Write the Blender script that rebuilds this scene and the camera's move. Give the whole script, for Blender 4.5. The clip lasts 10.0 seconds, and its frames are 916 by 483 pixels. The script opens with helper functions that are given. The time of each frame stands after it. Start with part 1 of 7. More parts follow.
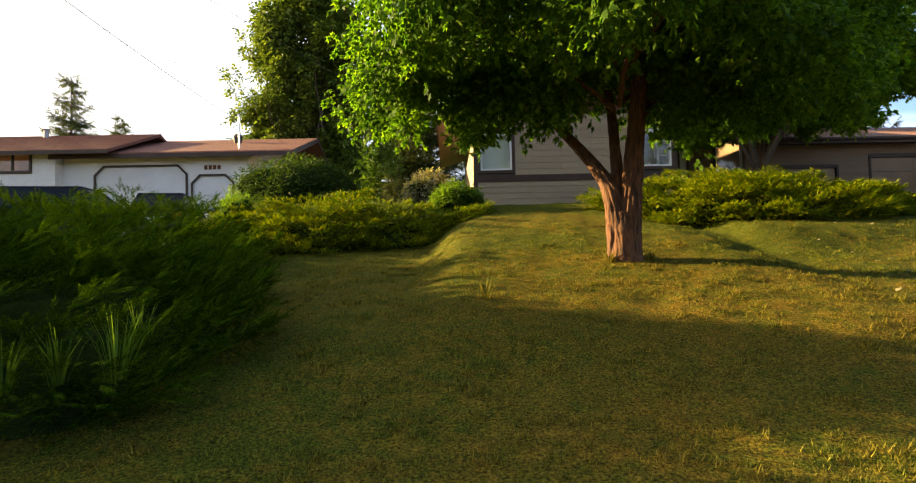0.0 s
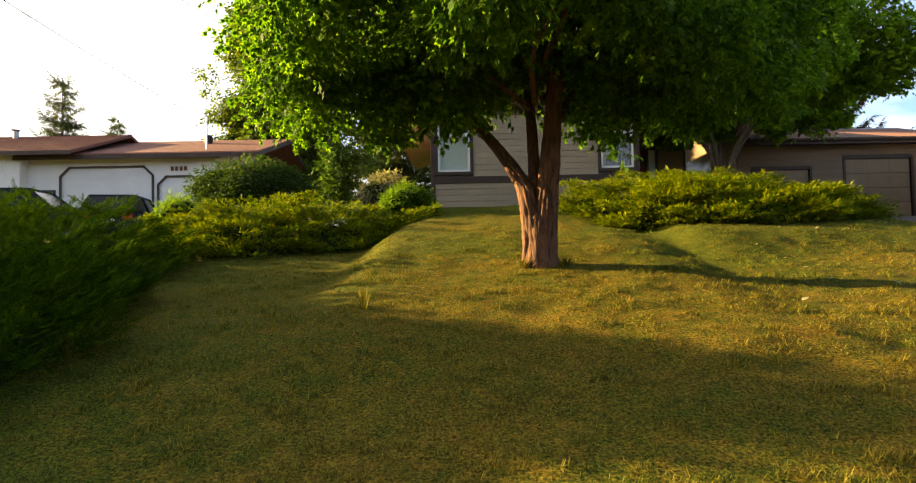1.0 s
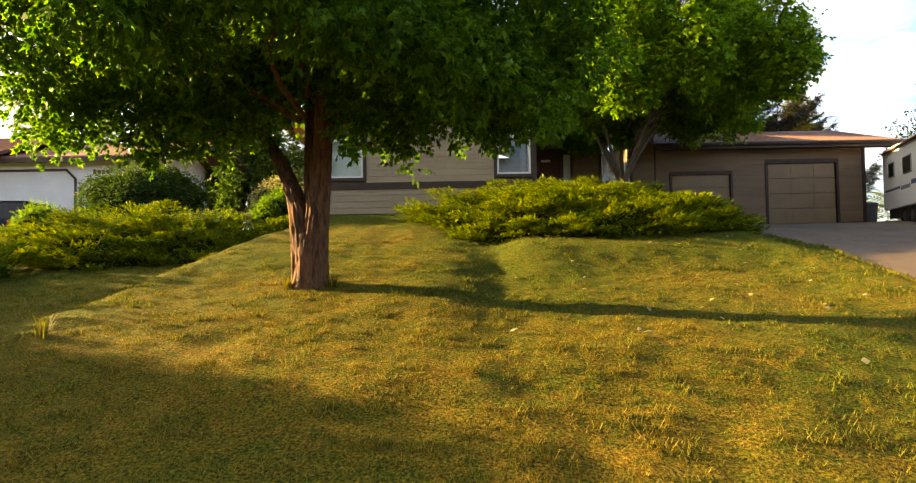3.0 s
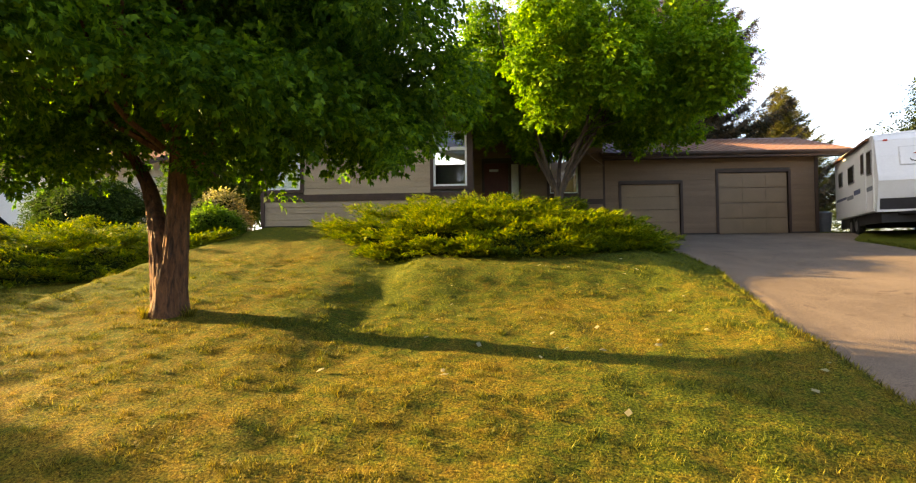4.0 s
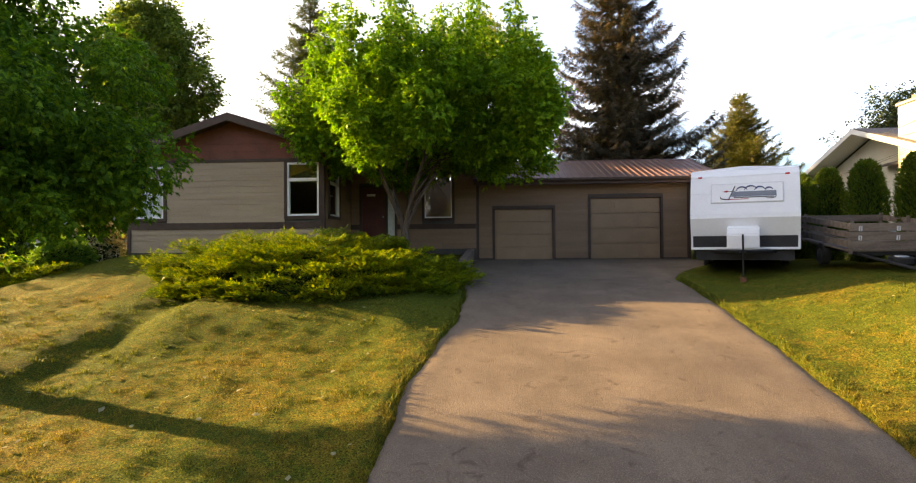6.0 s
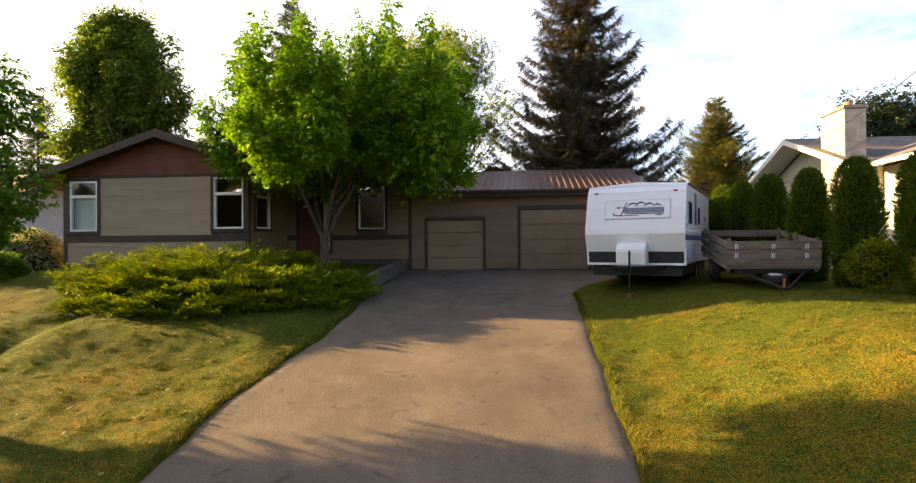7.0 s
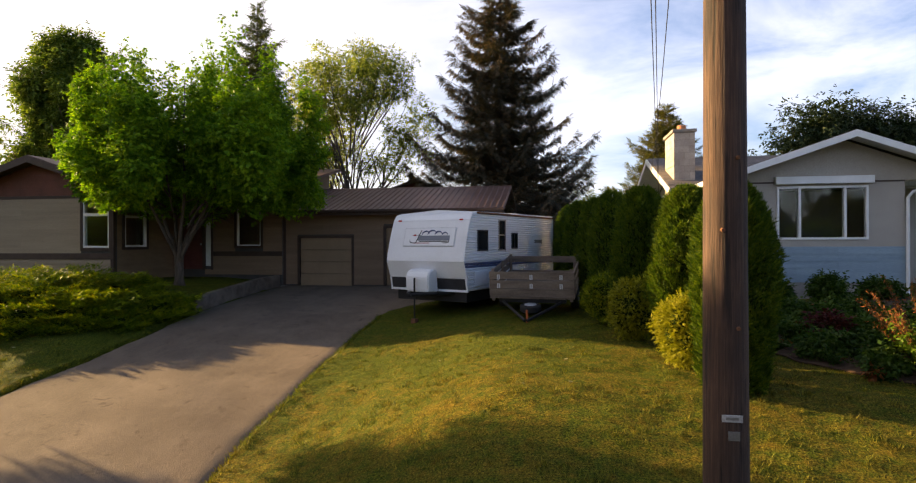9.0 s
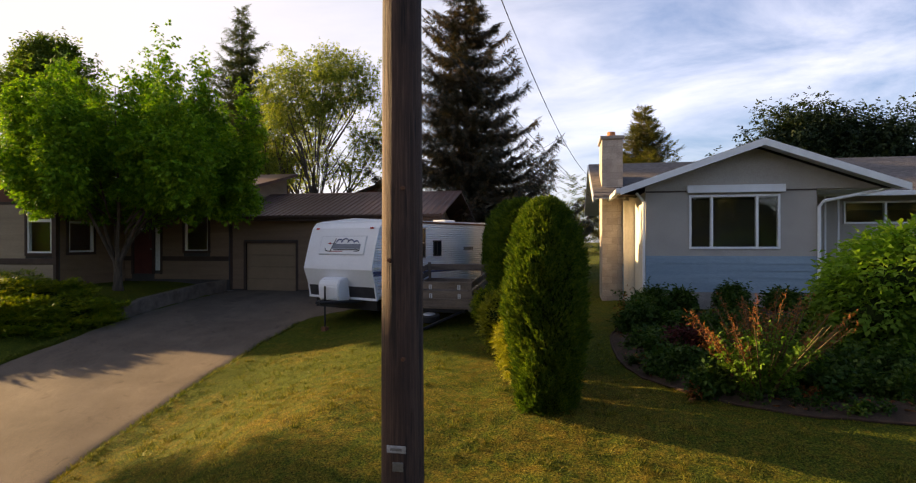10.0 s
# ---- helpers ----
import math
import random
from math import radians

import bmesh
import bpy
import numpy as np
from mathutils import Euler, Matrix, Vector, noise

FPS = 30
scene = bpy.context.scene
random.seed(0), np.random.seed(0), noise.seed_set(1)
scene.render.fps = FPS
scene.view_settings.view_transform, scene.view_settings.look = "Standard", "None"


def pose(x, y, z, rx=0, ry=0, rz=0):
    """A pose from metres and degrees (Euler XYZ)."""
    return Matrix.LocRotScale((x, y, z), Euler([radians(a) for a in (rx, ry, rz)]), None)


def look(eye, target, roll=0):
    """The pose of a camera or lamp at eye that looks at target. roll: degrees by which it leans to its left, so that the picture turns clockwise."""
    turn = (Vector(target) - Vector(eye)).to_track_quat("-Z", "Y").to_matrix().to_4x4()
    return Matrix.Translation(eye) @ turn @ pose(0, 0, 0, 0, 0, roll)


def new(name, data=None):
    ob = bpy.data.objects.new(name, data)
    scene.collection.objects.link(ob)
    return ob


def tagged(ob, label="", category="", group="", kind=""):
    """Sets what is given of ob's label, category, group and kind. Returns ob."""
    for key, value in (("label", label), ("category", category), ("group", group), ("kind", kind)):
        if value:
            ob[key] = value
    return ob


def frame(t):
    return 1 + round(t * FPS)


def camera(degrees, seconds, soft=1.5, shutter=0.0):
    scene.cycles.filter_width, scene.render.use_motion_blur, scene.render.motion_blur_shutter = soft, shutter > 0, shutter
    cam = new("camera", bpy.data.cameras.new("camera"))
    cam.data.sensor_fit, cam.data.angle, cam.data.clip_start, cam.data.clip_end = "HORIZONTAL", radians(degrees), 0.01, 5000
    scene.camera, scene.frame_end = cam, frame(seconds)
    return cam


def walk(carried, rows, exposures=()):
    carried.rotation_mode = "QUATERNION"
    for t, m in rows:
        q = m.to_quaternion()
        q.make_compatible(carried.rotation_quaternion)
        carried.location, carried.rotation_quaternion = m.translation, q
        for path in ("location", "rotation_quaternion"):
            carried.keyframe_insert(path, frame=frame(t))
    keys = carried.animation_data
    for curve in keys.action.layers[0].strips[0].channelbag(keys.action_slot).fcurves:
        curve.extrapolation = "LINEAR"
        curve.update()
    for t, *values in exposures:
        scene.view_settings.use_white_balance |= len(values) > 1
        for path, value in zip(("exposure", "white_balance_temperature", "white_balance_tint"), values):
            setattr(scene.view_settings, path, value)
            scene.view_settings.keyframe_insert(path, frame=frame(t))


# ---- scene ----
cam = camera(77.04, 10.0, 1.2)
EXPOSURE = 2.4
PATH = [
    (0.0, -12.532, -21.410, -1.344, 1.82, 1.24, -0.93),
    (0.5, -11.817, -21.213, -1.321, 1.89, 1.17, -0.69),
    (1.0, -11.043, -21.051, -1.309, 1.95, 1.12, -0.47),
    (1.5, -10.227, -20.914, -1.288, 1.98, 1.09, -0.25),
    (2.0, -9.365, -20.796, -1.257, 1.93, 1.04, -0.04),
    (2.5, -8.445, -20.727, -1.181, 1.82, 0.96, 0.19),
    (4.0, -5.139, -20.663, -0.557, 1.22, 0.80, 1.74),
    (4.5, -3.875, -20.694, -0.302, 1.02, 0.68, 2.37),
    (5.0, -2.523, -20.731, -0.039, 0.80, 0.55, 3.05),
    (5.5, -1.080, -20.822, 0.251, 0.57, 0.46, 3.80),
    (7.0, 3.551, -20.990, 0.908, 0.38, 0.41, 6.28),
    (7.5, 5.147, -20.976, 1.080, 0.33, 0.38, 7.14),
    (8.0, 6.720, -20.926, 1.252, 0.27, 0.33, 7.98),
    (8.5, 8.246, -20.863, 1.435, 0.15, 0.26, 8.75),
    (9.0, 9.721, -20.816, 1.667, 0.02, 0.19, 9.47),
    (9.5, 11.088, -20.596, 1.826, -0.03, 0.14, 10.14),
    (10.0, 12.327, -20.366, 1.895, -0.03, 0.09, 10.78),
]
walk(cam, [(t, pose(x, y, z, 90 + pitch, roll, yaw)) for t, x, y, z, pitch, roll, yaw in PATH],
     [(t, EXPOSURE + e, kelvin, tint) for t, e, kelvin, tint in (
         (0.0, 0.08, 6900, 12), (1.0, 0.24, 7150, 12), (2.5, 0.45, 7750, 12), (4.5, 0.82, 7500, 13), (5.5, 0.64, 7300, 14), (7.5, 0.12, 7000, 15), (8.5, -0.18, 6850, 16), (10.0, -0.66, 6600, 18))])

# ---------------------------------------------------------------- light
SUN_TURN, SUN_HEIGHT = radians(-75.0), radians(13.5)
to_sun = Vector((math.sin(SUN_TURN) * math.cos(SUN_HEIGHT), math.cos(SUN_TURN) * math.cos(SUN_HEIGHT), math.sin(SUN_HEIGHT)))
sun_data = bpy.data.lights.new("sun", "SUN")
sun_data.energy, sun_data.angle, sun_data.color = 5.0, radians(0.6), (1.0, 0.72, 0.34)
sun = new("sun", sun_data)
sun.matrix_world = look(to_sun * 60, (0, 0, 0))

world = bpy.data.worlds.new("sky")
scene.world = world
world.use_nodes = True
wn, wl = world.node_tree.nodes, world.node_tree.links
sky = wn.new("ShaderNodeTexSky")
sky.sky_type, sky.sun_disc = "NISHITA", False
sky.sun_elevation, sky.sun_rotation = SUN_HEIGHT, SUN_TURN
sky.air_density, sky.dust_density, sky.ozone_density = 1.0, 1.8, 2.0
wcoord = wn.new("ShaderNodeTexCoord")
wmap = wn.new("ShaderNodeMapping")
wmap.inputs["Scale"].default_value = (1.0, 1.0, 3.2)
wmap.inputs["Rotation"].default_value = (0.1, 0.25, 0.4)
cloud = wn.new("ShaderNodeTexNoise")
cloud.inputs["Scale"].default_value, cloud.inputs["Detail"].default_value, cloud.inputs["Roughness"].default_value = 2.3, 8.0, 0.58
cloud.inputs["Distortion"].default_value = 0.4
cramp = wn.new("ShaderNodeValToRGB")
cramp.color_ramp.elements[0].position, cramp.color_ramp.elements[1].position = 0.38, 0.84
cmix = wn.new("ShaderNodeMix")
cmix.data_type = "RGBA"
cmix.inputs["B"].default_value = (8.6, 8.7, 9.3, 1)
wl.new(wcoord.outputs["Generated"], wmap.inputs["Vector"])
wl.new(wmap.outputs["Vector"], cloud.inputs["Vector"])
wl.new(cloud.outputs["Fac"], cramp.inputs["Fac"])
wsep = wn.new("ShaderNodeSeparateXYZ")
wl.new(wcoord.outputs["Generated"], wsep.inputs[0])
wthin = wn.new("ShaderNodeMapRange")
wthin.inputs["From Min"].default_value, wthin.inputs["From Max"].default_value = 0.30, 0.56
wthin.inputs["To Min"].default_value, wthin.inputs["To Max"].default_value = 1.0, 0.04
wl.new(wsep.outputs["Z"], wthin.inputs["Value"])
wmul = wn.new("ShaderNodeMath")
wmul.operation = "MULTIPLY"
wl.new(cramp.outputs["Color"], wmul.inputs[0])
wl.new(wthin.outputs["Result"], wmul.inputs[1])
wl.new(wmul.outputs[0], cmix.inputs["Factor"])
wtint = wn.new("ShaderNodeMix")
wtint.data_type, wtint.blend_type = "RGBA", "MULTIPLY"
wtint.inputs["Factor"].default_value, wtint.inputs["B"].default_value = 1.0, (1.0, 1.13, 1.36, 1)
wl.new(sky.outputs["Color"], wtint.inputs["A"])
wl.new(wtint.outputs["Result"], cmix.inputs["A"])
# thin haze that whitens the sky towards the low sun
wdot = wn.new("ShaderNodeVectorMath")
wdot.operation = "DOT_PRODUCT"
wdot.inputs[1].default_value = to_sun
wl.new(wcoord.outputs["Generated"], wdot.inputs[0])
hramp = wn.new("ShaderNodeValToRGB")
hramp.color_ramp.elements[0].position, hramp.color_ramp.elements[1].position = 0.20, 0.85
wl.new(wdot.outputs["Value"], hramp.inputs["Fac"])
hmix = wn.new("ShaderNodeMix")
hmix.data_type = "RGBA"
hmix.inputs["B"].default_value = (6.2, 6.0, 5.7, 1)
wl.new(hramp.outputs["Color"], hmix.inputs["Factor"])
wl.new(cmix.outputs["Result"], hmix.inputs["A"])
wl.new(hmix.outputs["Result"], wn["Background"].inputs["Color"])
wn["Background"].inputs["Strength"].default_value = 0.051

# ---------------------------------------------------------------- helpers


def smooth(a, b, x):
    t = np.clip((np.asarray(x, float) - a) / (b - a), 0, 1)
    return t * t * (3 - 2 * t)


def part(name, bm, material, parent=None, label="", soft=False):
    """One bmesh as one mesh object, under a thing or a part."""
    data = bpy.data.meshes.new(name)
    bm.to_mesh(data)
    bm.free()
    if material:
        data.materials.append(material)
    if soft:
        data.polygons.foreach_set("use_smooth", [True] * len(data.polygons))
    ob = new(name, data)
    ob.parent = parent
    if label:
        ob["label"] = label
    return ob


def shared(name, data, parent, m):
    ob = new(name, data)
    ob.parent = parent
    ob.matrix_basis = m
    return ob


def empty(name, at=(0, 0, 0), turn=0.0):
    ob = new(name)
    ob.matrix_basis = pose(*at, 0, 0, turn)
    ob.empty_display_size = 0.2
    return ob


def add_box(bm, x0, x1, y0, y1, z0, z1, bevel=0.0):
    made = bmesh.ops.create_cube(bm, size=1.0, matrix=Matrix.Translation(((x0 + x1) / 2, (y0 + y1) / 2, (z0 + z1) / 2)) @ Matrix.Diagonal((x1 - x0, y1 - y0, z1 - z0, 1)))
    if bevel:
        edges = list({e for v in made["verts"] for e in v.link_edges})
        bmesh.ops.bevel(bm, geom=edges, offset=bevel, segments=2, affect="EDGES", profile=0.6)
    return bm


def box(x0, x1, y0, y1, z0, z1, bevel=0.0):
    return add_box(bmesh.new(), x0, x1, y0, y1, z0, z1, bevel)


def add_prism(bm, outline, a, b, axis="x"):
    """An outline in two dimensions, drawn out along an axis from a to b."""
    def at(p, q, k):
        return {"x": (k, p, q), "y": (p, k, q), "z": (p, q, k)}[axis]
    one = [bm.verts.new(at(p, q, a)) for p, q in outline]
    two = [bm.verts.new(at(p, q, b)) for p, q in outline]
    faces = [bm.faces.new(one), bm.faces.new(two[::-1])]
    n = len(outline)
    for i in range(n):
        faces.append(bm.faces.new((one[i], one[(i + 1) % n], two[(i + 1) % n], two[i])))
    bmesh.ops.recalc_face_normals(bm, faces=faces)
    return bm


def prism(outline, a, b, axis="x"):
    return add_prism(bmesh.new(), outline, a, b, axis)


def add_tube(bm, points, radii, sides=10, uneven=0.0, rng=None):
    """A tapered round limb through points."""
    rings = []
    points = [Vector(p) for p in points]
    for i, p in enumerate(points):
        way = (points[min(i + 1, len(points) - 1)] - points[max(i - 1, 0)]).normalized()
        side = way.cross(Vector((0.31, 0.95, 0.05)))
        if side.length < 0.1:
            side = way.cross(Vector((1, 0, 0)))
        side.normalize()
        up = way.cross(side)
        ring = []
        for k in range(sides):
            a = 2 * math.pi * k / sides
            r = radii[i] * (1 + (uneven * rng.uniform(-1, 1) if rng is not None else 0))
            ring.append(bm.verts.new(p + side * math.cos(a) * r + up * math.sin(a) * r))
        rings.append(ring)
    for a, b in zip(rings, rings[1:]):
        for k in range(sides):
            bm.faces.new((a[k], a[(k + 1) % sides], b[(k + 1) % sides], b[k]))
    bm.faces.new(rings[0][::-1])
    bm.faces.new(rings[-1])
    return bm


def tube(points, radii, sides=10, uneven=0.0, rng=None):
    return add_tube(bmesh.new(), points, radii, sides, uneven, rng)


def mesh_of(name, verts, faces, material, parent=None, soft=False):
    """A mesh object from arrays; all faces have the same number of corners."""
    verts, faces = np.asarray(verts, np.float32), np.asarray(faces, np.int32)
    data = bpy.data.meshes.new(name)
    n, k = faces.shape
    data.vertices.add(len(verts))
    data.vertices.foreach_set("co", verts.ravel())
    data.loops.add(n * k)
    data.loops.foreach_set("vertex_index", faces.ravel())
    data.polygons.add(n)
    data.polygons.foreach_set("loop_start", np.arange(0, n * k, k, dtype=np.int32))
    data.polygons.foreach_set("loop_total", np.full(n, k, np.int32))
    data.update(calc_edges=True)
    data.validate()
    if soft:
        data.polygons.foreach_set("use_smooth", [True] * n)
    data.materials.append(material)
    ob = new(name, data)
    ob.parent = parent
    return ob


def turns(forward, roll):
    """Rotation matrices that take +y to forward and roll about it."""
    f = forward / np.linalg.norm(forward, axis=1, keepdims=True)
    ref = np.where(np.abs(f[:, 2:3]) > 0.95, np.array([[1.0, 0, 0]]), np.array([[0, 0, 1.0]]))
    s = np.cross(f, ref)
    s /= np.linalg.norm(s, axis=1, keepdims=True)
    u = np.cross(s, f)
    c, d = np.cos(roll)[:, None], np.sin(roll)[:, None]
    return np.stack([s * c + u * d, f, u * c - s * d], axis=2)


def scatter(tv, tf, places, rot, size):
    """Copies of a small leaf shape, joined: vertices and faces."""
    v = np.einsum("nij,kj->nki", rot, tv) * size[:, None, None] + places[:, None, :]
    f = tf[None] + (np.arange(len(places)) * len(tv))[:, None, None]
    return v.reshape(-1, 3), f.reshape(-1, tf.shape[1])


def spray(pairs, length, width, angle, droop=0.0, tip=True, slim=False):
    """A twig with leaflets in pairs along +y: diamonds with a fold, or slim pointed needles."""
    v, f = [], []
    def leaf(base, way, ln, wd):
        way = np.array(way, float) / np.linalg.norm(way)
        side = np.cross(way, (0, 0, 1.0))
        side /= np.linalg.norm(side)
        k = len(v)
        if slim:
            v.extend([base - side * wd * 0.4, base + side * wd * 0.4, base + way * ln - np.array((0, 0, droop * ln))])
            f.append((k, k + 1, k + 2))
            return
        v.extend([base, base + way * ln * 0.45 + side * wd / 2 + np.array((0, 0, 0.12 * wd)), base + way * ln - np.array((0, 0, droop * ln)), base + way * ln * 0.45 - side * wd / 2 + np.array((0, 0, 0.12 * wd))])
        f.append((k, k + 1, k + 2, k + 3))
    for i in range(pairs):
        y = (i + 0.6) / (pairs + 0.6)
        for s in (-1, 1):
            leaf(np.array((0.0, y * 0.75, -droop * y * y * 0.3)), (s * math.sin(angle), math.cos(angle), -droop * 0.4), length * (1.05 - 0.35 * y), width)
    if tip:
        leaf(np.array((0.0, 0.72, -droop * 0.3)), (0, 1, -droop * 0.4), length, width)
    return np.array(v), np.array(f)


def maple_sprig():
    """Three hanging lobed leaves on a twig, each of three pointed lobes."""
    v, f = [], []
    for base, turn, size in ((0.25, 0.9, 0.50), (0.45, -0.8, 0.52), (0.70, 0.05, 0.56)):
        way = np.array((math.sin(turn), math.cos(turn), -0.45))
        way /= np.linalg.norm(way)
        side = np.cross(way, (0, 0, 1.0))
        side /= np.linalg.norm(side)
        up = np.cross(side, way)
        c = np.array((0, base, 0)) + way * size * 0.35
        for k, (a, ln, wd) in enumerate(((0.0, 0.68, 0.30), (0.95, 0.56, 0.26), (-0.95, 0.56, 0.26))):
            d = way * math.cos(a) + side * math.sin(a)
            e = side * math.cos(a) - way * math.sin(a)
            m = c - d * size * 0.22 + up * 0.025 * (k + 1)
            n = len(v)
            v.extend([m - e * size * wd, m + e * size * wd, m + d * size * (ln + 0.22) - np.array((0, 0, 0.10 * size))])
            f.append((n, n + 1, n + 2))
    return np.array(v), np.array(f)


# ---------------------------------------------------------------- materials
def nodes_of(name):
    m = bpy.data.materials.new(name)
    m.use_nodes = True
    n, l = m.node_tree.nodes, m.node_tree.links
    return m, n, l, n["Principled BSDF"]


def coords(n, l, scale=(1, 1, 1), world_space=False):
    c = n.new("ShaderNodeNewGeometry" if world_space else "ShaderNodeTexCoord")
    m = n.new("ShaderNodeMapping")
    m.inputs["Scale"].default_value = scale
    l.new(c.outputs["Position" if world_space else "Object"], m.inputs["Vector"])
    return m.outputs["Vector"]


def noise_of(n, l, vec, scale, detail=4.0, rough=0.6, distort=0.0):
    t = n.new("ShaderNodeTexNoise")
    t.inputs["Scale"].default_value, t.inputs["Detail"].default_value = scale, detail
    t.inputs["Roughness"].default_value, t.inputs["Distortion"].default_value = rough, distort
    l.new(vec, t.inputs["Vector"])
    return t.outputs["Fac"]


def ramp_of(n, l, fac, stops):
    r = n.new("ShaderNodeValToRGB")
    e = r.color_ramp.elements
    while len(e) < len(stops):
        e.new(0.5)
    for k, (p, c) in enumerate(stops):
        e[k].position, e[k].color = p, (*c, 1) if len(c) == 3 else c
    l.new(fac, r.inputs["Fac"])
    return r.outputs["Color"]


def mix_of(n, l, fac, a, b, how="MIX"):
    m = n.new("ShaderNodeMix")
    m.data_type, m.blend_type = "RGBA", how
    for key, val in (("Factor", fac), ("A", a), ("B", b)):
        if isinstance(val, (int, float)):
            m.inputs[key].default_value = val
        elif isinstance(val, tuple):
            m.inputs[key].default_value = (*val, 1)
        else:
            l.new(val, m.inputs[key])
    return m.outputs["Result"]


def bump_of(n, l, b, height, strength, distance):
    k = n.new("ShaderNodeBump")
    k.inputs["Strength"].default_value, k.inputs["Distance"].default_value = strength, distance
    l.new(height, k.inputs["Height"])
    l.new(k.outputs["Normal"], b.inputs["Normal"])


def surface(name, dark, light, scale=3.0, fine=40.0, rough=0.7, metal=0.0, bump=0.2, depth=0.005, stretch=(1, 1, 1), spread=0.0, world_space=False, gloss=0.3, grain=1.0):
    """A plain surface: two tones at a large and a small scale, relief, and per-piece variation."""
    m, n, l, b = nodes_of(name)
    vec = coords(n, l, stretch, world_space)
    big = noise_of(n, l, vec, scale, 5)
    small = noise_of(n, l, vec, fine, 3)
    base = ramp_of(n, l, big, [(0.3, dark), (0.72, light)])
    tone = ramp_of(n, l, small, [(0.25, (1 - 0.26 * grain,) * 3), (0.75, (1 + 0.15 * grain,) * 3)])
    col = mix_of(n, l, 1.0, base, tone, "MULTIPLY")
    if spread:
        info = n.new("ShaderNodeObjectInfo")
        vary = ramp_of(n, l, info.outputs["Random"], [(0.0, (1 - spread,) * 3), (1.0, (1 + spread,) * 3)])
        col = mix_of(n, l, 1.0, col, vary, "MULTIPLY")
    l.new(col, b.inputs["Base Color"])
    b.inputs["Roughness"].default_value, b.inputs["Metallic"].default_value = rough, metal
    b.inputs["Specular IOR Level"].default_value = gloss
    if bump:
        bump_of(n, l, b, small, bump, depth)
    return m


def leafy(name, stops, through_light=0.35, rough=0.55, patch=0.8, gloss=0.10):
    """Leaves: colours by leaf and by patch, some light passes through."""
    m, n, l, b = nodes_of(name)
    geo = n.new("ShaderNodeNewGeometry")
    vec = coords(n, l, (1, 1, 1), True)
    big = noise_of(n, l, vec, patch, 3)
    add = n.new("ShaderNodeMath")
    add.operation = "MULTIPLY_ADD"
    add.inputs[1].default_value, add.inputs[2].default_value = 0.55, -0.05
    l.new(geo.outputs["Random Per Island"], add.inputs[0])
    add2 = n.new("ShaderNodeMath")
    add2.operation = "MULTIPLY_ADD"
    add2.inputs[1].default_value = 0.6
    l.new(big, add2.inputs[0])
    l.new(add.outputs[0], add2.inputs[2])
    col = ramp_of(n, l, add2.outputs[0], stops)
    l.new(col, b.inputs["Base Color"])
    b.inputs["Roughness"].default_value = rough
    b.inputs["Specular IOR Level"].default_value = gloss
    tr = n.new("ShaderNodeBsdfTranslucent")
    bright = mix_of(n, l, 1.0, col, (1.5, 1.6, 0.7), "MULTIPLY")
    l.new(bright, tr.inputs["Color"])
    mx = n.new("ShaderNodeMixShader")
    mx.inputs["Fac"].default_value = through_light
    l.new(b.outputs[0], mx.inputs[1])
    l.new(tr.outputs[0], mx.inputs[2])
    l.new(mx.outputs[0], n["Material Output"].inputs["Surface"])
    return m


def glass_pane(name, tint=(0.9, 0.95, 0.93)):
    m, n, l, b = nodes_of(name)
    b.inputs["Base Color"].default_value = (*tint, 1)
    b.inputs["Roughness"].default_value = 0.02
    b.inputs["Transmission Weight"].default_value = 1.0
    b.inputs["IOR"].default_value = 1.45
    return m


def bark(name, dark, light, scale=9.0):
    m, n, l, b = nodes_of(name)
    vec = coords(n, l, (1, 1, 0.22), True)
    rid = noise_of(n, l, vec, scale, 6, 0.65, 0.8)
    fine = noise_of(n, l, vec, scale * 6, 3)
    col = ramp_of(n, l, rid, [(0.32, dark), (0.5, tuple((a + c) / 2 for a, c in zip(dark, light))), (0.68, light)])
    tone = ramp_of(n, l, fine, [(0.25, (0.7, 0.7, 0.7)), (0.75, (1.15, 1.12, 1.1))])
    l.new(mix_of(n, l, 1.0, col, tone, "MULTIPLY"), b.inputs["Base Color"])
    b.inputs["Roughness"].default_value = 0.9
    bump_of(n, l, b, rid, 1.0, 0.05)
    return m


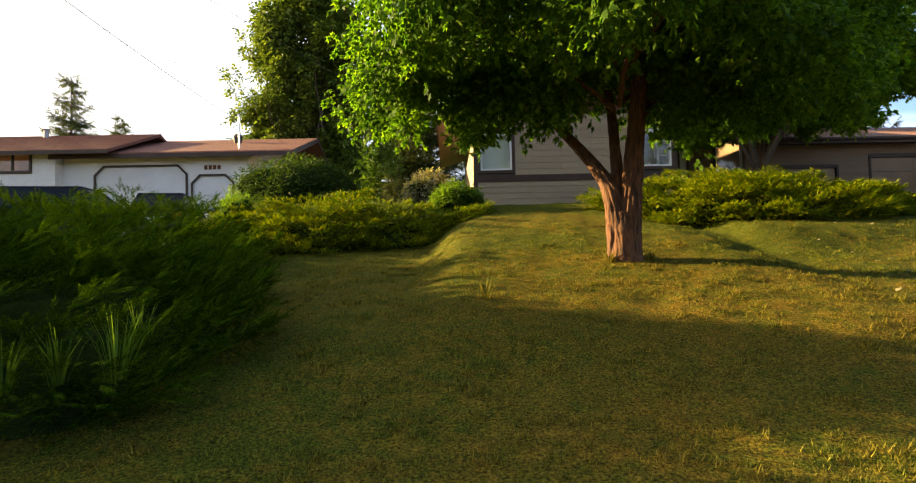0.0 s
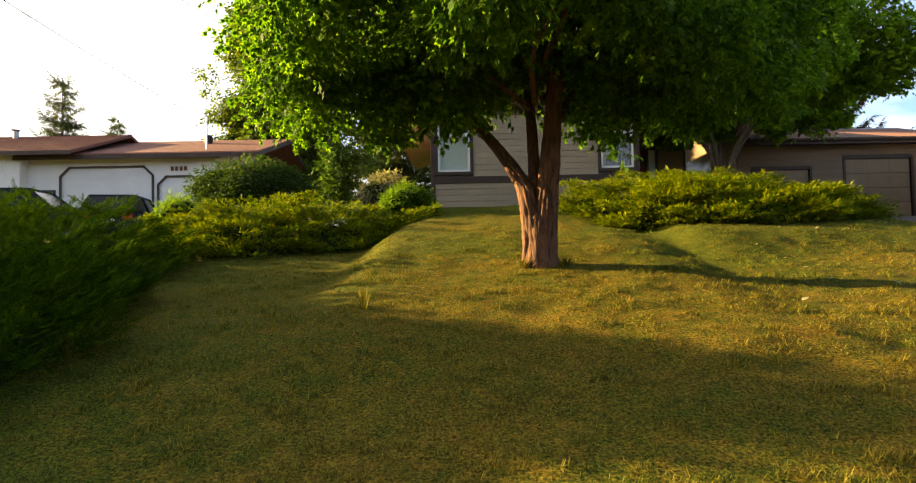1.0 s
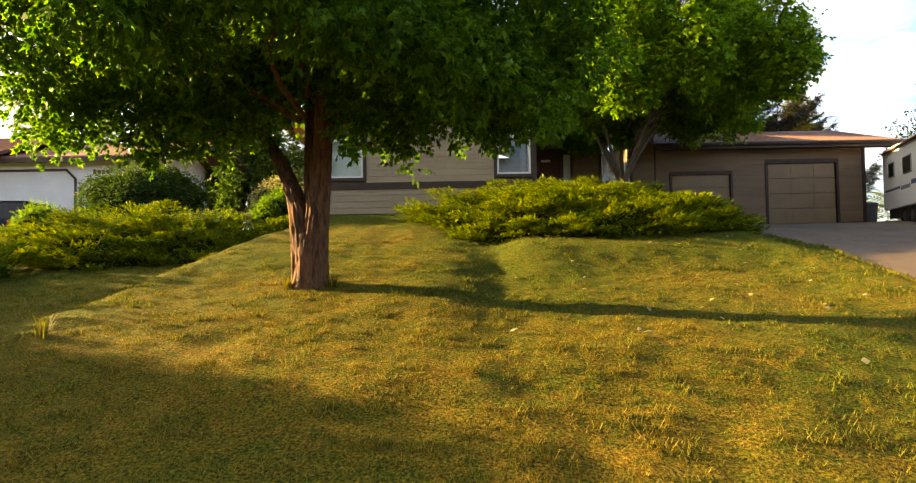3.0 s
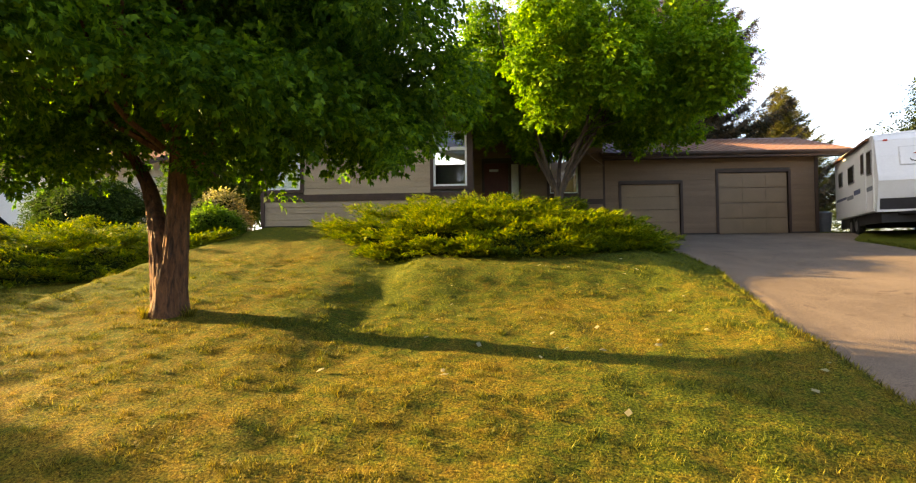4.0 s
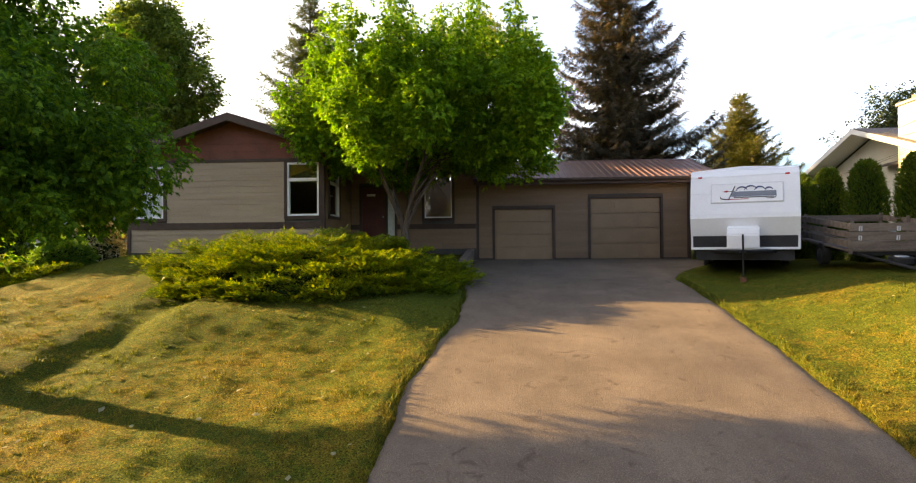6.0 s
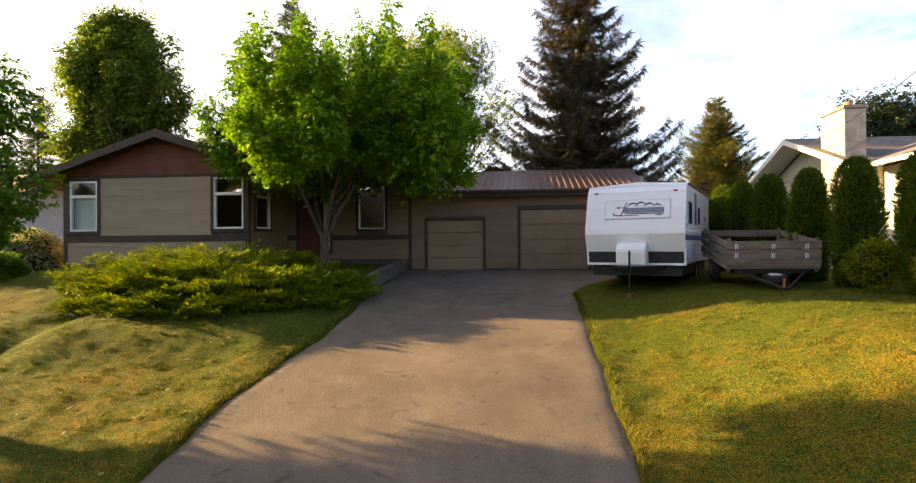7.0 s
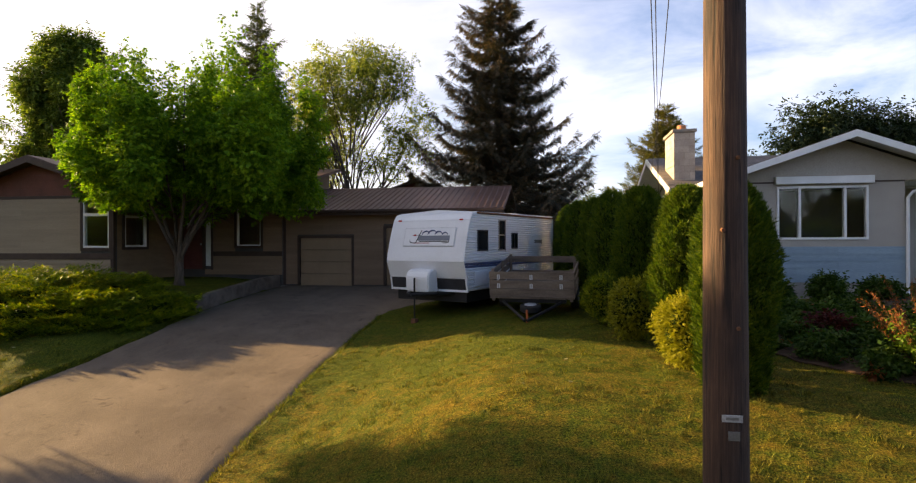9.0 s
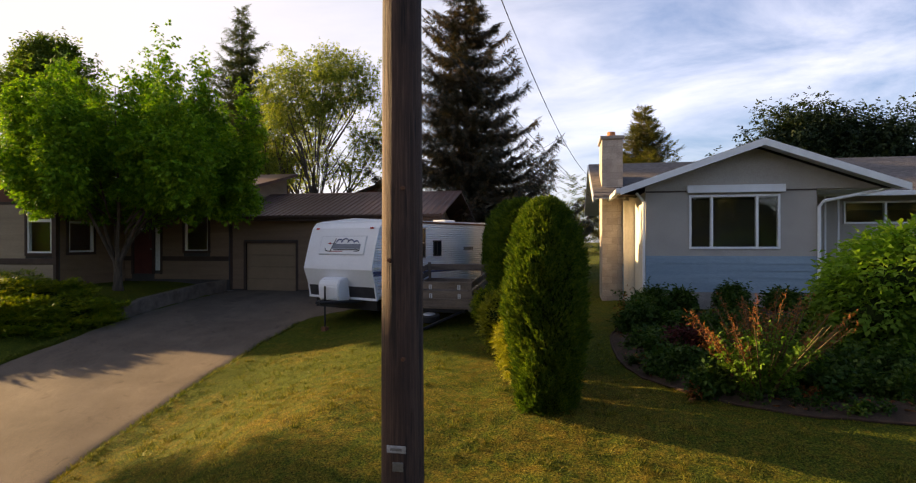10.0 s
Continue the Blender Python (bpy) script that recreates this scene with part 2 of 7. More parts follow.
def pole_material():
    """Weathered pole: long upright grain, dark drying cracks, pale worn streaks."""
    m, n, l, b = nodes_of("pole_wood")
    grain = noise_of(n, l, coords(n, l, (1, 1, 0.03)), 55.0, 5, 0.7)
    crack = noise_of(n, l, coords(n, l, (1, 1, 0.06)), 17.0, 3, 0.55, 0.4)
    blotch = noise_of(n, l, coords(n, l, (1, 1, 0.5)), 3.0, 4, 0.6)
    base = ramp_of(n, l, grain, [(0.30, (0.030, 0.015, 0.009)), (0.52, (0.066, 0.034, 0.020)), (0.74, (0.120, 0.070, 0.044))])
    stain = ramp_of(n, l, blotch, [(0.35, (0.62, 0.60, 0.60)), (0.65, (1.12, 1.08, 1.04))])
    split = ramp_of(n, l, crack, [(0.36, (0.28, 0.26, 0.25)), (0.43, (1, 1, 1))])
    l.new(mix_of(n, l, 1.0, mix_of(n, l, 1.0, base, stain, "MULTIPLY"), split, "MULTIPLY"), b.inputs["Base Color"])
    b.inputs["Roughness"].default_value = 0.85
    bump_of(n, l, b, mix_of(n, l, 0.5, grain, crack), 0.9, 0.02)
    return m


def dryness(n, l, vec):
    """How dry the grass is, from place to place: fine patches inside larger ones."""
    big = noise_of(n, l, vec, 0.30, 3, 0.5)
    mid = noise_of(n, l, vec, 1.7, 4, 0.6)
    small = noise_of(n, l, vec, 7.5, 4, 0.65)
    a = n.new("ShaderNodeMath")
    a.operation = "MULTIPLY_ADD"
    a.inputs[1].default_value = 0.8
    l.new(mid, a.inputs[0])
    l.new(big, a.inputs[2])
    c = n.new("ShaderNodeMath")
    c.operation = "MULTIPLY_ADD"
    c.inputs[1].default_value = 1.5
    l.new(small, c.inputs[0])
    l.new(a.outputs[0], c.inputs[2])
    return c.outputs[0], small


def greener_uphill(n, l, total):
    """The upper lawn is watered and greener, the lower slope dries out."""
    geo, sep, ramp, add = n.new("ShaderNodeNewGeometry"), n.new("ShaderNodeSeparateXYZ"), n.new("ShaderNodeMapRange"), n.new("ShaderNodeMath")
    l.new(geo.outputs["Position"], sep.inputs[0])
    ramp.inputs["From Min"].default_value, ramp.inputs["From Max"].default_value = -14.6, -10.6
    ramp.inputs["To Min"].default_value, ramp.inputs["To Max"].default_value = 0.02, -0.22
    l.new(sep.outputs["Y"], ramp.inputs["Value"])
    l.new(total, add.inputs[0])
    l.new(ramp.outputs["Result"], add.inputs[1])
    return add.outputs[0]


def rescaled(n, l, val, lo, hi):
    m = n.new("ShaderNodeMapRange")
    m.inputs["From Min"].default_value, m.inputs["From Max"].default_value = lo, hi
    l.new(val, m.inputs["Value"])
    return m.outputs["Result"]


def lawn_material():
    m, n, l, b = nodes_of("lawn")
    vec = coords(n, l, (1, 1, 1), True)
    total, small = dryness(n, l, vec)
    dry = rescaled(n, l, greener_uphill(n, l, total), 1.40, 2.28)
    fine = noise_of(n, l, vec, 42.0, 4, 0.7)
    green = ramp_of(n, l, fine, [(0.34, (0.009, 0.016, 0.003)), (0.52, (0.068, 0.087, 0.009)), (0.70, (0.205, 0.192, 0.018))])
    straw = ramp_of(n, l, fine, [(0.32, (0.024, 0.014, 0.004)), (0.5, (0.20, 0.114, 0.014)), (0.70, (0.45, 0.27, 0.036))])
    l.new(mix_of(n, l, dry, green, straw), b.inputs["Base Color"])
    b.inputs["Roughness"].default_value = 0.95
    b.inputs["Specular IOR Level"].default_value = 0.05
    both = mix_of(n, l, 0.55, fine, small)
    bump_of(n, l, b, both, 1.0, 0.07)
    return m


def blade_material():
    m, n, l, b = nodes_of("grass_blades")
    vec = coords(n, l, (1, 1, 1), True)
    geo = n.new("ShaderNodeNewGeometry")
    total, small = dryness(n, l, vec)
    dry = rescaled(n, l, greener_uphill(n, l, total), 1.40, 2.28)
    rnd = geo.outputs["Random Per Island"]
    green = ramp_of(n, l, rnd, [(0.0, (0.028, 0.048, 0.006)), (0.6, (0.092, 0.116, 0.012)), (1.0, (0.225, 0.216, 0.022))])
    straw = ramp_of(n, l, rnd, [(0.0, (0.08, 0.054, 0.007)), (0.5, (0.23, 0.140, 0.016)), (1.0, (0.41, 0.27, 0.038))])
    col = mix_of(n, l, dry, green, straw)
    l.new(col, b.inputs["Base Color"])
    b.inputs["Roughness"].default_value = 0.7
    b.inputs["Specular IOR Level"].default_value = 0.15
    tr = n.new("ShaderNodeBsdfTranslucent")
    l.new(mix_of(n, l, 1.0, col, (1.2, 1.2, 0.7), "MULTIPLY"), tr.inputs["Color"])
    mx = n.new("ShaderNodeMixShader")
    mx.inputs["Fac"].default_value = 0.3
    l.new(b.outputs[0], mx.inputs[1])
    l.new(tr.outputs[0], mx.inputs[2])
    l.new(mx.outputs[0], n["Material Output"].inputs["Surface"])
    return m


def asphalt_material():
    """Old asphalt: worn pale patches, dark stains, tracks, and a grain of stones."""
    m, n, l, b = nodes_of("asphalt")
    vec = coords(n, l, (1, 1, 1), True)
    along = coords(n, l, (1.6, 0.22, 1), True)
    patch = noise_of(n, l, vec, 0.8, 5, 0.62, 0.6)
    track = noise_of(n, l, along, 1.1, 4, 0.6, 0.3)
    grain = noise_of(n, l, vec, 85.0, 3, 0.75)
    stones = n.new("ShaderNodeTexVoronoi")
    stones.inputs["Scale"].default_value = 46.0
    l.new(vec, stones.inputs["Vector"])
    base = ramp_of(n, l, patch, [(0.30, (0.130, 0.098, 0.071)), (0.50, (0.164, 0.125, 0.091)), (0.72, (0.202, 0.155, 0.113))])
    worn = ramp_of(n, l, track, [(0.30, (0.88, 0.88, 0.89)), (0.68, (1.08, 1.07, 1.06))])
    speck = ramp_of(n, l, grain, [(0.30, (0.50, 0.50, 0.50)), (0.70, (1.46, 1.43, 1.38))])
    chips = ramp_of(n, l, stones.outputs["Distance"], [(0.05, (1.25, 1.22, 1.16)), (0.45, (0.88, 0.88, 0.88))])
    col = mix_of(n, l, 1.0, mix_of(n, l, 1.0, mix_of(n, l, 1.0, base, worn, "MULTIPLY"), speck, "MULTIPLY"), chips, "MULTIPLY")
    spots = noise_of(n, l, vec, 3.4, 3, 0.55, 1.2)
    stain = ramp_of(n, l, spots, [(0.60, (1, 1, 1)), (0.71, (0.66, 0.64, 0.64))])
    l.new(mix_of(n, l, 1.0, col, stain, "MULTIPLY"), b.inputs["Base Color"])
    b.inputs["Roughness"].default_value = 0.92
    b.inputs["Specular IOR Level"].default_value = 0.2
    bump_of(n, l, b, mix_of(n, l, 0.5, grain, stones.outputs["Distance"]), 0.7, 0.008)
    return m


M = {
    "lawn": lawn_material(),
    "blade": blade_material(),
    "asphalt": asphalt_material(),
    "street_asphalt": surface("street_asphalt", (0.055, 0.052, 0.048), (0.085, 0.080, 0.073), 0.5, 60.0, 0.95, bump=0.4, depth=0.006, world_space=True),
    "soil": surface("soil", (0.032, 0.020, 0.012), (0.085, 0.052, 0.030), 4, 45, 0.95, bump=0.8, depth=0.02, world_space=True),
    "concrete": surface("concrete", (0.22, 0.20, 0.18), (0.38, 0.35, 0.31), 2.0, 60, 0.9, bump=0.4),
    "old_concrete": surface("old_concrete", (0.085, 0.064, 0.046), (0.20, 0.155, 0.115), 2.4, 45, 0.95, bump=0.6, depth=0.01),
    "tan_siding": surface("tan_siding", (0.30, 0.23, 0.155), (0.38, 0.295, 0.20), 1.2, 30, 0.75, bump=0.15, stretch=(0.35, 1, 6), spread=0.06),
    "brown_siding": surface("brown_siding", (0.19, 0.125, 0.076), (0.245, 0.165, 0.102), 1.2, 30, 0.75, bump=0.15, stretch=(0.35, 1, 6), spread=0.06),
    "brown_trim": surface("brown_trim", (0.045, 0.028, 0.020), (0.075, 0.046, 0.034), 3, 40, 0.6, bump=0.1),
    "red_gable": surface("red_gable", (0.12, 0.042, 0.026), (0.19, 0.066, 0.04), 2, 30, 0.7, bump=0.15),
    "garage_door": surface("garage_door", (0.24, 0.165, 0.095), (0.30, 0.205, 0.12), 1.5, 40, 0.6, bump=0.08, spread=0.03),
    "metal_roof": surface("metal_roof", (0.10, 0.052, 0.040), (0.17, 0.092, 0.07), 1.4, 25, 0.42, metal=0.35, bump=0.06, gloss=0.5),
    "white_frame": surface("white_frame", (0.72, 0.72, 0.70), (0.82, 0.82, 0.80), 3, 50, 0.4, bump=0.03, grain=0.2),
    "white_wall": surface("white_wall", (0.68, 0.67, 0.65), (0.78, 0.77, 0.75), 0.8, 35, 0.8, bump=0.2),
    "white_door": surface("white_door", (0.62, 0.62, 0.62), (0.70, 0.70, 0.70), 1.5, 30, 0.6, bump=0.06, grain=0.3),
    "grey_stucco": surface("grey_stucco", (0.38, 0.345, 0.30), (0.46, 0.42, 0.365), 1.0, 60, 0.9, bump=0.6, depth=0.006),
    "blue_siding": surface("blue_siding", (0.22, 0.30, 0.36), (0.28, 0.37, 0.43), 1.2, 30, 0.75, bump=0.15, stretch=(0.35, 1, 6), spread=0.05),
    # lighter and warmer than grey_stucco: sunlight on the walls put into their colour
    "sunlit_side": surface("sunlit_side", (0.60, 0.56, 0.47), (0.70, 0.66, 0.56), 1.0, 50, 0.85, bump=0.3),
    "shingles": surface("shingles", (0.10, 0.085, 0.075), (0.20, 0.17, 0.15), 6, 40, 0.9, bump=0.6, stretch=(1, 1, 3), spread=0.12),
    "red_shingles": surface("red_shingles", (0.15, 0.060, 0.042), (0.25, 0.10, 0.068), 6, 40, 0.85, bump=0.5, stretch=(1, 1, 3), spread=0.12),
    "chimney_stone": surface("chimney_stone", (0.38, 0.32, 0.26), (0.52, 0.45, 0.37), 3, 40, 0.9, bump=0.5, spread=0.12),
    "mortar": surface("mortar", (0.25, 0.22, 0.19), (0.32, 0.29, 0.25), 3, 50, 0.95, bump=0.4),
    "glass": glass_pane("window_glass"),
    # dark tone stands in for unlit rooms behind the glass
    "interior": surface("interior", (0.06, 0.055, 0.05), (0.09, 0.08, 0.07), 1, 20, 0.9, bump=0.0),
    "blind": surface("blind", (0.70, 0.72, 0.68), (0.78, 0.80, 0.76), 1, 30, 0.8, bump=0.0),
    "red_door": surface("red_door", (0.085, 0.022, 0.016), (0.12, 0.034, 0.024), 3, 40, 0.5, bump=0.1),
    "black": surface("black", (0.012, 0.012, 0.013), (0.022, 0.022, 0.024), 4, 40, 0.5, bump=0.05),
    "rubber": surface("rubber", (0.014, 0.014, 0.014), (0.03, 0.03, 0.03), 6, 60, 0.85, bump=0.2),
    "steel": surface("steel", (0.22, 0.22, 0.22), (0.36, 0.36, 0.36), 6, 60, 0.45, metal=0.9, bump=0.05),
    "rust": surface("rust", (0.10, 0.045, 0.022), (0.20, 0.085, 0.04), 8, 60, 0.85, bump=0.4),
    "rv_white": surface("rv_white", (0.70, 0.71, 0.72), (0.78, 0.79, 0.80), 0.9, 20, 0.35, bump=0.0, grain=0.15),
    "rv_dark": surface("rv_dark", (0.025, 0.025, 0.028), (0.045, 0.045, 0.05), 3, 60, 0.6, bump=0.4),
    "rv_blue": surface("rv_blue", (0.055, 0.075, 0.16), (0.08, 0.10, 0.20), 3, 40, 0.5, bump=0.02),
    "logo_grey": surface("logo_grey", (0.60, 0.61, 0.62), (0.66, 0.67, 0.68), 3, 40, 0.5, bump=0.02),
    "logo_red": surface("logo_red", (0.30, 0.03, 0.03), (0.36, 0.04, 0.04), 3, 40, 0.5, bump=0.02),
    "lamp_red": surface("lamp_red", (0.50, 0.03, 0.02), (0.60, 0.05, 0.03), 3, 40, 0.25, bump=0.0),
    "old_wood": surface("old_wood", (0.105, 0.080, 0.062), (0.235, 0.185, 0.145), 2.5, 40, 0.9, bump=0.5, stretch=(0.5, 3, 3), spread=0.15),
    "pole_wood": pole_material(),
    "bark": bark("bark", (0.022, 0.011, 0.006), (0.205, 0.092, 0.038), 15.0),
    "grey_bark": bark("grey_bark", (0.035, 0.026, 0.018), (0.135, 0.098, 0.066), 9.0),
    "far_bark": bark("far_bark", (0.04, 0.03, 0.022), (0.11, 0.085, 0.065), 5.0),
    "leaf": leafy("maple_leaves", [(0.15, (0.024, 0.066, 0.007)), (0.5, (0.062, 0.145, 0.012)), (0.85, (0.19, 0.31, 0.018))], 0.54),
    "leaf2": leafy("young_maple_leaves", [(0.15, (0.042, 0.110, 0.006)), (0.5, (0.120, 0.240, 0.010)), (0.85, (0.29, 0.40, 0.016))], 0.44),
    "juniper": leafy("juniper_needles", [(0.15, (0.020, 0.054, 0.003)), (0.5, (0.090, 0.145, 0.005)), (0.85, (0.38, 0.36, 0.010))], 0.24, patch=2.6),
    "juniper_dark": leafy("dark_juniper_needles", [(0.15, (0.010, 0.030, 0.002)), (0.5, (0.030, 0.068, 0.003)), (0.85, (0.090, 0.145, 0.008))], 0.12, rough=0.9, patch=2.2, gloss=0.0),
    "cedar_leaf": leafy("hedge_scales", [(0.15, (0.018, 0.042, 0.005)), (0.5, (0.044, 0.082, 0.008)), (0.85, (0.15, 0.18, 0.013))], 0.25, patch=3.0),
    "burgundy_leaf": leafy("burgundy_leaves", [(0.15, (0.03, 0.008, 0.010)), (0.5, (0.06, 0.014, 0.016)), (0.85, (0.12, 0.03, 0.03))], 0.3),
    "gold_leaf": leafy("golden_leaves", [(0.15, (0.10, 0.12, 0.008)), (0.5, (0.21, 0.21, 0.012)), (0.85, (0.36, 0.31, 0.022))], 0.3),
    "shrub_leaf": leafy("shrub_leaves", [(0.15, (0.022, 0.055, 0.007)), (0.5, (0.048, 0.095, 0.011)), (0.85, (0.10, 0.15, 0.02))], 0.35),
    "bed_leaf": leafy("bed_leaves", [(0.15, (0.016, 0.040, 0.007)), (0.5, (0.036, 0.074, 0.011)), (0.85, (0.085, 0.125, 0.020))], 0.25),
    "light_leaf": leafy("light_shrub_leaves", [(0.15, (0.05, 0.105, 0.010)), (0.5, (0.09, 0.165, 0.014)), (0.85, (0.17, 0.25, 0.028))], 0.4),
    # light green raised further to stand in for sun that misses the shrub
    "sunlit_leaf": leafy("sunlit_shrub_leaves", [(0.15, (0.08, 0.16, 0.012)), (0.5, (0.16, 0.27, 0.018)), (0.85, (0.28, 0.38, 0.034))], 0.45),
    "cream_leaf": leafy("cream_blossom", [(0.15, (0.10, 0.11, 0.05)), (0.5, (0.24, 0.22, 0.12)), (0.85, (0.42, 0.38, 0.24))], 0.3),
    "far_leaf": leafy("far_leaves", [(0.15, (0.055, 0.080, 0.014)), (0.5, (0.115, 0.140, 0.022)), (0.85, (0.20, 0.205, 0.04))], 0.4, patch=0.4),
    "poplar_leaf": leafy("poplar_leaves", [(0.15, (0.034, 0.064, 0.011)), (0.5, (0.085, 0.132, 0.019)), (0.85, (0.19, 0.235, 0.036))], 0.34, patch=0.6),
    "plum_leaf": leafy("plum_leaves", [(0.15, (0.012, 0.022, 0.012)), (0.5, (0.022, 0.038, 0.016)), (0.85, (0.05, 0.065, 0.024))], 0.15, patch=0.5),
    "airy_leaf": leafy("airy_leaves", [(0.15, (0.075, 0.105, 0.020)), (0.5, (0.145, 0.180, 0.030)), (0.85, (0.27, 0.28, 0.05))], 0.45, patch=0.6),
    "spruce": leafy("spruce_needles", [(0.15, (0.026, 0.032, 0.024)), (0.5, (0.055, 0.052, 0.036)), (0.85, (0.150, 0.092, 0.048))], 0.14, patch=0.5),
    "far_cedar": leafy("far_cedar_sprays", [(0.15, (0.055, 0.065, 0.020)), (0.5, (0.115, 0.115, 0.034)), (0.85, (0.21, 0.175, 0.05))], 0.25, patch=0.7),
    "fir": leafy("fir_needles", [(0.15, (0.03, 0.048, 0.018)), (0.5, (0.06, 0.08, 0.028)), (0.85, (0.11, 0.115, 0.04))], 0.2, patch=0.5),
    "bloom_red": leafy("red_blossom", [(0.15, (0.15, 0.035, 0.014)), (0.5, (0.24, 0.08, 0.028)), (0.85, (0.34, 0.15, 0.05))], 0.3),
    "bloom_yellow": leafy("yellow_blossom", [(0.15, (0.55, 0.32, 0.02)), (0.5, (0.65, 0.42, 0.03)), (0.85, (0.75, 0.55, 0.06))], 0.3),
    "car_navy": surface("car_navy", (0.010, 0.013, 0.030), (0.014, 0.018, 0.040), 3, 40, 0.5, bump=0.0, gloss=0.12),
    "car_black": surface("car_black", (0.012, 0.010, 0.010), (0.02, 0.016, 0.016), 3, 40, 0.5, bump=0.0, gloss=0.12),
    "stem": surface("red_stems", (0.07, 0.045, 0.018), (0.13, 0.085, 0.03), 6, 60, 0.8),
    "rust_edge": surface("rust_edge", (0.040, 0.024, 0.015), (0.075, 0.042, 0.024), 6, 60, 0.9),
    "wire": surface("wire", (0.02, 0.02, 0.02), (0.03, 0.03, 0.03), 6, 60, 0.7, bump=0.0),
    "far_woods": surface("far_woods", (0.04, 0.055, 0.024), (0.11, 0.12, 0.05), 0.6, 3, 0.95, bump=0.5, depth=0.3, world_space=True),
    # near black: shade inside shrubs and an unlit room, put into the colour
    "inner_shade": surface("inner_shade", (0.012, 0.022, 0.005), (0.028, 0.040, 0.010), 3, 20, 1.0, bump=0.6, depth=0.05, world_space=True, gloss=0.0),
    "tag": surface("tag", (0.45, 0.46, 0.48), (0.60, 0.61, 0.62), 8, 60, 0.4, metal=0.6, bump=0.05),
    "orange": surface("orange", (0.40, 0.10, 0.03), (0.50, 0.14, 0.05), 6, 50, 0.7, bump=0.1),
    "logo_bar": surface("logo_bar", (0.16, 0.18, 0.22), (0.20, 0.22, 0.26), 3, 40, 0.5, bump=0.02),
    "dark_glass": surface("dark_glass", (0.012, 0.014, 0.016), (0.02, 0.022, 0.025), 1, 10, 0.12, bump=0.0, gloss=0.18),
    "can_grey": surface("can_grey", (0.12, 0.12, 0.12), (0.17, 0.17, 0.17), 4, 40, 0.6, bump=0.05),
    "orange_clay": surface("orange_clay", (0.40, 0.17, 0.08), (0.50, 0.22, 0.11), 4, 40, 0.85, bump=0.2),
    "bronze_frame": surface("bronze_frame", (0.05, 0.035, 0.026), (0.08, 0.055, 0.042), 3, 40, 0.4, bump=0.03),
}


# ---------------------------------------------------------------- ground
def terrain(x, y):
    """Height of the land: a slope down to the street, a mound before the gable, a higher lawn past the drive."""
    x, y = np.asarray(x, float), np.asarray(y, float)
    s = np.maximum(-y, 0)
    sb = np.minimum(s, 16.8) + (1 - np.exp(-np.maximum(s - 16.8, 0) / 2.2)) * 2.2
    base = -(0.0388 * sb + 0.00636 * sb * sb) - 0.07 * smooth(14.5, 16.5, s)
    # the mound: an even ramp up to the gable, with a soft shoulder on either side
    ramp = np.interp(y, [-15.2, -9.1, -6.6, -4.4, -3.2], [-2.065, -0.815, -0.215, 0.215, 0.265])
    shoulder = -12.42 + 0.55 * smooth(-9.0, -5.0, y)
    right = -8.05 + 7.15 * smooth(-7.6, -5.6, y)
    fall = 1.25 - 1.07 * smooth(-7.0, -6.0, y)
    on_mound = smooth(shoulder - 0.75, shoulder + 0.75, x) * (1 - smooth(right, right + fall, x)) * (1 - 0.45 * smooth(-3.4, -1.2, x)) * smooth(-16.2, -14.2, y)
    # the bank beside it, the trough between the two, and the low yard on the other side
    bank = 0.17 * smooth(-7.0, -6.2, x) * (1 - smooth(-1.7, -0.85, x)) * smooth(-11.5, -9.5, y) * (1 - smooth(-7.6, -6.4, y))
    bank = bank - 0.15 * smooth(-15.2, -13.2, y) * (1 - smooth(-11.2, -9.6, y)) * smooth(-9.0, -7.0, x) * (1 - smooth(-2.6, -1.0, x))
    bank = bank + (0.03 * np.exp(-((x + 8.15) / 0.5) ** 2) - 0.05 * np.exp(-((x + 6.75 - 0.10 * (y + 10)) / 0.45) ** 2)) * smooth(-13.8, -11.4, y) * (1 - smooth(-8.4, -7.2, y))
    low = -0.42 * smooth(-16.4, -9.5, y) * (1 - smooth(-13.2, -12.0, x)) * (1 - smooth(-4.0, 1.0, y))
    high = -0.03 - 0.008 * s - 0.00115 * s * s - 0.16 * np.maximum(s - 13.2, 0) * (1 - smooth(13.2, 22, s) * 0.6) + 0.06 * np.clip(x - 12.2, 0, 8) * (1 - smooth(7, 12.5, s))
    k = smooth(5.0, 9.6, x)
    yard = smooth(-15.5, -18.0, x) * smooth(-9.0, -5.0, y)
    side = base + low + bank
    left = (side + (ramp - side) * on_mound) * (1 - yard) + (-0.62 + 1.0 * smooth(-2.0, 3.0, y)) * yard
    street_fall = smooth(-18.6, -23.4, y)
    return (left * (1 - k) + high * k) * (1 - street_fall) - 2.76 * street_fall


def drive_edges(y):
    """The left and right edges of the drive at y."""
    y = np.asarray(y, float)
    left = -0.62 - 0.54 * smooth(-8.5, -13.5, y) + 0.14 * smooth(-5.0, -8.0, y) + 0.03 * np.sin(y * 3.1) + 0.01 * np.sin(y * 7.7)
    right = 4.9 + 2.2 * smooth(-5.6, -1.5, y) + 0.015 * np.sin(y * 2.7) + 0.008 * np.sin(y * 6.3 + 1) + 0.3 * smooth(-15, -20, y)
    return left, right


LATTICE = np.random.default_rng(3).random((256, 256))


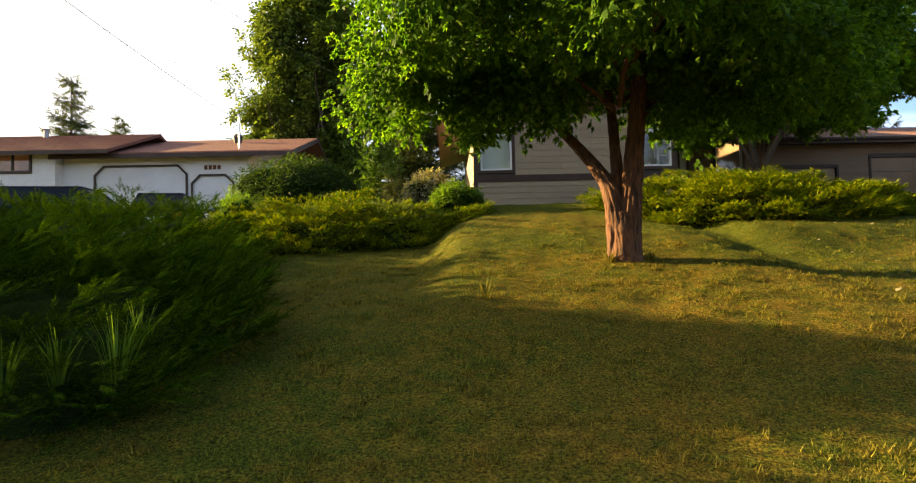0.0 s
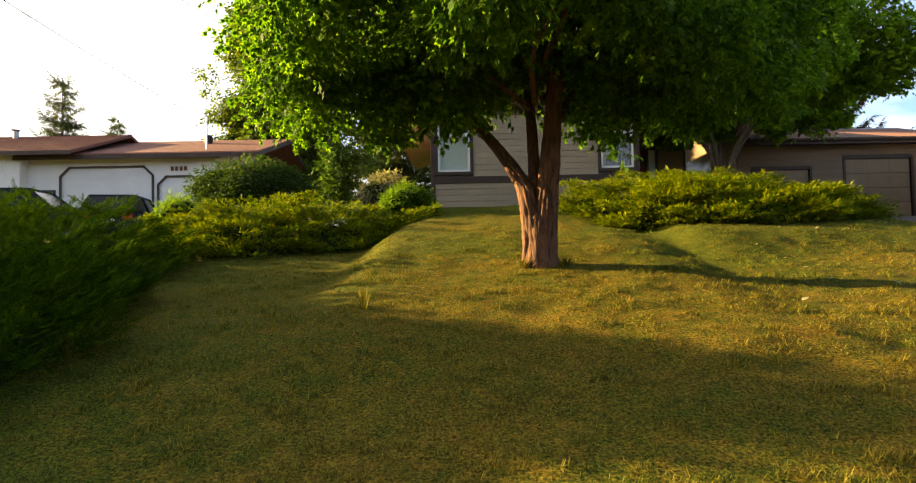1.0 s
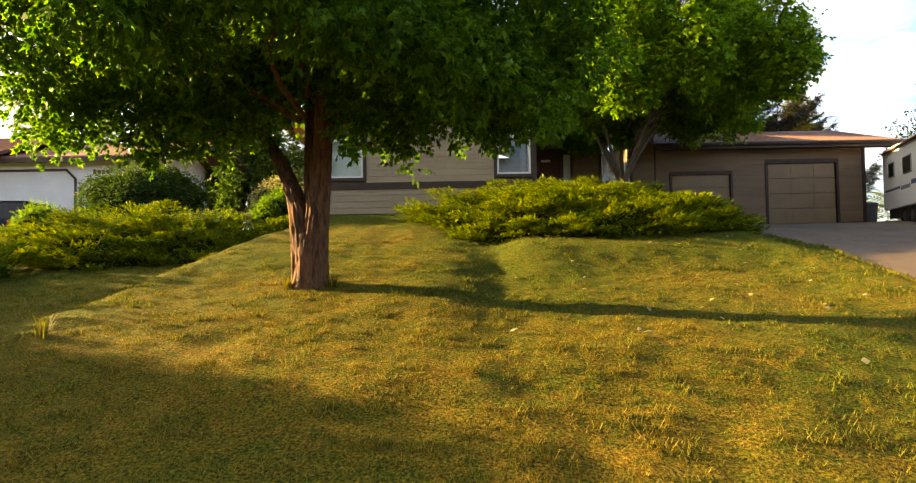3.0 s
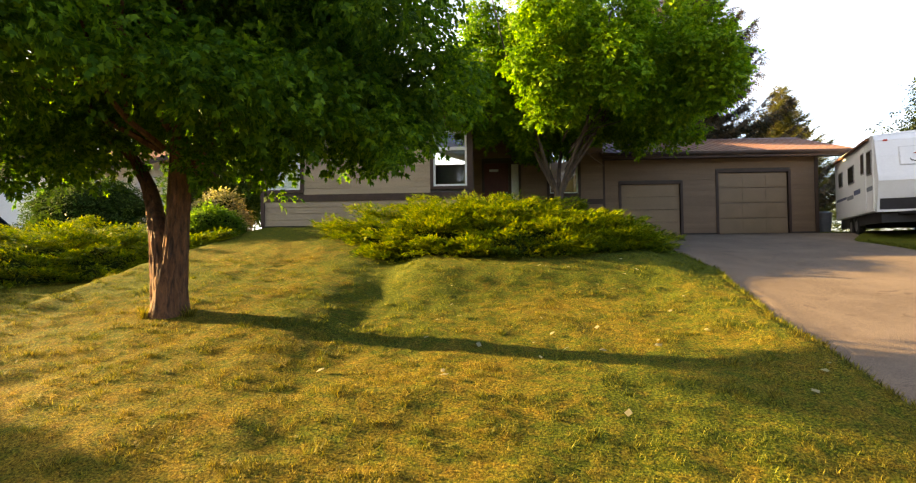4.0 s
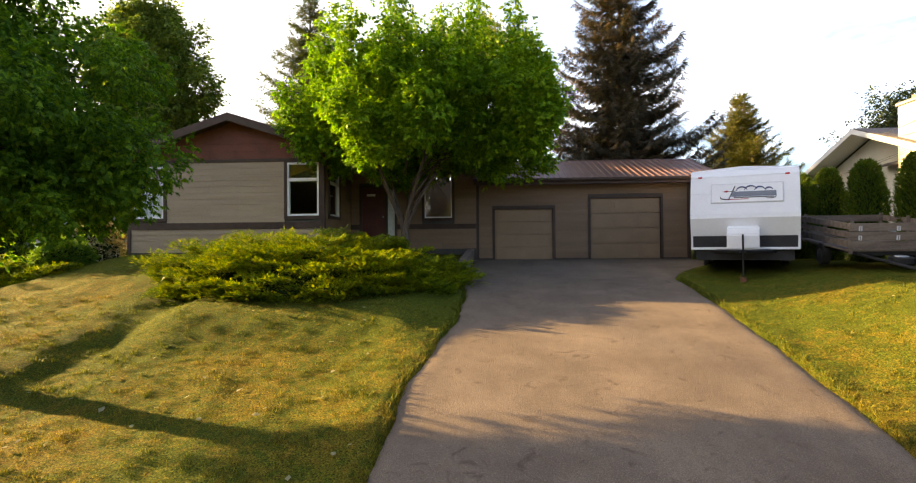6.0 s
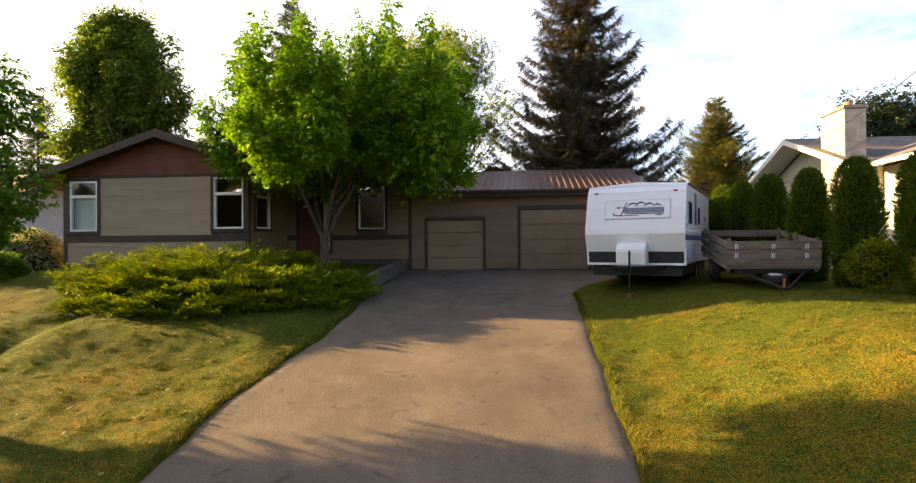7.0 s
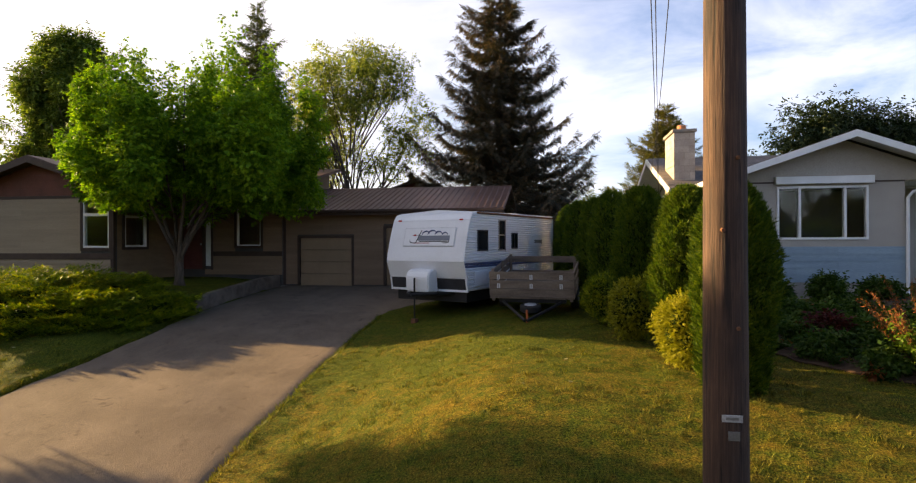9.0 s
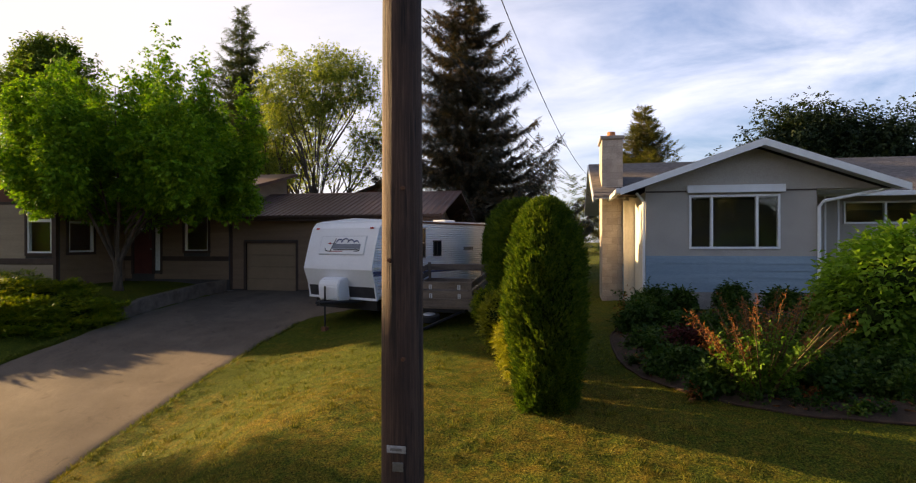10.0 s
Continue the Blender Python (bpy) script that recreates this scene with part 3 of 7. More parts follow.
def uneven(x, y):
    """Smooth value noise about 0, one lump a metre."""
    x, y = np.asarray(x, float), np.asarray(y, float)
    i, j = np.floor(x).astype(int), np.floor(y).astype(int)
    u, v = x - i, y - j
    u, v = u * u * (3 - 2 * u), v * v * (3 - 2 * v)
    g = lambda a, b: LATTICE[a % 256, b % 256]
    return (g(i, j) * (1 - u) + g(i + 1, j) * u) * (1 - v) + (g(i, j + 1) * (1 - u) + g(i + 1, j + 1) * u) * v - 0.5


def lumps(x, y):
    """Small unevenness of the turf."""
    return 0.030 * uneven(x * 0.9 + 3, y * 0.9) + 0.030 * uneven(x * 2.3, y * 2.3 + 9) + 0.034 * uneven(x * 3.9 + 0.7 * y, y * 3.9 - 0.7 * x)


def ground_height(x, y):
    left, right = drive_edges(y)
    inside = smooth(left - 0.10, left - 0.01, x) * (1 - smooth(right + 0.01, right + 0.10, x)) * smooth(0.4, 0.2, y) * smooth(-24.3, -24.1, y)
    under_street = smooth(-23.9, -24.2, y) * smooth(-40.2, -39.9, y)
    house = smooth(-13.2, -12.4, x) * smooth(-3.6, -2.4, y)
    return terrain(x, y) + (1 - inside) * (0.055 + lumps(x, y) * (1 - house)) - inside * 0.05 - under_street * 0.2


def axis_steps(fine0, fine1, step, far):
    inner = np.arange(fine0, fine1 + step / 2, step)
    out = np.cumsum(step * 1.35 ** np.arange(1, 24))
    out = out[out < far]
    return np.concatenate([(fine0 - out)[::-1], inner, fine1 + out])


gx, gy = axis_steps(-20, 18, 0.13, 900), axis_steps(-20, 1, 0.13, 900)
GX, GY = np.meshgrid(gx, gy)
GZ = ground_height(GX, GY)
verts = np.stack([GX, GY, GZ], -1).reshape(-1, 3)
nx, ny = len(gx), len(gy)
idx = np.arange(nx * ny).reshape(ny, nx)
quads = np.stack([idx[:-1, :-1], idx[:-1, 1:], idx[1:, 1:], idx[1:, :-1]], -1).reshape(-1, 4)
ground = mesh_of("ground", verts, quads, M["lawn"], soft=True)
tagged(ground, "dry mown lawn on a sloping front yard", "lawn", kind="structure")

ty = np.arange(-24.1, 0.001, 0.1)
tu = np.linspace(0, 1, 46)
L, R = drive_edges(ty)
DX = L[:, None] * (1 - tu) + R[:, None] * tu
DY = np.repeat(ty[:, None], len(tu), 1)
DZ = terrain(DX, DY) + 0.012 + 0.006 * np.sin(DX * 1.3 + DY * 0.7) - 0.03 * (smooth(0.02, 0.0, tu) + smooth(0.98, 1.0, tu))[None]
idx = np.arange(DX.size).reshape(DX.shape)
quads = np.stack([idx[:-1, :-1], idx[:-1, 1:], idx[1:, 1:], idx[1:, :-1]], -1).reshape(-1, 4)
drive = mesh_of("road_drive", np.stack([DX, DY, DZ], -1).reshape(-1, 3), quads, M["asphalt"], soft=True)
tagged(drive, "worn asphalt driveway sloping down from the garage", "driveway", kind="structure")

street = mesh_of("road", [(-200, -40, -2.72), (200, -40, -2.72), (200, -24, -2.72), (-200, -24, -2.72)], [(0, 1, 2, 3)], M["street_asphalt"])
tagged(street, "plain asphalt street below the yards", "road", kind="structure")


# ---------------------------------------------------------------- building pieces
def cut_spans(a, b, holes):
    """What is left of the span a..b once the holes are taken out."""
    spans = [(a, b)]
    for h0, h1 in holes:
        spans = [s for p, q in spans for s in ((p, min(q, h0)), (max(p, h1), q)) if s[1] - s[0] > 0.02]
    return spans


def wall_panel(name, material, parent, x0, x1, y0, y1, z0, z1, openings=()):
    """A wall along x, with openings (xa, xb, za, zb) through it."""
    bm = bmesh.new()
    zs = sorted({z0, z1, *[min(max(z, z0), z1) for o in openings for z in o[2:]]})
    for za, zb in zip(zs, zs[1:]):
        holes = [(o[0], o[1]) for o in openings if o[2] < (za + zb) / 2 < o[3]]
        for p, q in cut_spans(x0, x1, holes):
            add_box(bm, p, q, y0, y1, za, zb)
    return part(name, bm, material, parent)


def lap_boards(parent, material, x0, x1, y, z0, z1, rise=0.19, openings=(), slope=None, name="siding_board"):
    """Lap siding on a wall that faces -y: each board is a piece of its own. slope(z): the narrowed span under a gable."""
    k = 0
    z = z0
    while z < z1 - 0.03:
        top = min(z + rise, z1)
        holes = [(o[0], o[1]) for o in openings if o[2] < top - 0.02 and o[3] > z + 0.02]
        a, b = slope(z + rise * 0.5) if slope else (x0, x1)
        for p, q in cut_spans(a, b, holes):
            joints = [p]
            if q - p > 3.2:
                joints.append(p + (q - p) * (0.38 if k % 2 else 0.62))
            joints.append(q)
            for g0, g1 in zip(joints, joints[1:]):
                outline = [(y, z), (y - 0.030, z), (y - 0.012, top + 0.012), (y, top + 0.012)]
                part(name, prism(outline, g0 + 0.002, g1 - 0.002), material, parent)
        z += rise
        k += 1


def frame_bars(parent, material, x0, x1, z0, z1, y0, y1, w, name="window_frame", extra=()):
    bm = bmesh.new()
    add_box(bm, x0, x0 + w, y0, y1, z0, z1, 0.006)
    add_box(bm, x1 - w, x1, y0, y1, z0, z1, 0.006)
    add_box(bm, x0 + w, x1 - w, y0, y1, z0, z0 + w, 0.006)
    add_box(bm, x0 + w, x1 - w, y0, y1, z1 - w, z1, 0.006)
    for kind, v, half in extra:
        if kind == "h":
            add_box(bm, x0 + w, x1 - w, y0 + 0.004, y1 - 0.004, v - half, v + half, 0.004)
        else:
            add_box(bm, v - half, v + half, y0 + 0.004, y1 - 0.004, z0 + w, z1 - w, 0.004)
    return part(name, bm, material, parent)


def window_unit(name, parent_label, x0, x1, z0, z1, y, frame_mat, trim_mat, bars=(), w=0.06, trim=0.10, blind=None, depth=0.10):
    """A window in a wall that faces -y: casing, frame, panes and what hangs behind them."""
    win = empty(name, ((x0 + x1) / 2, y, z0))
    tagged(win, parent_label, "window", kind="structure")
    m = win.matrix_basis.inverted()
    made = [frame_bars(win, frame_mat, x0, x1, z0, z1, y - 0.035, y + depth, w, extra=bars)]
    if trim_mat:
        bm = bmesh.new()
        add_box(bm, x0 - trim, x0, y - 0.055, y, z0 - trim, z1 + trim, 0.006)
        add_box(bm, x1, x1 + trim, y - 0.055, y, z0 - trim, z1 + trim, 0.006)
        add_box(bm, x0, x1, y - 0.055, y, z1, z1 + trim, 0.006)
        add_box(bm, x0, x1, y - 0.065, y, z0 - trim, z0, 0.006)
        made.append(part("casing", bm, trim_mat, win))
    hs = [z0 + w * 0.8, *[v for k, v, h in bars if k == "h"], z1 - w * 0.8]
    vs = [x0 + w * 0.8, *[v for k, v, h in bars if k == "v"], x1 - w * 0.8]
    for za, zb in zip(hs, hs[1:]):
        for xa, xb in zip(vs, vs[1:]):
            pane = part("pane", box(xa, xb, y + 0.02, y + 0.026, za, zb), M["glass"], win)
            pane.visible_shadow = False
            made.append(pane)
    if blind:
        made.append(part("blind", box(x0 + 0.03, x1 - 0.03, y + depth + 0.05, y + depth + 0.07, blind[0], blind[1]), M["blind"], win, "pale roller blind"))
    for o in made:
        o.matrix_basis = m
    return win


def settle(root):
    """Parts built in world places keep them under a root that stands elsewhere."""
    m = root.matrix_basis.inverted()
    for o in root.children:
        o.matrix_basis = m @ o.matrix_basis
    return root


# ---------------------------------------------------------------- the brown house
house = empty("house", (-5.5, 0, 0))
WING_L, WING_R, WING_Y, WING_TOP = -11.66, -5.2, -3.25, 3.22
open_b, open_l = (-11.46, -10.46, 1.46, 3.13), (-6.38, -5.36, 1.50, 3.18)
wall_panel("wall", M["interior"], house, WING_L, WING_R, WING_Y, WING_Y + 0.14, 0.0, WING_TOP + 0.1, [open_b, open_l])
pad = 0.1
holes_wing = [(o[0] - pad, o[1] + pad, o[2] - pad, o[3] + pad) for o in (open_b, open_l)]
lap_boards(house, M["tan_siding"], WING_L + 0.1, WING_R - 0.1, WING_Y, 0.36, 1.10, 0.19)
lap_boards(house, M["tan_siding"], WING_L + 0.1, WING_R - 0.1, WING_Y, 1.31, 3.22, 0.19, holes_wing)
part("band_board", box(WING_L, WING_R + 0.03, WING_Y - 0.045, WING_Y, 1.10, 1.31, 0.006), M["brown_trim"], house, "dark brown band board")
for xa in (WING_L - 0.02, WING_R - 0.10):
    part("corner_board", box(xa, xa + 0.12, WING_Y - 0.05, WING_Y + 0.08, 0.34, 3.22, 0.006), M["brown_trim"], house)
part("foundation", box(WING_L + 0.02, WING_R - 0.02, WING_Y + 0.02, 3.0, -0.6, 0.37), M["concrete"], house)
# gable: red-brown boards above a trim strip
APEX_X, APEX_Z, RUN, PITCH = -8.08, 4.58, 4.72, 0.318
part("gable_trim", box(WING_L, WING_R, WING_Y - 0.04, WING_Y + 0.1, 3.22, 3.32, 0.005), M["brown_trim"], house)
gable = lambda z: (APEX_X - (APEX_Z - 0.06 - z) / PITCH + 0.02, APEX_X + (APEX_Z - 0.06 - z) / PITCH - 0.02)
clip_gable = lambda z: (max(gable(z)[0], WING_L), min(gable(z)[1], WING_R))
part("gable_wall", prism([(WING_L, 3.32), (WING_R, 3.32), (WING_R, 3.60), (APEX_X, APEX_Z - 0.05), (WING_L, 3.38)], WING_Y + 0.01, WING_Y + 0.12, "y"), M["red_gable"], house, "red-brown gable boarding")
lap_boards(house, M["red_gable"], WING_L, WING_R, WING_Y, 3.325, 4.55, 0.24, (), clip_gable, "gable_board")


def roof_slab(parent, name, ridge, eave, along, thick=0.14, material=None):
    """A sloping slab between a ridge line and an eave line; points (across, z), drawn out along an axis."""
    axis, a, b = along
    (p0, z0), (p1, z1) = ridge, eave
    return part(name, prism([(p0, z0), (p1, z1), (p1, z1 - thick), (p0, z0 - thick)], a, b, axis), material, parent)


RF, RB = WING_Y - 0.55, 6.5
roof_slab(house, "roof", (APEX_X, APEX_Z + 0.12), (APEX_X - RUN, APEX_Z + 0.12 - RUN * PITCH), ("y", RF, RB), 0.10, M["metal_roof"])
roof_slab(house, "roof", (APEX_X, APEX_Z + 0.12), (APEX_X + RUN - 1.12, APEX_Z + 0.12 - (RUN - 1.12) * PITCH), ("y", RF, RB), 0.10, M["metal_roof"])
for sgn, run in ((-1, RUN), (1, RUN - 1.12)):
    o = [(APEX_X, APEX_Z + 0.10), (APEX_X + sgn * run, APEX_Z + 0.10 - run * PITCH), (APEX_X + sgn * run, APEX_Z - 0.14 - run * PITCH), (APEX_X, APEX_Z - 0.14)]
    part("fascia", prism(o, RF - 0.035, RF + 0.0, "y"), M["brown_trim"], house, "dark brown rake board")
    o = [(APEX_X, APEX_Z + 0.0), (APEX_X + sgn * run, APEX_Z - run * PITCH), (APEX_X + sgn * run, APEX_Z - 0.03 - run * PITCH), (APEX_X, APEX_Z - 0.03)]
    part("soffit", prism(o, RF, WING_Y, "y"), M["brown_trim"], house)
    xe = APEX_X + sgn * run
    part("eave_board", box(min(xe, xe + sgn * 0.035), max(xe, xe + sgn * 0.035), RF, RB, APEX_Z - 0.12 - run * PITCH, APEX_Z + 0.08 - run * PITCH), M["brown_trim"], house)
# side wall of the wing and the recessed wall
SIDE_OPEN = (-2.78, -1.68, 1.52, 3.18)
bm = bmesh.new()
for ya, yb, za, zb in ((WING_Y + 0.14, SIDE_OPEN[0], 0, 3.6), (SIDE_OPEN[1], 0.0, 0, 3.6), (SIDE_OPEN[0], SIDE_OPEN[1], 0, SIDE_OPEN[2]), (SIDE_OPEN[0], SIDE_OPEN[1], SIDE_OPEN[3], 3.6)):
    add_box(bm, WING_R - 0.14, WING_R, ya, yb, za, zb)
part("side_wall", bm, M["brown_siding"], house)
bm = bmesh.new()
for ya, yb, za, zb in ((SIDE_OPEN[0], SIDE_OPEN[0] + 0.06, SIDE_OPEN[2], SIDE_OPEN[3]), (SIDE_OPEN[1] - 0.06, SIDE_OPEN[1], SIDE_OPEN[2], SIDE_OPEN[3]), (SIDE_OPEN[0] + 0.06, SIDE_OPEN[1] - 0.06, SIDE_OPEN[2], SIDE_OPEN[2] + 0.06), (SIDE_OPEN[0] + 0.06, SIDE_OPEN[1] - 0.06, SIDE_OPEN[3] - 0.06, SIDE_OPEN[3]), (SIDE_OPEN[0] + 0.06, SIDE_OPEN[1] - 0.06, 2.56, 2.64)):
    add_box(bm, WING_R - 0.08, WING_R + 0.03, ya, yb, za, zb, 0.005)
side_window = part("side_window", bm, M["white_frame"], house, "white-framed side window")
pane = part("pane", box(WING_R - 0.04, WING_R - 0.034, SIDE_OPEN[0] + 0.05, SIDE_OPEN[1] - 0.05, SIDE_OPEN[2] + 0.05, SIDE_OPEN[3] - 0.05), M["glass"], side_window)
pane.visible_shadow = False
bm = bmesh.new()
add_box(bm, WING_R, WING_R + 0.045, SIDE_OPEN[0] - 0.1, SIDE_OPEN[0], SIDE_OPEN[2] - 0.1, SIDE_OPEN[3] + 0.1)
add_box(bm, WING_R, WING_R + 0.045, SIDE_OPEN[1], SIDE_OPEN[1] + 0.1, SIDE_OPEN[2] - 0.1, SIDE_OPEN[3] + 0.1)
add_box(bm, WING_R, WING_R + 0.045, SIDE_OPEN[0], SIDE_OPEN[1], SIDE_OPEN[2] - 0.1, SIDE_OPEN[2])
add_box(bm, WING_R, WING_R + 0.045, SIDE_OPEN[0], SIDE_OPEN[1], SIDE_OPEN[3], SIDE_OPEN[3] + 0.1)
part("casing", bm, M["brown_trim"], house)
part("left_wall", box(WING_L, WING_L + 0.14, WING_Y + 0.14, 6.0, 0, 3.6), M["tan_siding"], house)
REC_Y, REC_R = -0.10, -0.58
open_door, open_light, open_rec = (-4.78, -3.92, 0.62, 2.66), (-3.82, -3.56, 0.75, 2.62), (-2.46, -1.46, 1.54, 3.12)
rec_open = [open_door, open_light, open_rec]
wall_panel("wall", M["interior"], house, WING_R, REC_R, REC_Y, REC_Y + 0.14, 0.0, 3.62, rec_open)
holes_rec = [(o[0] - 0.09, o[1] + 0.09, o[2] - 0.09, o[3] + 0.09) for o in rec_open]
lap_boards(house, M["brown_siding"], WING_R + 0.02, REC_R, REC_Y, 0.42, 1.14, 0.19, holes_rec)
lap_boards(house, M["brown_siding"], WING_R + 0.02, REC_R, REC_Y, 1.32, 3.55, 0.19, holes_rec)
for xa, xb in cut_spans(WING_R, REC_R, [(-4.87, -3.48)]):
    part("band_board", box(xa, xb, REC_Y - 0.045, REC_Y, 1.14, 1.32, 0.006), M["brown_trim"], house, "dark brown band board")
part("foundation", box(WING_R, REC_R - 0.01, REC_Y + 0.02, 3.0, -0.4, 0.43), M["concrete"], house)
# front door with a sidelight
door = empty("door_1", (-4.35, REC_Y, 0.62))
tagged(door, "dark red front door with a small plaque beside a narrow sidelight", "door", kind="structure")
bm = bmesh.new()
add_box(bm, open_door[0], open_door[1], REC_Y + 0.02, REC_Y + 0.07, open_door[2], open_door[3], 0.004)
for px in (-4.66, -4.30):
    for pz, ph in ((0.80, 0.55), (1.50, 0.85)):
        add_box(bm, px, px + 0.28, REC_Y + 0.008, REC_Y + 0.022, pz, pz + ph, 0.006)
part("door_leaf", bm, M["red_door"], door)
part("plaque", box(-4.60, -4.28, REC_Y - 0.012, REC_Y + 0.006, 2.36, 2.44, 0.004), M["white_frame"], door, "small pale plaque")
bm = bmesh.new()
bmesh.ops.create_uvsphere(bm, u_segments=12, v_segments=8, radius=0.035, matrix=pose(-3.99, REC_Y - 0.03, 1.60))
part("door_knob", bm, M["steel"], door)
bm = bmesh.new()
for a, b in ((-4.87, -4.78), (-3.92, -3.82), (-3.56, -3.47)):
    add_box(bm, a, b, REC_Y - 0.05, REC_Y + 0.06, 0.6, 2.74, 0.005)
add_box(bm, -4.78, -3.56, REC_Y - 0.05, REC_Y + 0.06, 2.66, 2.74, 0.005)
part("door_frame", bm, M["brown_trim"], door)
part("sidelight", box(open_light[0], open_light[1], REC_Y + 0.02, REC_Y + 0.03, open_light[2], open_light[3]), M["blind"], door, "pale patterned sidelight glass")
settle(door)
tagged(house, "tan and brown lap-sided bungalow with a red-brown gable", "house")
window_unit("window_1", "white-framed window with a pale blind and brown casing", *open_b, WING_Y, M["white_frame"], M["brown_trim"], [("h", 2.62, 0.05)], blind=(1.5, 2.6))
window_unit("window_2", "white-framed picture window with brown casing", *open_l, WING_Y, M["white_frame"], M["brown_trim"], [("h", 2.64, 0.05)])
window_unit("window_3", "white-edged dark window beside the front door", *open_rec, REC_Y, M["white_frame"], M["brown_trim"], [], w=0.04)
# roof over the recessed part
roof_slab(house, "roof", (4.6, 5.05), (-0.75, 3.78), ("x", APEX_X + 1.2, REC_R + 0.55), 0.12, M["metal_roof"])
part("fascia", box(WING_R + 0.6, REC_R + 0.55, -0.78, -0.75, 3.50, 3.78), M["red_gable"], house, "red-brown eave board")
part("soffit", box(WING_R, REC_R + 0.5, -0.75, REC_Y, 3.52, 3.55), M["brown_trim"], house)
part("end_wall", prism([(0.0, 0), (4.6, 0), (4.6, 4.9), (0.0, 3.7)], REC_R - 0.1, REC_R, "x"), M["brown_siding"], house)
part("back_wall", box(WING_L, REC_R, 6.0, 6.15, 0, 3.6), M["brown_siding"], house)

# ---------------------------------------------------------------- the garage
garage = empty("garage", (3.2, 0, 0))
GL, GR, GT = -0.58, 6.97, 2.74
open_g1, open_g2 = (0.09, 2.17, 0.0, 1.83), (3.51, 5.95, 0.02, 2.19)
wall_panel("wall", M["interior"], garage, GL, GR, 0.02, 0.16, -0.2, GT, [open_g1, open_g2])
holes_g = [(o[0] - 0.08, o[1] + 0.08, o[2] - 0.1, o[3] + 0.08) for o in (open_g1, open_g2)]
lap_boards(garage, M["brown_siding"], GL + 0.1, GR - 0.1, 0.02, 0.06, GT, 0.19, holes_g)
for xa in (GL - 0.02, GR - 0.1):
    part("corner_board", box(xa, xa + 0.12, -0.03, 0.1, 0.0, GT, 0.005), M["brown_trim"], garage)
for k, (xa, xb, za, zb) in enumerate((open_g1, open_g2)):
    bm = bmesh.new()
    add_box(bm, xa - 0.09, xa, -0.035, 0.1, za, zb + 0.09, 0.005)
    add_box(bm, xb, xb + 0.09, -0.035, 0.1, za, zb + 0.09, 0.005)
    add_box(bm, xa, xb, -0.035, 0.1, zb, zb + 0.09, 0.005)
    gd = empty("garage_door", ((xa + xb) / 2, 0.05, za))
    tagged(gd, "closed tan sectional garage door in a dark frame", "garage door", group="garage doors")
    part("door_frame", bm, M["brown_trim"], gd)
    n = 4
    step = (zb - za) / n
    for i in range(n):
        pan = part("door_panel", box(xa + 0.004, xb - 0.004, 0.055, 0.10, za + i * step + 0.006, za + (i + 1) * step - 0.006, 0.01), M["garage_door"], gd)
        m = 2 if k == 0 else 3
        if k:
            for j in range(m):
                w = (xb - xa) / m
                part("inset", box(xa + j * w + 0.05, xa + (j + 1) * w - 0.05, 0.045, 0.056, za + i * step + 0.06, za + (i + 1) * step - 0.06, 0.005), M["garage_door"], pan)
    settle(gd)
part("slab", box(GL, GR, -0.06, 6.2, -0.3, 0.005), M["concrete"], garage)
EY, EZ, RY, RZ, GXR = -0.55, 2.86, 3.1, 3.95, 8.0
roof_slab(garage, "roof", (RY, RZ), (EY, EZ), ("x", GL - 0.1, GXR), 0.05, M["metal_roof"])
roof_slab(garage, "roof", (RY, RZ), (6.9, 2.85), ("x", GL - 0.1, GXR), 0.05, M["metal_roof"])
slope = math.hypot(RY - EY, RZ - EZ)
rib = bmesh.new()
add_prism(rib, [(-0.035, 0), (0.035, 0), (0.018, 0.03), (-0.018, 0.03)], 0, slope, "y")
rib_data = bpy.data.meshes.new("rib")
rib.to_mesh(rib_data)
rib.free()
rib_data.materials.append(M["metal_roof"])
tilt = math.degrees(math.atan2(RZ - EZ, RY - EY))
for i in range(38):
    shared("rib", rib_data, garage, pose(GL + 0.02 + i * 0.2295, EY, EZ, tilt))
part("ridge_cap", prism([(RY - 0.16, RZ - 0.03), (RY, RZ + 0.045), (RY + 0.16, RZ - 0.03)], GL - 0.1, GXR), M["metal_roof"], garage)
gut = [(EY - 0.11, EZ), (EY - 0.11, EZ - 0.06), (EY - 0.07, EZ - 0.11), (EY - 0.005, EZ - 0.11), (EY - 0.005, EZ - 0.10), (EY - 0.06, EZ - 0.095), (EY - 0.095, EZ - 0.055), (EY - 0.095, EZ)]
part("gutter", prism(gut, GL - 0.08, GXR - 0.02), M["brown_trim"], garage, "brown metal gutter")
part("fascia", box(GL - 0.05, GXR - 0.03, EY, EY + 0.03, EZ - 0.2, EZ - 0.02), M["brown_trim"], garage)
part("soffit", box(GL, GXR - 0.03, EY + 0.03, 0.02, EZ - 0.16, EZ - 0.13), M["brown_trim"], garage)
part("side_wall", prism([(0.16, -0.2), (6.2, -0.2), (6.2, 2.7), (RY, 3.85), (0.16, 2.7)], GR - 0.14, GR, "x"), M["brown_siding"], garage)
part("side_wall", prism([(0.16, -0.2), (6.2, -0.2), (6.2, 2.7), (RY, 3.85), (0.16, 2.7)], GL, GL + 0.14, "x"), M["brown_siding"], garage)
part("back_wall", box(GL, GR, 6.06, 6.2, -0.2, 2.7), M["brown_siding"], garage)
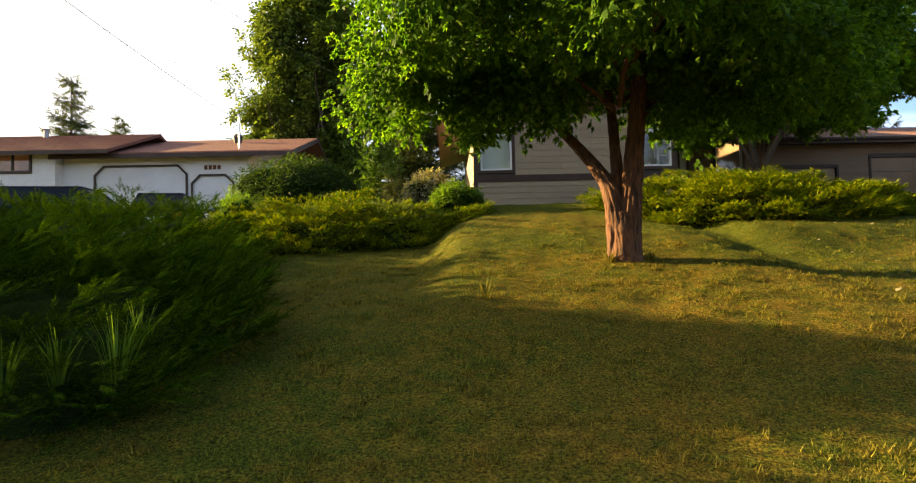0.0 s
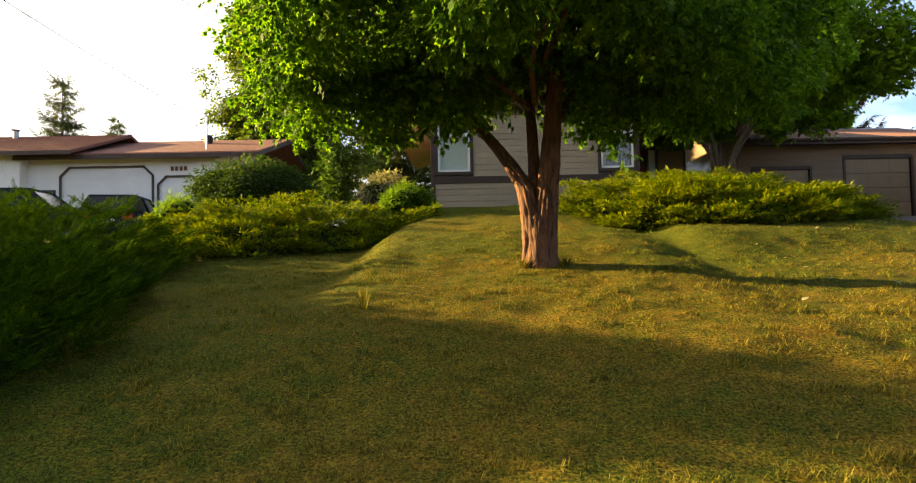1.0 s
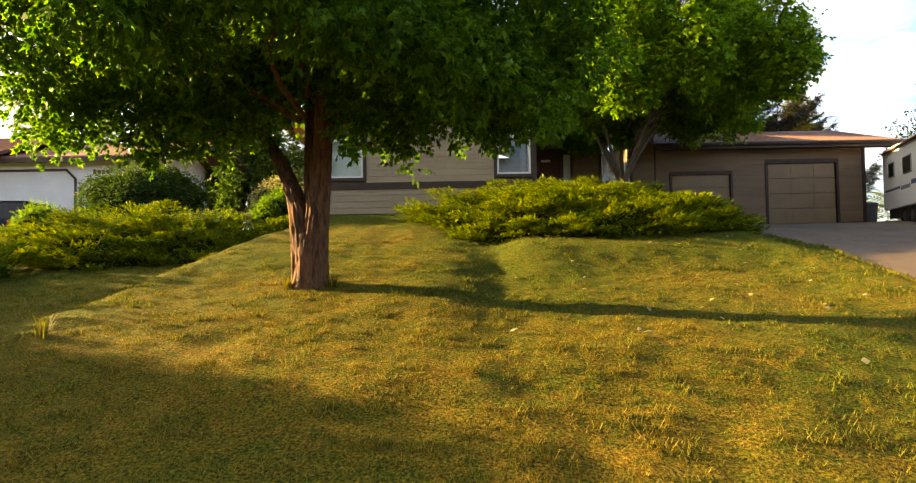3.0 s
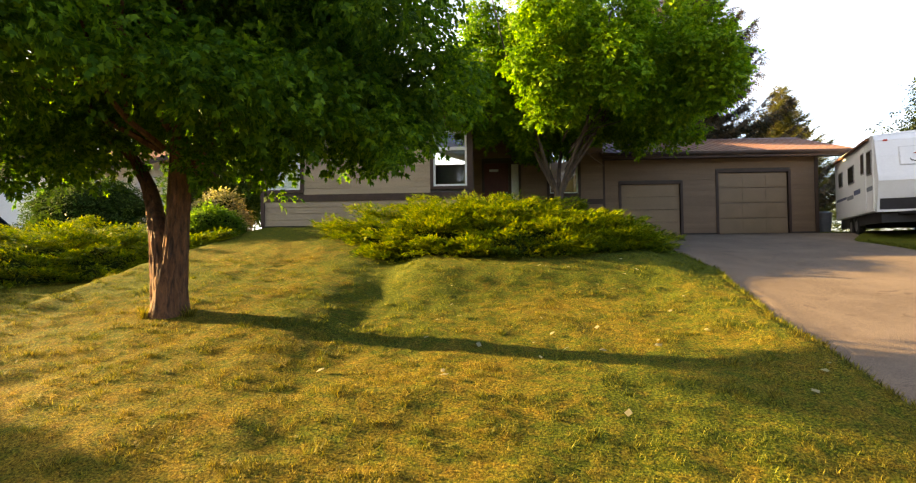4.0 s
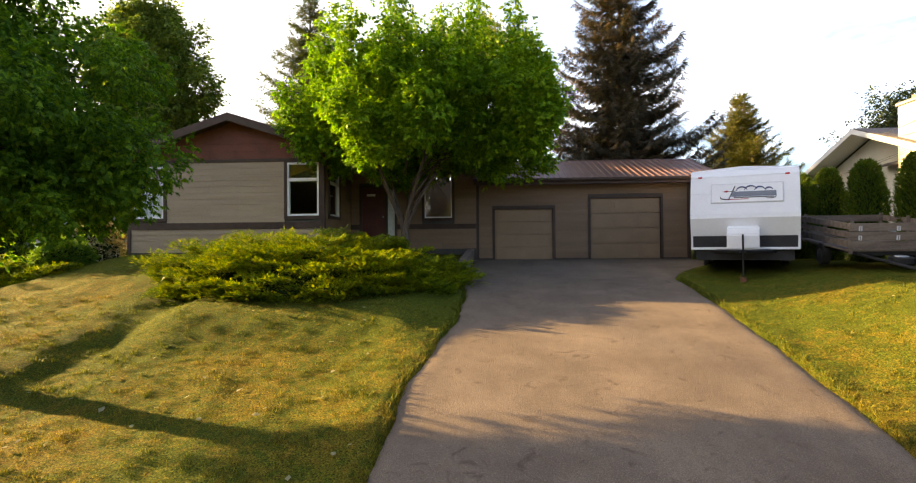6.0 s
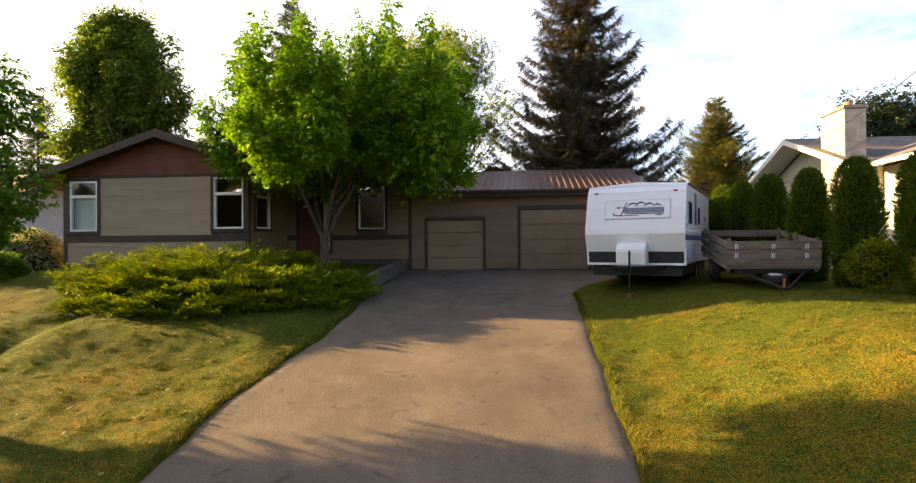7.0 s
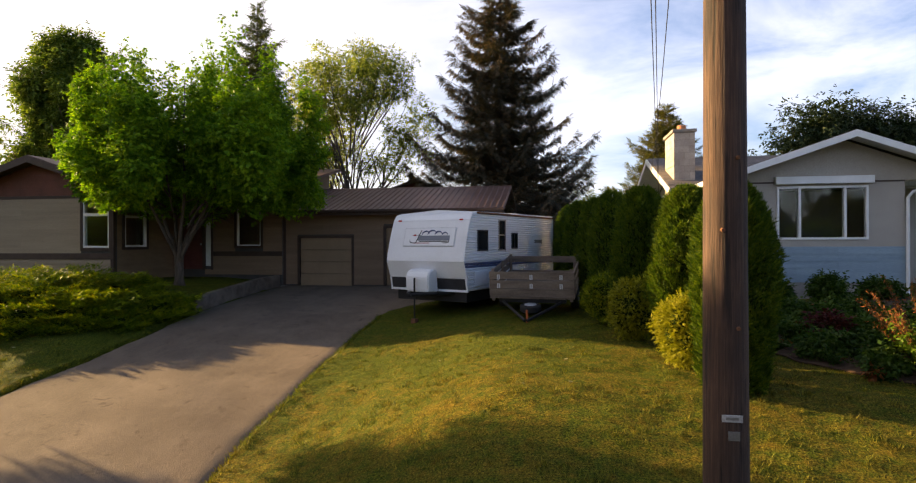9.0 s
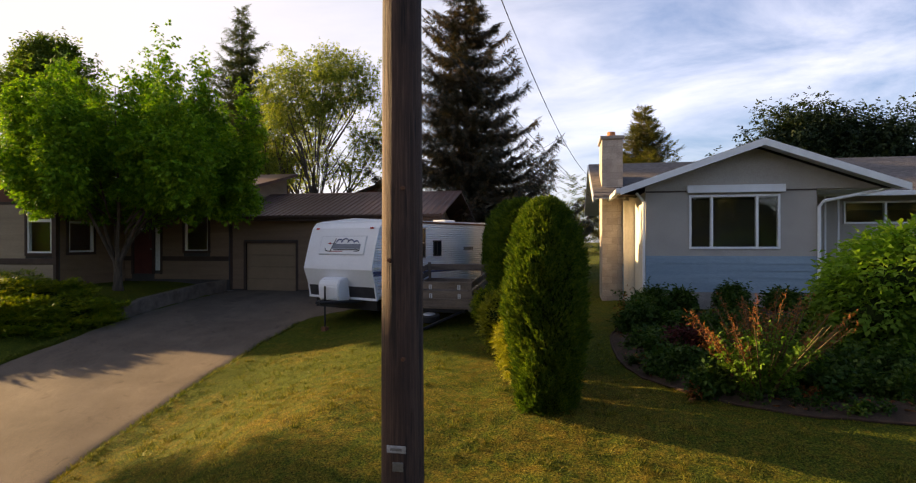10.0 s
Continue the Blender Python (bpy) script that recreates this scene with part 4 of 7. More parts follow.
tagged(garage, "brown lap-sided double garage with a ribbed metal roof", "garage")
settle(garage)
settle(house)

# retaining wall beside the drive
bm = bmesh.new()
add_prism(bm, [(-5.7, -0.9), (-0.12, -0.5), (-0.12, 0.40), (-1.6, 0.37), (-4.6, 0.13), (-5.7, -0.16)], -0.86, -0.66, "x")
bmesh.ops.bevel(bm, geom=list(bm.edges), offset=0.015, segments=1, affect="EDGES")
tagged(part("retaining_wall", bm, M["old_concrete"]), "low weathered concrete retaining wall beside the drive", "wall")


# ---------------------------------------------------------------- plants
LEAF5 = spray(2, 0.50, 0.27, 0.95, 0.35)
LEAF3 = spray(1, 0.60, 0.36, 0.8, 0.3)
FROND = spray(5, 0.34, 0.07, 0.55, 0.0)
NEEDLE = spray(3, 0.34, 0.16, 0.75, 0.15, slim=True)
SCALE = spray(3, 0.40, 0.17, 0.5, 0.0, slim=True)
TWIG = spray(2, 0.52, 0.22, 0.55, 0.0, slim=True)
MAPLE = maple_sprig()
PLUME = spray(6, 0.27, 0.060, 0.60, 0.12, slim=True)
SPRIG = spray(2, 0.46, 0.20, 0.7, 0.2, slim=True)


def blob_points(rng, n, centres, radii, shell=0.55):
    """Points in a union of ellipsoids, denser towards the outside; also the outward ways."""
    centres, radii = np.asarray(centres, float), np.asarray(radii, float)
    w = radii.prod(1) ** (2 / 3)
    k = rng.choice(len(centres), n, p=w / w.sum())
    d = rng.normal(size=(n, 3))
    d /= np.linalg.norm(d, axis=1, keepdims=True)
    r = 1 - (1 - shell) * rng.random(n) ** 1.6
    return centres[k] + d * radii[k] * r[:, None], d


def crown(name, parent, rng, n, centres, radii, size, material, template=LEAF5, droop=0.35, shell=0.5):
    p, d = blob_points(rng, n, centres, radii, shell)
    p += rng.normal(size=p.shape) * size * 0.4
    way = d * np.array([1, 1, 0.5]) + rng.normal(size=d.shape) * 0.55
    way[:, 2] -= droop
    rot = turns(way, rng.uniform(-0.9, 0.9, n))
    v, f = scatter(*template, p, rot, size * rng.uniform(0.65, 1.3, n))
    return mesh_of(name, v, f, material, parent)


def branching(rng, start, way, length, radius, depth, bm, tips, sides=8, spread=0.6, lift=0.15):
    points, radii = [Vector(start)], [radius]
    way = Vector(way).normalized()
    for i in range(4):
        way = (way + Vector(rng.normal(size=3)) * 0.10 + Vector((0, 0, lift * 0.3))).normalized()
        points.append(points[-1] + way * length / 4)
        radii.append(radius * (1 - 0.42 * (i + 1) / 4))
    add_tube(bm, points, radii, sides)
    tips.append(points[-1])
    if depth:
        for k in range(3 if depth > 1 else 2):
            w = (way + Vector(rng.normal(size=3)) * spread + Vector((0, 0, lift))).normalized()
            branching(rng, points[2 + k % 3], w, length * 0.72, radii[2 + k % 3] * 0.68, depth - 1, bm, tips, max(5, sides - 2), spread, lift)


def conifer(name, label, x, y, z, height, spread, material, seed, tiers=34, droop=0.5, twig=0.5, density=1.0, bare=0.06, parent_group="", rise=0.16, taper=0.85, whorl=9):
    """A conifer: a straight trunk and whorls of boughs with hanging twigs."""
    rng = np.random.default_rng(seed)
    tree = empty(name, (x, y, z))
    tagged(tree, label, "tree", parent_group)
    part("trunk", tube([(0, 0, -0.4), (0.02, 0, height * 0.4), (0, 0.03, height * 0.98)], [height * 0.018 + 0.05, height * 0.012, 0.015], 8), M["far_bark"], tree)
    P, D, boughs = [], [], bmesh.new()
    for i in range(tiers):
        u = min(max((i + rng.uniform(-0.3, 0.3)) / tiers, 0.0), 0.995)
        h = height * (bare + (1 - bare) * u)
        reach = spread * (1 - u) ** taper * rng.uniform(0.85, 1.1) + 0.12
        for a in np.arange(0, 2 * math.pi, 2 * math.pi / max(5, int(whorl * (1 - u) + 4))) + rng.uniform(0, 6):
            a += rng.uniform(-0.2, 0.2)
            r = reach * rng.uniform(0.50, 1.18)
            hb = h + rng.uniform(-0.5, 0.5) * height / tiers
            out = np.array([math.cos(a), math.sin(a), 0])
            steps = max(4, int(r / twig * 4.2 * density))
            t = np.linspace(0.10, 1, steps)
            sag = -droop * r * t ** 1.2 * 0.55 + rise * r * t ** 3
            pts = np.array([0, 0, hb]) + out * (r * t)[:, None] + np.array([0, 0, 1.0]) * sag[:, None]
            side = np.array([-out[1], out[0], 0])
            wide = np.minimum(0.16 * r * (1.1 - t) + 0.10, 0.6)[:, None]
            for s in (-1, 0, 1):
                P.append(pts + side * s * wide * rng.uniform(0.3, 1.0, (steps, 1)))
                down = rng.uniform(0.1, 1.0, (steps, 1)) * droop if s else -0.25 * np.ones((steps, 1))
                D.append(out * 0.6 + side * s * 0.7 - np.array([0, 0, 1.0]) * down + rng.normal(size=(steps, 3)) * 0.25)
            if r > 0.6 and i % 2 == 0:
                add_tube(boughs, [(0, 0, hb), tuple(pts[len(pts) // 2]), tuple(pts[-1])], [0.035, 0.022, 0.008], 4)
    P, D = np.concatenate(P), np.concatenate(D)
    v, f = scatter(*SPRIG, P, turns(D, rng.uniform(-0.5, 0.5, len(P))), twig * rng.uniform(0.6, 1.25, len(P)))
    tagged(part("branchwork", boughs, M["far_bark"], tree), kind="stuff")
    mesh_of("crown", v, f, material, tree)
    return tree


def mound_core(name, parent, centres, radii, material, base=None):
    """The inner bulk of a bush, near black to stand in for its inner shade: overlapping uneven mounds."""
    bm = bmesh.new()
    for (cx, cy, cz), (rx, ry, rz) in zip(centres, radii):
        made = bmesh.ops.create_icosphere(bm, subdivisions=2, radius=1.0, matrix=Matrix.Translation((cx, cy, cz)) @ Matrix.Diagonal((rx * 0.82, ry * 0.82, rz * 0.80, 1)))
        for v in made["verts"]:
            v.co += (v.co - Vector((cx, cy, cz))) * 0.18 * noise.noise(v.co * 1.7)
    return part(name, bm, material, parent, soft=True)


def juniper(label, x0, x1, y0, y1, height, seed, pads, per, material, size=0.2, group="", pad=(0.62, 0.40), tilt=(0.05, 0.35), lumpy=0.6, flat=3.0, tall=0.0, twig=TWIG):
    """A spreading juniper: flat layered boughs of fine sprays over an uneven dome, darkened as inner shade, that sits
    on the ground.
    """
    rng = np.random.default_rng(seed)
    cx, cy, hx, hy = (x0 + x1) / 2, (y0 + y1) / 2, (x1 - x0) / 2, (y1 - y0) / 2
    cz = float(terrain(cx, cy))
    thing = empty("juniper", (cx, cy, cz))
    tagged(thing, label, "shrub", group)

    def rim(a):
        return 1 + 0.07 * np.sin(a * 3 + seed) + 0.06 * np.sin(a * 7 + 2 * seed) + 0.04 * np.sin(a * 13 + seed)

    def top(px, py):
        a = np.arctan2(py / hy, px / hx)
        r = np.hypot(px / hx, py / hy) / rim(a)
        dome = np.clip(1 - r ** flat, 0, 1) ** 0.55
        wave = np.sin(px * 2.1 + seed + 1.3 * np.sin(py * 1.7)) * np.sin(py * 2.6 + seed * 2 + px * 0.6) * 0.45 + np.sin(px * 4.7 + py * 2.2 + seed) * np.sin(py * 5.3 - px) * 0.55
        return height * (1 + tall * px / hx) * dome * (0.80 + lumpy * 0.5 * wave)

    # core: its near-black colour stands in for shade between the boughs
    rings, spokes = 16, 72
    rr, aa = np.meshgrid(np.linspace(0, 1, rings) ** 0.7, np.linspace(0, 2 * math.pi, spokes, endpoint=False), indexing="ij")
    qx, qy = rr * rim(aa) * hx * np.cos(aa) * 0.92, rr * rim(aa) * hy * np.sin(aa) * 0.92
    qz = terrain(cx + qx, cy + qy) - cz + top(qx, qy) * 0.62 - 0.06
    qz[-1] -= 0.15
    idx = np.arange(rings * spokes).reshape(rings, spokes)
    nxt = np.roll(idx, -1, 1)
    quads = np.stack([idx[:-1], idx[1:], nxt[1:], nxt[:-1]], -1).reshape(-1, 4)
    mesh_of("core", np.stack([qx, qy, qz], -1).reshape(-1, 3), quads, M["inner_shade"], thing, soft=True)
    # boughs: over the top, and in storeys down the sides
    k = pads
    a = rng.uniform(0, 2 * math.pi, k)
    r = np.sqrt(rng.random(k)) * 0.98
    r = np.where(rng.random(k) < 0.45, 1 - 0.20 * rng.random(k) ** 1.5, r)
    px, py = r * rim(a) * hx * np.cos(a), r * rim(a) * hy * np.sin(a)
    h = top(px, py)
    side_on = smooth(0.72, 0.92, r)
    u = np.where(rng.random(k) < side_on, rng.uniform(0.14, 1.0, k), rng.uniform(0.88, 1.16, k))
    e = 0.15
    gx_, gy_ = (top(px + e, py) - top(px - e, py)) / (2 * e), (top(px, py + e) - top(px, py - e)) / (2 * e)
    out = np.stack([np.cos(a) * 0.8 - gx_ * 0.5, np.sin(a) * 0.8 - gy_ * 0.5, np.zeros(k)], 1)
    lead = out + rng.normal(size=(k, 3)) * 0.5
    lead[:, 2] = 0
    lead /= np.maximum(np.linalg.norm(lead, axis=1, keepdims=True), 0.2)
    across = np.stack([-lead[:, 1], lead[:, 0], np.zeros(k)], 1)
    slant = rng.uniform(tilt[0], tilt[1], k)
    grow = rng.uniform(0.6, 1.3, k)
    base_z = terrain(cx + px, cy + py) - cz + np.maximum(h, 0.14) * u
    n = pads * per
    q = rng.integers(0, k, n)
    s = 1 - rng.random(n) ** 1.5 * 1.3
    w = rng.normal(size=n) * 0.42 * (1.15 - 0.75 * np.clip(s, 0, 1))
    dz = rng.normal(size=n) * 0.022
    p = np.stack([px, py, base_z], 1)[q] + lead[q] * (s * pad[0] * grow[q] - 0.25)[:, None] + across[q] * (w * pad[1] * 1.7 * grow[q])[:, None]
    p[:, 2] += slant[q] * s * pad[0] * grow[q] - 0.35 * w * w * pad[1] + dz
    p[:, 2] = np.maximum(p[:, 2], terrain(cx + p[:, 0], cy + p[:, 1]) - cz + 0.06)
    way = lead[q] * 0.9 + across[q] * (w * 1.5)[:, None] + rng.normal(size=(n, 3)) * 0.34
    way[:, 2] += slant[q] + 0.10
    v, f = scatter(*twig, p, turns(way, rng.uniform(-0.6, 0.6, n)), size * rng.uniform(0.55, 1.3, n))
    mesh_of("foliage", v, f, material, thing)
    return thing


def bush(name, label, x, y, z, rx, ry, rz, n, size, material, seed, template=LEAF3, core=True, group="", lumps_n=7, category="shrub", shell=0.7):
    rng = np.random.default_rng(seed)
    thing = empty(name, (x, y, z))
    tagged(thing, label, category, group)
    centres, radii = [(0, 0, rz)], [(rx * 0.75, ry * 0.75, rz * 0.95)]
    for i in range(lumps_n):
        a = rng.uniform(0, 2 * math.pi)
        k = rng.uniform(0.35, 0.6)
        centres.append((math.cos(a) * rx * k, math.sin(a) * ry * k, rz * rng.uniform(0.5, 1.45)))
        q = rng.uniform(0.42, 0.6)
        radii.append((rx * q, ry * q, rz * q * 0.9))
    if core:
        mound_core("core", thing, centres, radii, M["inner_shade"])
    crown("foliage", thing, rng, n, centres, radii, size, material, template, 0.0, shell)
    return thing


def column(label, x, y, z, radius, height, seed, n, material, size=0.22, group="", point=0.5):
    """A clipped column of upright cedar sprays."""
    rng = np.random.default_rng(seed)
    thing = empty("cedar_column", (x, y, z))
    tagged(thing, label, "hedge tree", group)
    u, a = rng.random(n), rng.uniform(0, 2 * math.pi, n)
    prof = np.minimum(1.0, 0.72 + 0.6 * u) * np.where(u > 1 - point, np.sqrt(np.clip(1 - (np.clip(u - 1 + point, 0, 1) / point) ** 2.2, 0, 1)), 1.0)
    wob = 1 + 0.10 * np.sin(a * 3 + seed) * np.sin(u * 9 + seed) + 0.10 * np.sin(a * 6 + u * 11 + seed) * np.sin(u * 23 + a * 2) + 0.10 * np.sin(a * 11 + 5 * np.sin(u * 7 + seed)) * np.sin(u * 31 + a * 4)
    r = radius * prof * wob * rng.uniform(0.80, 1.06, n)
    p = np.stack([np.cos(a) * r, np.sin(a) * r, u * height], 1)
    way = np.stack([np.cos(a) * 0.7, np.sin(a) * 0.7, np.full(n, 0.75)], 1) + rng.normal(size=(n, 3)) * 0.3
    v, f = scatter(*SCALE, p, turns(way, rng.uniform(-1.5, 1.5, n)), size * rng.uniform(0.6, 1.3, n))
    mesh_of("foliage", v, f, material, thing)
    hs = [0.0, 0.1, 0.5, 0.68, 0.8, 0.9, 0.96]
    pr = [0.6, 0.7, 0.86, 0.84, 0.7, 0.48, 0.2]
    # dark filling that paints the shade behind the sprays
    part("core", tube([(0, 0, h * height) for h in hs], [radius * q * 0.93 for q in pr], 14, 0.06, rng), M["inner_shade"], thing, soft=True)
    return thing


def ridged(name, parent, points, radii, seed, sides=56, step=0.04, deep=0.095):
    """A stem with rough bark in real relief: broken upright ridges."""
    pts = np.array(points, float)
    d = np.concatenate([[0], np.cumsum(np.linalg.norm(np.diff(pts, axis=0), axis=1))])
    t = np.arange(0, d[-1], step)
    line = np.stack([np.interp(t, d, pts[:, i]) for i in range(3)], 1)
    kern = np.ones(9) / 9
    for i in range(2):
        pad = np.pad(line[:, i], 4, mode="edge")
        line[:, i] = np.convolve(pad, kern, "valid")
    rad = np.interp(t, d, radii)
    a = np.linspace(0, 2 * math.pi, sides, endpoint=False)
    verts = np.zeros((len(t), sides, 3))
    for j in range(len(t)):
        for k in range(sides):
            q = Vector((math.cos(a[k]) * 2.6, math.sin(a[k]) * 2.6, t[j] * 1.5 + seed * 7.3))
            n1 = noise.noise(q * 1.6)
            ridge = 1 - 2 * abs(noise.noise(Vector((q.x * 3.4, q.y * 3.4, q.z * 1.3))))
            r = rad[j] * (1 + 0.07 * n1) + deep * 0.35 * (ridge - 0.4) * min(1, rad[j] / 0.15)
            verts[j, k] = line[j] + (math.cos(a[k]) * r, math.sin(a[k]) * r, 0)
    idx = np.arange(len(t) * sides).reshape(len(t), sides)
    nxt = np.roll(idx, -1, 1)
    quads = np.stack([idx[:-1], nxt[:-1], nxt[1:], idx[1:]], -1).reshape(-1, 4)
    return mesh_of(name, verts.reshape(-1, 3), quads, M["bark"], parent, soft=True)


# the big maple on the mound
def big_tree():
    rng = np.random.default_rng(21)
    tx, ty = -9.72, -12.2
    tz = float(terrain(tx, ty))
    tree = empty("maple_tree", (tx, ty, tz))
    tagged(tree, "large broadleaf tree with a forked rough trunk on the lawn mound", "tree")
    # a short bole that parts into two main stems
    bole = [(0.02, 0, -0.2), (0.02, 0, 0.02), (0.03, 0, 0.14), (0.03, 0, 0.30), (0.02, 0, 0.55), (0.0, 0, 0.80), (0, 0, 0.98)]
    ridged("trunk", tree, bole, [0.40, 0.30, 0.252, 0.232, 0.212, 0.18, 0.09], 21)
    forks = [
        ([(-0.07, 0, 0.0), (-0.085, 0, 0.5), (-0.11, 0, 0.9), (-0.18, 0.06, 1.25), (-0.34, 0.26, 1.6), (-0.58, 0.52, 2.0), (-0.95, 0.75, 2.5), (-1.5, 0.2, 3.2), (-2.3, 0.3, 4.2)], 0.175),
        ([(0.08, -0.02, 0.0), (0.09, -0.03, 0.5), (0.12, -0.04, 0.9), (0.16, -0.05, 1.3), (0.21, -0.07, 1.8), (0.25, -0.1, 2.3), (0.30, -0.2, 3.2), (0.5, -0.4, 4.6), (0.6, -0.4, 6.0)], 0.20),
        ([(0.02, 0.12, 0.7), (0.0, 0.14, 1.1), (-0.02, 0.16, 1.6), (-0.04, 0.26, 2.4), (-0.1, 0.5, 3.6), (-0.3, 0.8, 5.0)], 0.115),
        ([(0.24, 0.0, 2.2), (0.8, 0.2, 3.0), (1.6, 0.5, 3.8), (2.5, 0.7, 4.6)], 0.10),
    ]
    tips = []
    for k, (pts, r) in enumerate(forks):
        ridged("limb", tree, pts, [r * (1 - 0.62 * i / (len(pts) - 1)) for i in range(len(pts))], 30 + k)
    for i in range(26):
        bm = bmesh.new()
        a = rng.uniform(0, 2 * math.pi)
        h = rng.uniform(2.4, 5.0)
        branching(rng, (0.1 * math.cos(a), 0.1 * math.sin(a), h), (math.cos(a), math.sin(a), rng.uniform(0.0, 0.7)), rng.uniform(1.4, 2.6), 0.05, 1, bm, tips, 5)
        part("branch", bm, M["bark"], tree)
    centres, radii = [], []
    for i in range(165):
        a, u = rng.uniform(0, 2 * math.pi), rng.random()
        h = 2.75 + 4.9 * u
        reach = (4.5 - 0.25 * math.cos(a)) * max(0.15, 1 - max(0.0, (h - 3.0) / 5.4) ** 2.3) * (rng.uniform(0.45, 1.0) if i < 138 else rng.uniform(0.0, 0.5))
        centres.append((math.cos(a) * reach * 0.98, math.sin(a) * reach * (0.28 + 0.56 * float(smooth(3.1, 5.2, h)) if math.sin(a) > 0 else 0.85), h))
        q = rng.uniform(0.55, 1.0)
        radii.append((q, q, q * 0.62))
    # drooping boughs that hang below the crown
    for dx, dy, dz in ((3.4, -0.7, 2.05), (2.0, -0.4, 2.30), (3.8, 0.3, 2.75), (0.8, -0.5, 2.00), (1.5, 0.4, 1.95), (-2.5, 0.0, 1.95), (-3.4, -0.5, 2.05), (-2.3, 0.6, 2.10), (-1.3, -0.3, 2.15), (2.9, 1.2, 2.35)):
        top = Vector((dx * 0.8, dy * 0.6, 3.6))
        for t in (0.25, 0.5, 0.72, 0.9, 1.0):
            p = top.lerp(Vector((dx, dy, dz)), t)
            q = 0.62 - 0.40 * t
            centres.append((p.x + rng.normal() * 0.12, p.y + rng.normal() * 0.12, p.z + 0.1))
            radii.append((q, q, q * 0.7))
    crown("crown", tree, rng, 64000, centres, radii, 0.195, M["leaf"], MAPLE, 0.30, 0.25)
    return tree


big_tree()


def porch_tree():
    rng = np.random.default_rng(5)
    tx, ty = -2.62, -3.4
    tz = 0.40
    tree = empty("young_maple", (tx, ty, tz))
    tagged(tree, "multi-stemmed bright green tree beside the front door", "tree")
    tips = []
    part("trunk", tube([(0, 0, -0.2), (0, 0, 0.05), (0.01, 0, 0.5), (0.0, 0, 0.85)], [0.19, 0.15, 0.125, 0.10], 14, 0.06, rng), M["grey_bark"], tree, soft=True)
    for i in range(7):
        a = i * 2.4 + 0.5
        out = Vector((math.cos(a), math.sin(a) * 0.8, 0))
        pts = [out * 0.03 + Vector((0, 0, 0.45)), out * 0.09 + Vector((0, 0, 0.85)), out * 0.42 + Vector((0, 0, 1.5)), out * 1.1 + Vector((0.1, 0, 2.7)), out * 2.0 + Vector((0, 0, 4.6)), out * 2.5 + Vector((0, 0, 6.2))]
        part("stem", tube(pts, [0.085, 0.07, 0.055, 0.042, 0.025, 0.012], 8, 0.05, rng), M["grey_bark"], tree, soft=True)
    for i in range(16):
        bm = bmesh.new()
        a = rng.uniform(0, 2 * math.pi)
        branching(rng, (0.4 * math.cos(a), 0.4 * math.sin(a), rng.uniform(1.4, 3.0)), (math.cos(a), math.sin(a), 0.8), rng.uniform(1.0, 1.7), 0.03, 1, bm, tips, 5)
        part("branch", bm, M["grey_bark"], tree)
    # upright pointed plumes of leaves, taller towards the middle, with gaps between them
    centres, radii = [], []
    for i in range(28):
        a, k = i * 2.39996 + rng.uniform(-0.25, 0.25), math.sqrt((i + 0.4) / 28)
        zt = 7.65 - 1.9 * k ** 2.4 + rng.uniform(-1.0, 1.0)
        zb = 2.25 + 1.0 * rng.random() - 0.1 * (1 - k)
        steps = int((zt - zb) / 0.30)
        fat = rng.uniform(0.55, 0.82)
        for j in range(steps + 1):
            s = j / steps
            z = zb + (zt - zb) * s
            r = k * 4.35 * (0.66 + 0.34 * math.sin(math.pi * min(1.0, 0.25 + 0.5 * s)))
            q = fat * (0.55 + 0.45 * min(1.0, s / 0.25)) * (1 - s) ** 0.85 + 0.09
            a2, off = rng.uniform(0, 2 * math.pi), q * 0.55
            centres.append((0.65 + math.cos(a) * r + math.cos(a2) * off, math.sin(a) * r * 0.82 + math.sin(a2) * off, z))
            q *= rng.uniform(0.5, 0.85)
            radii.append((q, q, q * 0.75))
    crown("crown", tree, rng, 52000, centres, radii, 0.215, M["leaf2"], MAPLE, 0.05, 0.45)
    return tree


porch_tree()

# junipers
juniper("dense spreading juniper with yellow-green tips beside the drive", -8.4, -0.62, -8.85, -4.7, 0.94, 31, 560, 140, M["juniper"], 0.115, "spreading junipers", tall=-0.10)
juniper("spreading juniper with golden tips below the side yard", -19.0, -12.2, -8.3, -4.3, 1.10, 32, 380, 120, M["juniper"], 0.12, "spreading junipers")
juniper("dark bushy juniper bank at the edge of the lawn", -22.6, -14.85, -19.3, -11.6, 0.94, 33, 850, 60, M["juniper_dark"], 0.20, "spreading junipers", (0.50, 0.22), (0.30, 0.90), twig=PLUME)
juniper("dark bushy juniper at the far end of the bank", -23.2, -15.8, -13.4, -8.3, 1.36, 36, 460, 55, M["juniper_dark"], 0.20, "spreading junipers", (0.50, 0.22), (0.30, 0.80), twig=PLUME)

